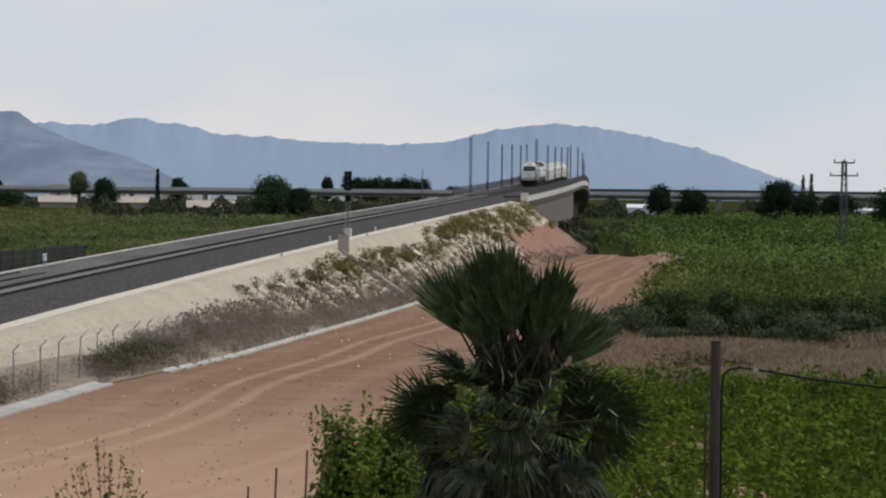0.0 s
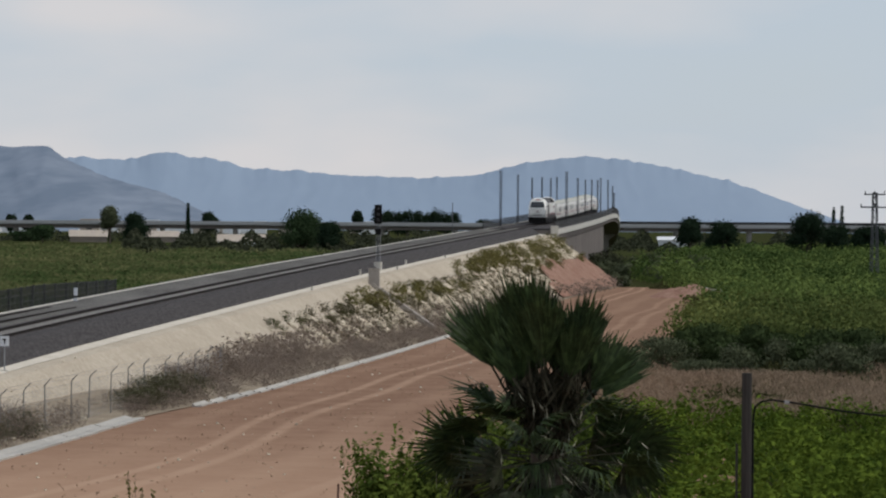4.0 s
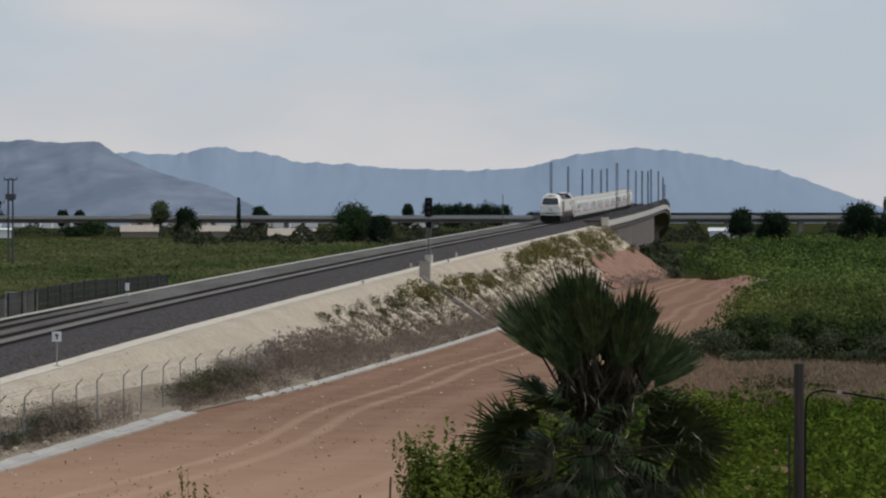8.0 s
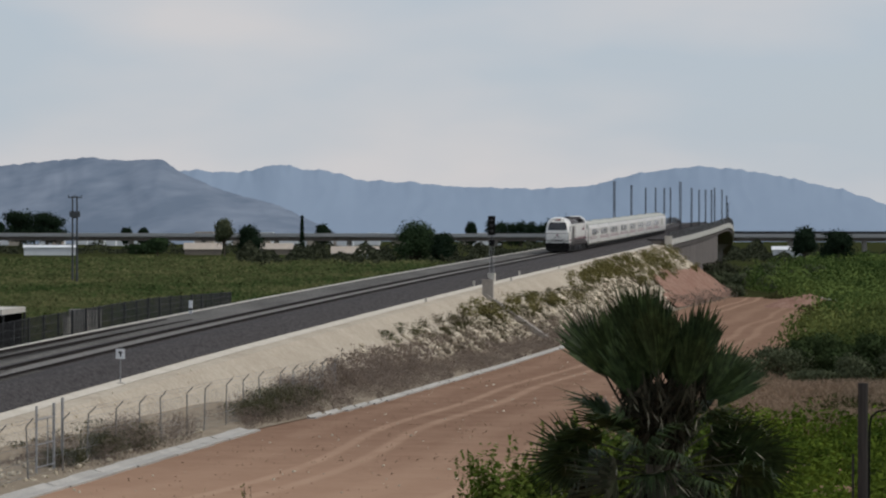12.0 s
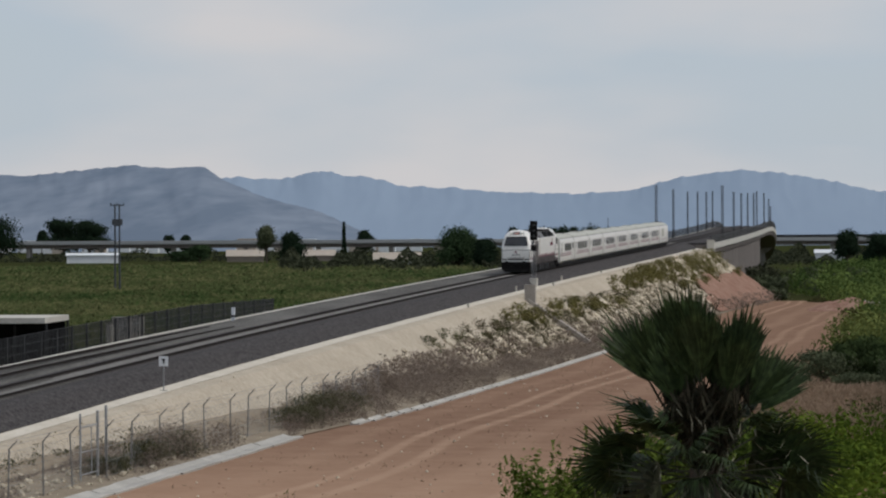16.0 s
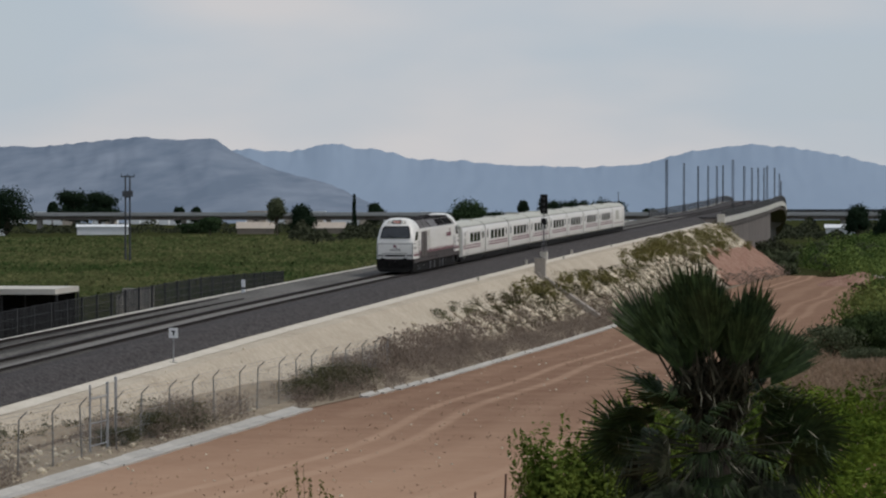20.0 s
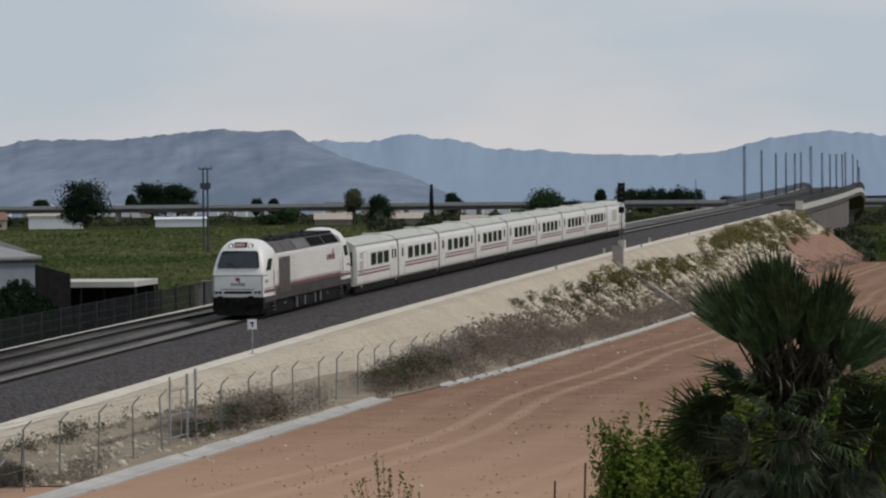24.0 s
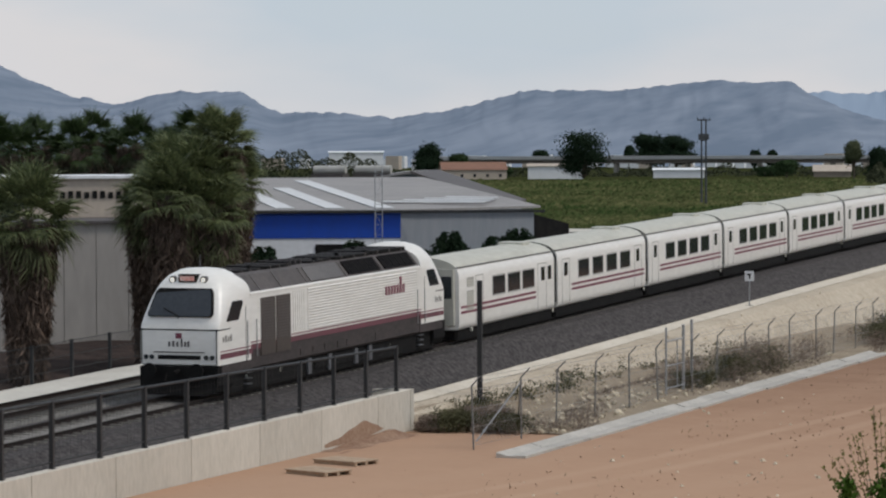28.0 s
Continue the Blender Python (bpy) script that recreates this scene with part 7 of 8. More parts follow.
    tall = np.interp(s, [84, 95, 105, 115, 126, 131, 137, 150, 200, 300], [0.45, 0.4, 0.6, 1.2, 1.15, 0.6, 1.0, 1.35, 0.9, 0.6])
    h = np.clip(0.75 + 0.3 * patch + 0.2 * np.sin(s * 2.3) * np.sin(s * 0.9), 0.15, 1.6) * tall
    z = GROUND + (1 - rg.random(len(s)) ** 1.25) * h * np.clip(1.2 - ((lat - np.interp(s, [132, 155, 200], [10.4, 11.4, 11.9])) / 3.0) ** 2, 0.15, 1)
    c = np.stack([LINE_X + STEP_X * s + lat * NX, LINE_Y + STEP_Y * s + lat * NY, z], 1)
    tagged(part("dry_brush", quads("dry_brush", leaves(rg, c, 0.2, 0.09, 0.45)), "dry"), "dry grey-brown brush along the embankment toe", "brush", kind="stuff")
    # weeds, rubble and pale stones on the flat strip behind the fence
    n = 620
    b2 = Build()
    for i in range(n):
        s = 91.2 + 40 * rg.random() ** 1.7
        c = on(s, rg.uniform(6.3, 11.4), GROUND + rg.uniform(0.02, 0.15))
        q = 0.03 + 0.15 * rg.random() ** 2
        e = Euler(tuple(rg.uniform(0, 6.28, 3))).to_matrix()
        b2.add([Vector(c) + (e @ v) * q for v in base], fs)
    for i in range(400):
        s = 91.5 + 70 * rg.random() ** 1.6
        c = slope_point(s, rg.uniform(-0.1, 1.0))
        q = 0.02 + 0.06 * rg.random() ** 2
        e = Euler(tuple(rg.uniform(0, 6.28, 3))).to_matrix()
        b2.add([Vector(c) + (e @ v) * q for v in base], fs)
    tagged(part("strip_rubble", b2, "stone"), "pale rubble on the strip behind the fence", "rubble", kind="stuff")
    for i, (s, l, w, h, m) in enumerate(((110.5, 10.0, 2.6, 0.9, "leaf_olive"), (114.5, 10.6, 3.0, 1.25, "leaf_olive"), (119, 10.2, 3.4, 1.35, "leaf_olive"), (138, 11.2, 4.0, 1.3, "leaf_olive"), (142, 11.4, 4.4, 1.75, "leaf_olive"), (147, 11.5, 4.4, 1.6, "leaf_olive"), (91.5, 9.4, 2.6, 0.75, "leaf_olive"), (91.3, 7.7, 2.4, 0.85, "leaf_olive"), (92.0, 8.6, 2.8, 0.9, "dry"), (91.0, 6.9, 1.4, 0.6, "dry"),
                                     (152, 9.8, 3.4, 1.7, "dry"), (157, 10.2, 4.0, 2.1, "dry"), (164, 10.2, 4.4, 2.1, "dry"), (173, 10.4, 4.4, 2.2, "dry"), (183, 10.6, 4.6, 2.0, "dry"))):
        x, y, z = on(s, l, GROUND)
        lab = "olive-green straggly bush at the embankment toe" if m == "leaf_olive" else "dry brown twiggy bush at the embankment toe"
        broadleaf("toe_bush", 0.0, 0.0, 0.0, h, w, m, lab, 700 + i, 4200, 0.12 if m == "leaf_olive" else 0.2, 0.03, 22, "bush", None, 0.28 if m == "leaf_olive" else 0.1, (x, y))["group"] = "bushes along the toe"
    for i, (s, l, hh) in enumerate(((440, 9.5, 2.6), (448, 8.0, 2.2), (458, 10.5, 3.0), (470, 9.0, 3.4), (482, 11.0, 3.2), (425, 17.0, 1.6), (436, 15.0, 2.0), (470, 14, 3.2), (492, 18, 3.4), (515, 13, 3.6), (520, 22, 3.4), (545, 16, 3.8), (560, 24, 3.6), (585, 14, 4.0), (600, 22, 4.0), (455, 20, 2.8), (480, 26, 3.0), (486, 7.6, 4.2), (505, 7.2, 4.6), (522, 8.4, 5.0))):
        x, y, z = on(s, l, GROUND)
        broadleaf("abutment_bush", 0.0, 0.0, 0.0, hh, hh * 1.6, "leaf_grey" if hh < 4.1 else "leaf_scrub", "dull green bush near the bridge foot", 760 + i, 900, 0.5, 0.06, 9, "bush", at=(x, y))["group"] = "bushes by the bridge"
    # red clay face by the abutment
    b, rows = Build(), []
    for i in range(25):
        s = 352 + i * 3.3
        cut = 0.42 + 0.16 * noise.noise((s * 0.11, 7, 0)) + 0.1 * noise.noise((s * 0.35, 2, 0)) + 0.35 * max(0.0, (372 - s) / 20)
        rows.append([tuple(Vector(slope_point(s, cut + (1 - cut) * j / 8)) + Vector((0.25, -0.1, 0.22 + 0.2 * noise.noise((s * 0.4, j, 2))))) for j in range(9)])
    b.loft(rows, closed=False, caps=False)
    tagged(part("clay_slope", b, "red_earth"), "bare red clay face below the bridge end", "clay slope", kind="structure")
    # earth heap and pale slab at the yard's far end
    heap = empty("earth_heap", Matrix.Translation((29.0, 402.0, GROUND)), "low heap of red earth with a pale slab on it", "earth heap")
    b, rows = Build(), []
    for i in range(13):
        y = -7 + 14 * i / 12
        rows.append([(x, y, 1.5 * max(0.0, 1 - (x / 5.5) ** 2) * max(0.0, 1 - (y / 7.2) ** 2) * (1 + 0.5 * noise.noise((x * 0.5, y * 0.4, 3))) - 0.02) for x in [-5.5 + 11 * k / 14 for k in range(15)]])
    b.loft(rows, closed=False, caps=False)
    part("mound", b, "red_earth", heap)
    b = Build()
    b.box(1.6, 4.2, -3.2, -1.0, 0.9, 1.35, bev=0.1)
    part("slab", b, "concrete", heap, "pale concrete slab")
    b, rows = Build(), []
    for i in range(15):
        u = i / 14
        w = max(0.3, rail_z(431) - 1.7 - GROUND)
        rows.append([on(430 + 15 * (j / 6), 5.4 + 1.38 * w * u * (1 - 0.1 * j / 6), GROUND + (rail_z(431) - 1.6 - GROUND) * (1 - u) * (1 - j / 6) ** 1.2) for j in range(7)])
    b.loft(rows, closed=False, caps=False)
    tagged(part("abutment_cone", b, "red_earth"), "red earth cone round the abutment", "earth cone", kind="structure")


def fan_frond(rg, petiole, fan, droop, segs=30, tip=0.75, spread=2.0):
    """One fan-palm leaf along +Y: stalk, then split folded blades."""
    v = []
    w = 0.022
    for i in range(5):
        a, b = i / 5, (i + 1) / 5
        za, zb = -droop * 0.35 * (a * petiole) ** 2 / petiole, -droop * 0.35 * (b * petiole) ** 2 / petiole
        v.append([(-w, a * petiole, za), (w, a * petiole, za), (w, b * petiole, zb), (-w, b * petiole, zb)])
        v.append([(0, a * petiole, za - w), (0, a * petiole, za + w), (0, b * petiole, zb + w), (0, b * petiole, zb - w)])
    base = np.array((0, petiole, -droop * 0.35 * petiole))
    for i in range(segs):
        t = (i + 0.5) / segs * 2 - 1
        ang = t * spread
        ln = fan * (1.0 - 0.28 * abs(t)) * rg.uniform(0.8, 1.12)
        dr = np.array((math.sin(ang), math.cos(ang), 0.0))
        side = np.array((math.cos(ang), -math.sin(ang), 0.25 * (1 if i % 2 else -1)))
        prev, pw = base, 0.012
        for f, wd in ((0.3, 0.034), (0.58, 0.036), (0.84, 0.016), (1.08, 0.003)):
            sag = -droop * ln * (f ** 2) * 0.42 - max(0, f - 0.66) * ln * tip * rg.uniform(0.3, 1.4)
            cur = base + dr * ln * f * (1 - 0.1 * droop * f) + np.array((0, 0, sag + 0.22 * abs(t) * ln * f))
            v.append([prev - side * pw, prev + side * pw, cur + side * wd * fan, cur - side * wd * fan])
            prev, pw = cur, wd * fan
    return np.array(v)


def near_palm():
    """The young fan palm before the yard: dense upright fans, drooping ones below, a dark shaggy skirt."""
    rg = rng_of(3)
    x, y, _ = polar(1.58, 48)
    h = 5.55
    r = empty("fan_palm", Matrix.Translation((x, y, GROUND)), "young fan palm with dark dense fans above a shaggy skirt", "palm tree")
    b = Build()
    rings = []
    for i in range(14):
        f = i / 13
        q = 0.36 * (1.1 - 0.35 * f) * (1.1 if i % 2 else 1)
        rings.append([(q * math.cos(6.2832 * k / 12), q * math.sin(6.2832 * k / 12), h * f) for k in range(12)])
    b.loft(rings)
    part("trunk", b, "bark", r)

    def fans(specs, material):
        out = []
        for pet, fan, dr, segs, tip, sp in specs:
            me = quads("frond", fan_frond(rg, pet, fan, dr, segs, tip, sp))
            me.materials.append(M[material])
            me.materials.append(M["petiole"])
            k = np.zeros(len(me.polygons), dtype=np.int32)
            k[:10] = 1
            me.polygons.foreach_set("material_index", k)
            out.append(me)
        return out
    top = fans([(1.9, 1.2, 0.03, 44, 0.1, 0.55), (1.75, 1.25, 0.05, 42, 0.15, 0.62), (1.95, 1.15, 0.04, 44, 0.12, 0.5), (1.5, 1.3, 0.08, 40, 0.2, 0.6)], "frond")
    star = fans([(1.55, 1.2, 0.08, 36, 0.25, 1.25), (1.5, 1.15, 0.15, 36, 0.7, 1.3)], "frond")
    mid = fans([(1.5, 0.85, 0.35, 36, 1.3, 1.6), (1.4, 0.9, 0.5, 36, 1.5, 1.7), (1.6, 0.85, 0.45, 34, 1.4, 1.6)], "frond")
    low = fans([(1.3, 0.9, 0.7, 30, 1.5, 1.5), (1.15, 0.95, 0.9, 30, 1.6, 1.6), (1.45, 0.9, 1.0, 28, 1.5, 1.5)], "deadgreen")

    def stand(name, me, material, up, tilt, turn, roll, k):
        """A frond raised by up degrees towards turn, the whole then leaning by tilt to the side."""
        o = part(name, me, material, r)
        o.matrix_basis = Matrix.Translation((0.15 * math.sin(turn), 0.15 * math.cos(turn), h - 0.25 * rg.random())) @ pose(0, 0, 0, 0, tilt) @ pose(0, 0, 0, 0, 0, turn) @ pose(0, 0, 0, up, roll) @ Matrix.Scale(k, 4)
    # the upright bundle of half-folded fans
    for i in range(26):
        stand("frond", top[i % 4], "frond", 80 + rg.normal() * 7, -15 + 38 * (i + 0.5) / 26 + rg.normal() * 3, (0 if i % 2 else 180) + rg.normal() * 18, rg.normal() * 14, rg.uniform(0.86, 1.04))
    # open fans on long stalks round it
    for i in range(14):
        stand("frond", (star + mid)[i % 5], "frond", 52 - 30 * rg.random(), 0, i * 137.5 + rg.normal() * 10, rg.normal() * 30, rg.uniform(0.75, 0.95))
    for turn, up, roll, k, me in ((86, 28, 85, 0.95, star[0]), (-84, 40, -72, 0.95, star[1]), (-92, 14, -62, 0.9, star[1]), (-70, 30, -60, 0.9, star[0]), (-104, 0, -48, 0.95, mid[0]), (176, -14, 8, 0.9, mid[0]), (200, -30, -12, 0.95, low[0]), (150, -34, 14, 0.95, low[1]), (186, -48, 5, 0.95, low[2]), (165, 6, 10, 0.8, mid[1]), (214, 0, -16, 0.8, mid[2]), (-94, 26, -60, 0.9, star[1]), (94, 14, 60, 0.85, star[1]), (92, 16, 55, 0.92, mid[0]), (-80, 48, -58, 0.95, mid[1]), (-70, 58, -50, 0.95, mid[0]), (-96, 8, -45, 0.95, mid[2]), (-88, 30, -50, 0.75, mid[1]), (100, -4, 40, 0.95, low[0]), (80, 4, 40, 0.8, mid[2])):
        stand("frond", me, "frond", up, 0, turn, roll, k)
    for i in range(40):
        stand("old_frond", low[i % 3], "deadgreen", -8 - 50 * rg.random(), 0, i * 137.5 + 40, rg.normal() * 30, rg.uniform(0.8, 1.0))
    # added dark blades that stand in for the dark heart of the crown
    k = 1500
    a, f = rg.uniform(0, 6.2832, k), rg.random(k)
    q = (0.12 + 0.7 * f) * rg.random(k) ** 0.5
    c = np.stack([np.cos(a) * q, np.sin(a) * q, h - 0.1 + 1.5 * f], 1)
    tagged(part("folded_leaf_mass", quads("folded_leaf_mass", leaves(rg, c, 0.6, 0.08, 0.7)), "skirt", r, "dark blades filling the heart of the crown"), kind="stuff")
    # strips that hang from the older fans; the pale ones are painted glints
    for name, k, lo, hi, mt, lab in (("hanging_fringe", 4200, 0.7, 2.4, "deadgreen", "dark fringe of hanging leaf strips"), ("bleached_fringe", 260, -1.6, 1.6, "strawstrip", "pale leaf strips standing for glints")):
        a, f = rg.uniform(0, 6.2832, k), rg.random(k)
        q = 0.35 + (1.45 if mt == "deadgreen" else 1.75) * rg.random(k) ** 0.7
        c = np.stack([np.cos(a) * q, np.sin(a) * q, h - 0.1 - lo - (hi - lo) * f - 0.3 * q], 1)
        tagged(part(name, quads(name, leaves(rg, c, 0.5 if mt == "deadgreen" else 0.26, 0.07, 0.75)), mt, r, lab), kind="stuff")
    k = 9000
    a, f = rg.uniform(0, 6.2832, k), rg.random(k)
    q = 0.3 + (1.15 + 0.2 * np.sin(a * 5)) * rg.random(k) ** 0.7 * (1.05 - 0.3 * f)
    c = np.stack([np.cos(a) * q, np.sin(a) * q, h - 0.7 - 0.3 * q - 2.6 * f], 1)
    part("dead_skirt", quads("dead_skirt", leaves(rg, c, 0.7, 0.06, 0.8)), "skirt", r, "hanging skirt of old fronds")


def palm(name, x, y, z0, h, crown, n, seed, label, skirt=0.0, mats=("frond", "deadgreen"), trunk=0.28, lean=0.0, old=14, dead="deadfrond"):
    rg = rng_of(seed)
    r = empty(name, Matrix.Translation((x, y, z0)), label, "palm tree")
    b = Build()
    rings = []
    for i in range(9):
        f = i / 8
        q = trunk * (1.25 - 0.4 * f) * (1.06 if i % 2 else 1)
        rings.append([(lean * f * f + q * math.cos(6.2832 * k / 10), q * math.sin(6.2832 * k / 10), h * f) for k in range(10)])
    b.loft(rings)
    part("trunk", b, "bark", r)
    live = [quads("frond", fan_frond(rg, crown * rg.uniform(0.50, 0.58), crown * rg.uniform(0.42, 0.5), dr)) for dr in (0.12, 0.3, 0.55)]
    for me in live:
        me.materials.append(M[mats[0]])
    down = [quads("frond", fan_frond(rg, crown * 0.42, crown * 0.5, dr, 20)) for dr in (0.9, 1.3)]
    for me in down:
        me.materials.append(M[mats[1]])
    for i in range(n):
        u = (i + 0.5) / n
        el = 84 - (104 if old else 150) * u ** (0.85 if old else 0.95) + rg.normal() * (6 if old else 15)
        o = part("frond", live[0 if el > 50 else (1 if el > 8 else 2)] if el > -14 else down[i % 2], mats[0], r)
        o.matrix_basis = Matrix.Translation((lean, 0, h - 0.25 * u)) @ pose(0, 0, 0, 0, 0, i * 137.5 + rg.normal() * 12) @ pose(0, 0, 0, el, rg.normal() * 16)
    for i in range(old):
        el = -22 - 45 * rg.random()
        o = part("old_frond", down[i % 2], mats[1], r)
        o.matrix_basis = Matrix.Translation((lean, 0, h - 0.3 - 0.5 * rg.random())) @ pose(0, 0, 0, 0, 0, i * 137.5 + 40) @ pose(0, 0, 0, el, rg.normal() * 14)
    if skirt:
        k = int(4000 * min(1.8, skirt / 4))
        a = rg.uniform(0, 6.28, k)
        f = rg.random(k)
        q = trunk + crown * (0.36 - 0.22 * f) * rg.uniform(0.4, 1.1, k)
        c = np.stack([np.cos(a) * q + lean, np.sin(a) * q, h - 0.4 - skirt * f], 1)
        l = leaves(rg, c, 0.8, 0.09, 0.8)
        part("dead_skirt", quads("dead_skirt", l), dead, r, "hanging skirt of old fronds")
    return r


def make_palms():
    near_palm()
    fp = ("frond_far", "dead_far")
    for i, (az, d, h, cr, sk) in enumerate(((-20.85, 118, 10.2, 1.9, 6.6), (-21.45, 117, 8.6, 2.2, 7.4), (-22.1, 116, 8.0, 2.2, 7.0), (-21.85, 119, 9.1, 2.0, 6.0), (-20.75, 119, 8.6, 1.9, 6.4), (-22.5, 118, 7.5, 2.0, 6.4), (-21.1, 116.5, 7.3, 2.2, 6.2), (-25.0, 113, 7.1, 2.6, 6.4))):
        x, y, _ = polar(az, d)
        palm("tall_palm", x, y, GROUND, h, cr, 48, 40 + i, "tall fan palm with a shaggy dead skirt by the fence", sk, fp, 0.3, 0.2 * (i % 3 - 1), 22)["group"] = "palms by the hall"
    for i in range(13):
        az, d = -26.5 + i * 0.42, 172 + 9 * (i % 3)
        x, y, _ = polar(az, d)
        palm("row_palm", x, y, GROUND, 9.6 + 1.6 * ((i * 7) % 5) / 5, 2.3, 26, 70 + i, "dark fan palm in a row behind the hall", 2.5, ("frond", "deadgreen"), 0.3, 0.0, 12)["group"] = "row of palms behind the hall"


def make_garden():
    # bushes at the foot of the near palm
    for k, (az, d, h, w, n) in enumerate(((-2.05, 54, 5.1, 1.9, 5200), (-1.15, 55, 5.35, 2.1, 5600), (-0.2, 57, 5.6, 2.0, 4600), (0.75, 60, 5.7, 2.2, 4200), (2.2, 62, 5.5, 2.4, 4200))):
        b = broadleaf("garden_bush", az, d, 0.02, h, w, "leaf_bush", "bright green leafy bush with upright shoots beside the palm", 801 + k, int(n * 5.5), 0.12, 0.08, 34, "bush")
        b["group"] = "bushes round the palm"
        rg = rng_of(830 + k)
        for i in range(20):
            x, y = rg.uniform(-w * 0.42, w * 0.42), rg.uniform(-w * 0.4, w * 0.4)
            top = h * rg.uniform(0.88, 1.06)
            f = rg.random(46)[:, None]
            c = np.array((x * 0.8, y * 0.8, top - 1.3)) * (1 - f) + np.array((x, y, top)) * f + rg.normal(size=(46, 3)) * 0.05 * (1.3 - f)
            tagged(part("leafy_shoot", quads("leafy_shoot", leaves(rg, c, 0.12, 0.4)), "leaf_bush", b), kind="stuff")
    broadleaf("low_bush", -1.1, 49, 0.02, 3.6, 2.2, "leaf_dark", "dark green low bush below the palm", 815, 4200, 0.16, 0.08, 13, "bush")
    # sapling with long shoots
    rg = rng_of(88)
    r = empty("shooting_shrub", Matrix.Translation(polar(-7.0, 50, GROUND)), "green shrub with long thin leafy shoots", "shrub")
    b = Build()
    b.rod((0, 0, 0), (0, 0, 3.5), 0.05, 0.03)
    part("stem", b, "bark", r)
    c = np.concatenate([blob(rg, 700, (0, 0, 3.2), (0.3, 0.3, 0.75), 0.1), blob(rg, 160, (-0.7, 0, 3.5), (0.22, 0.22, 0.3), 0.2), blob(rg, 120, (0.5, 0.1, 3.1), (0.3, 0.3, 0.4), 0.2)])
    part("crown", quads("crown", leaves(rg, c, 0.12, 0.6)), "leaf_sapling", r)
    for i in range(22):
        dx = -1.2 + 2.3 * (i + 0.5) / 22 + rg.normal() * 0.05
        bx = dx * 0.35
        top = 5.05 - 0.9 * abs(dx + 0.2) ** 1.3 - 0.45 * rg.random()
        b = Build()
        b.rod((bx, 0, 3.0), (dx, 0.1 * math.sin(i), top), 0.007, 0.003, 5)
        sh = part("shoot", b, "bark", r)
        m = 44
        f = rg.random(m)[:, None]
        cc = np.array((bx, 0, 3.0)) * (1 - f) + np.array((dx, 0.1 * math.sin(i), top)) * f + rg.normal(size=(m, 3)) * 0.022
        part("shoot_leaves", quads("shoot_leaves", leaves(rg, cc, 0.085, 0.5)), "leaf_shoot", sh)
    # pale debris by the stakes
    b = Build()
    for i in range(60):
        x, y, z = polar(-3.4 + rg.normal() * 0.45, 72 + rg.normal() * 2.0, GROUND + 0.02)
        q = 0.04 + 0.12 * rg.random() ** 2
        b.loft([[(x - q, y, z), (x, y - q, z), (x + q * 1.4, y, z), (x, y + q, z)], [(x - q * 0.6, y, z + q * 0.5), (x, y - q * 0.6, z + q * 0.7), (x + q * 0.8, y, z + q * 0.4), (x, y + q * 0.5, z + q * 0.6)]])
    tagged(part("debris", b, "stone"), "pale broken debris by the stakes", "debris", kind="stuff")
    # rusty stakes
    for az, d, h in ((-4.92, 72, 1.25), (-4.87, 72.2, 1.35), (-4.1, 73, 1.6), (-3.52, 74, 2.0), (-2.88, 76, 2.3), (-2.55, 78, 2.0)):
        rr = empty("rusty_stake", Matrix.Translation(polar(az, d, GROUND)) @ pose(0, 0, 0, 1, 2), "thin rusty iron stake in the dirt", "stake", "rusty stakes")
        b = Build()
        b.rod((0, 0, -0.1), (0, 0, h), 0.035, 0.03, 6)
        part("bar", b, "rust", rr)
    b = Build()
    base = [polar(a, d, GROUND + z) for a, d, z in ((-4.9, 72, 0.7), (-4.1, 73, 0.75), (-3.52, 74, 0.7), (-2.88, 76, 0.8))]
    b.path(base, 0.008, 4)
    tagged(part("stake_wire", b, "rust"), "thin rusty wire between the stakes", "wire")
    # leaning service pole with its cable
    x, y, _ = polar(5.77, 45)
    r = empty("service_pole", Matrix.Translation((x, y, GROUND)), "weathered dark pole carrying a black cable", "utility pole")
    b = Build()
    b.rod((0, 0, 0), (0, 0, 7.17), 0.1, 0.085, 10)
    part("shaft", b, "wood", r)
    b = Build()
    pts = [(0.105, 0, 3.0), (0.105, 0, 6.1), (0.11, 0, 6.45), (0.14, 0, 6.62), (0.24, 0, 6.7), (0.4, 0, 6.73), (0.8, 0, 6.68), (1.6, 0, 6.55), (3.0, 0, 6.4), (6.0, 0, 6.15), (10.0, 0, 5.9)]
    b.path(pts, 0.018, 6)
    part("cable", b, "black", r, "thick black cable bending off the pole")
    b = Build()
    b.box(0.62, 0.70, -0.02, 0.02, 6.67, 6.72)
    part("clamp", b, "steel", r)
    b = Build()
    b.rod((-0.16, 0, 2.0), (-0.16, 0, 6.0), 0.02, 0.02, 6)
    b.rod((-0.16, 0, 5.2), (0, 0, 5.2), 0.015)
    part("conduit", b, "wood", r)


# ---- build all ----
make_ground()
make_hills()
make_railway()
make_pad()
make_wall()
make_yard()
make_bridge()
make_masts()
make_viaduct()
make_sheds()
make_pylons()
make_lineside()
make_fences()
make_trees()
make_fields()
make_slope_plants()
make_palms()
make_garden()
make_sleepers()
LOCO = make_loco()
FIRST = make_coach("first")
MID = make_coach("mid")
MIDS = [MID] + [copy_thing(MID, Matrix.Identity(4)) for _ in range(6)]
LAST = make_coach("last")


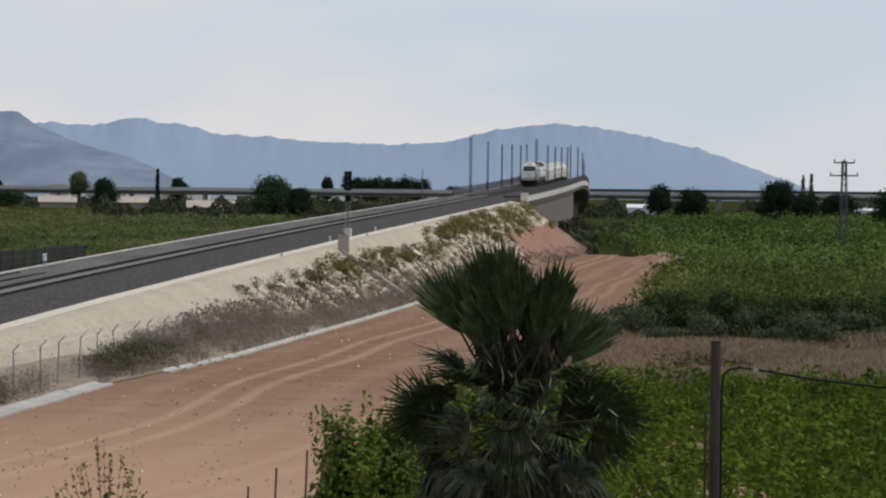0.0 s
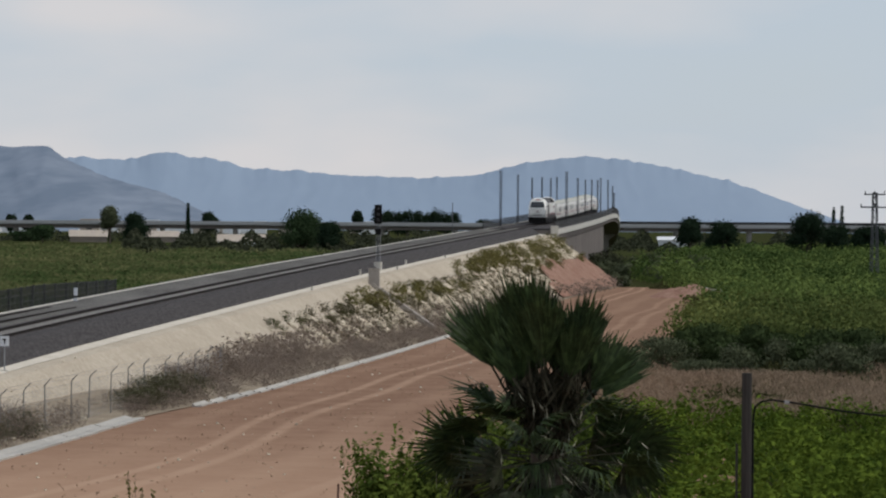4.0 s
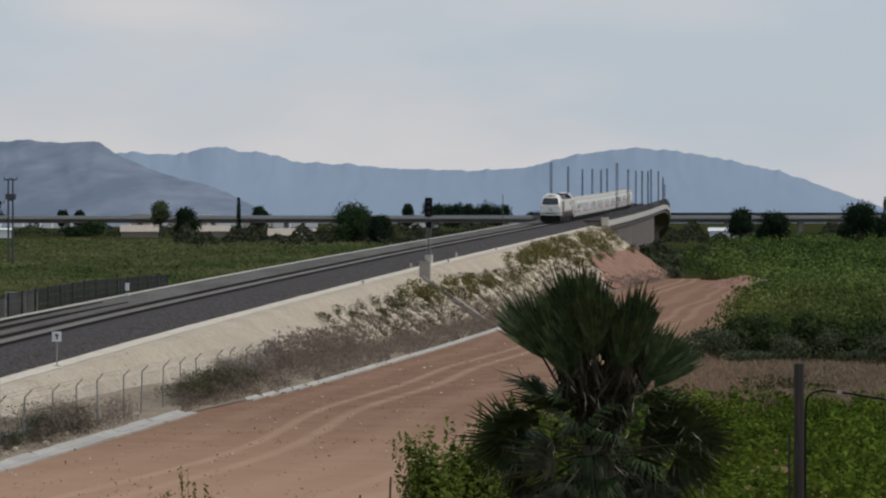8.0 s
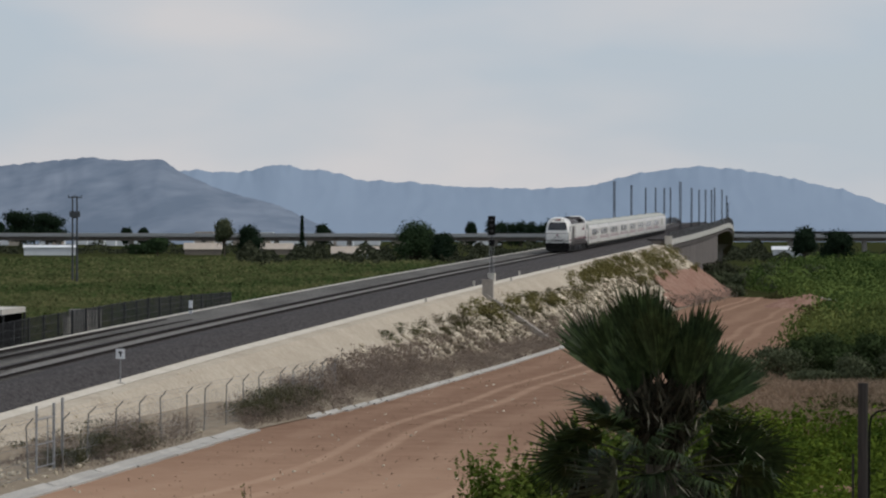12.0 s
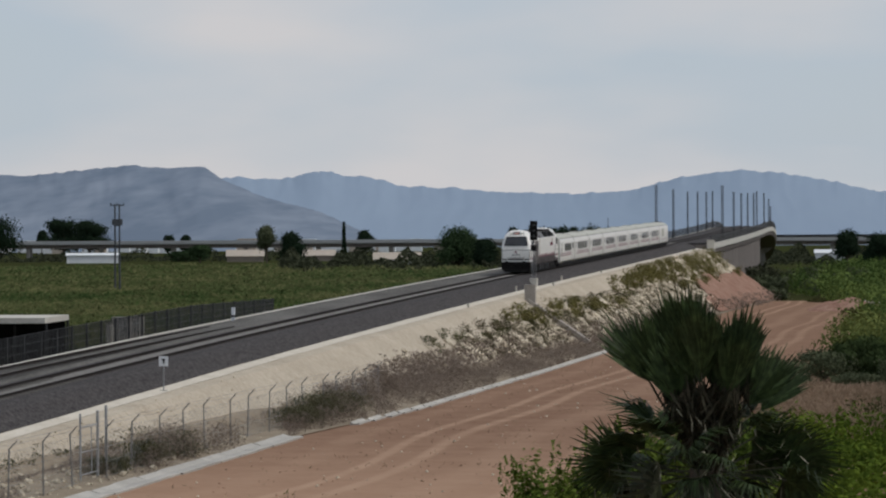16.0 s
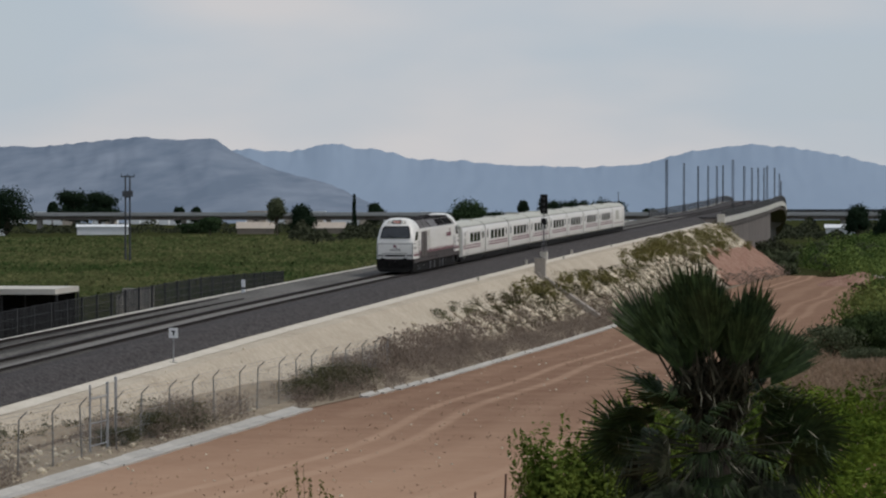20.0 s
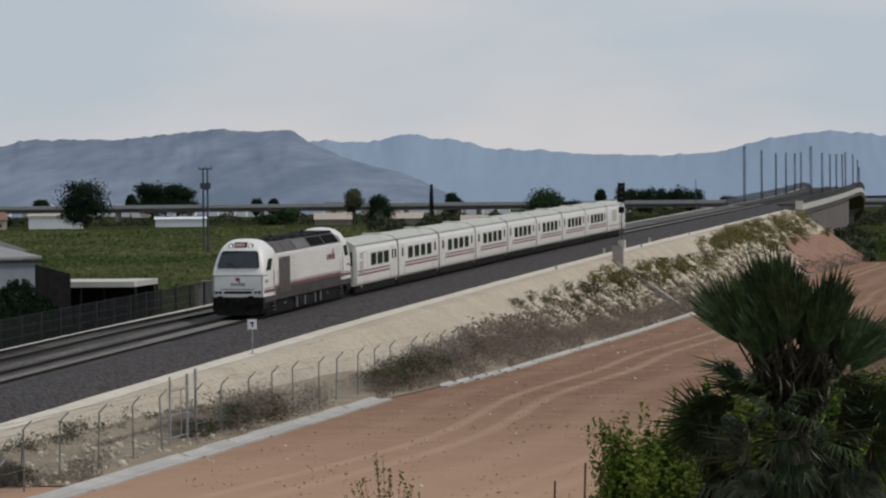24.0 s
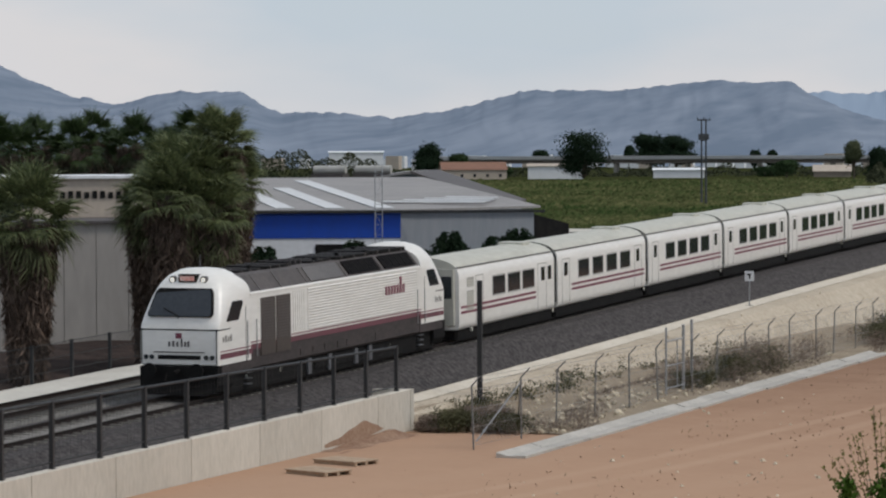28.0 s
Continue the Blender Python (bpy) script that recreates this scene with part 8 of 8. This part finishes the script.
def motions():
    """The train comes down the ramp, gathering a little speed; s is the place of its nose."""
    t = np.array([0, 3, 8, 12, 17, 20, 23, 25, 28.0])
    s = np.array([502, 472.3, 403.3, 340.0, 259.7, 212.4, 165.0, 133.9, 85.7])
    c = np.polyfit(t, s, 5)
    times = [0.5 * i for i in range(57)]
    for ob, back in [(LOCO, 0.0), (FIRST, 22.95)] + [(m, 35.5 + 13.88 * i) for i, m in enumerate(MIDS)] + [(LAST, 35.5 + 13.88 * 7)]:
        walk(ob, [(q, place_on_track(float(np.polyval(c, q)) + back / STATION)) for q in times])


motions()
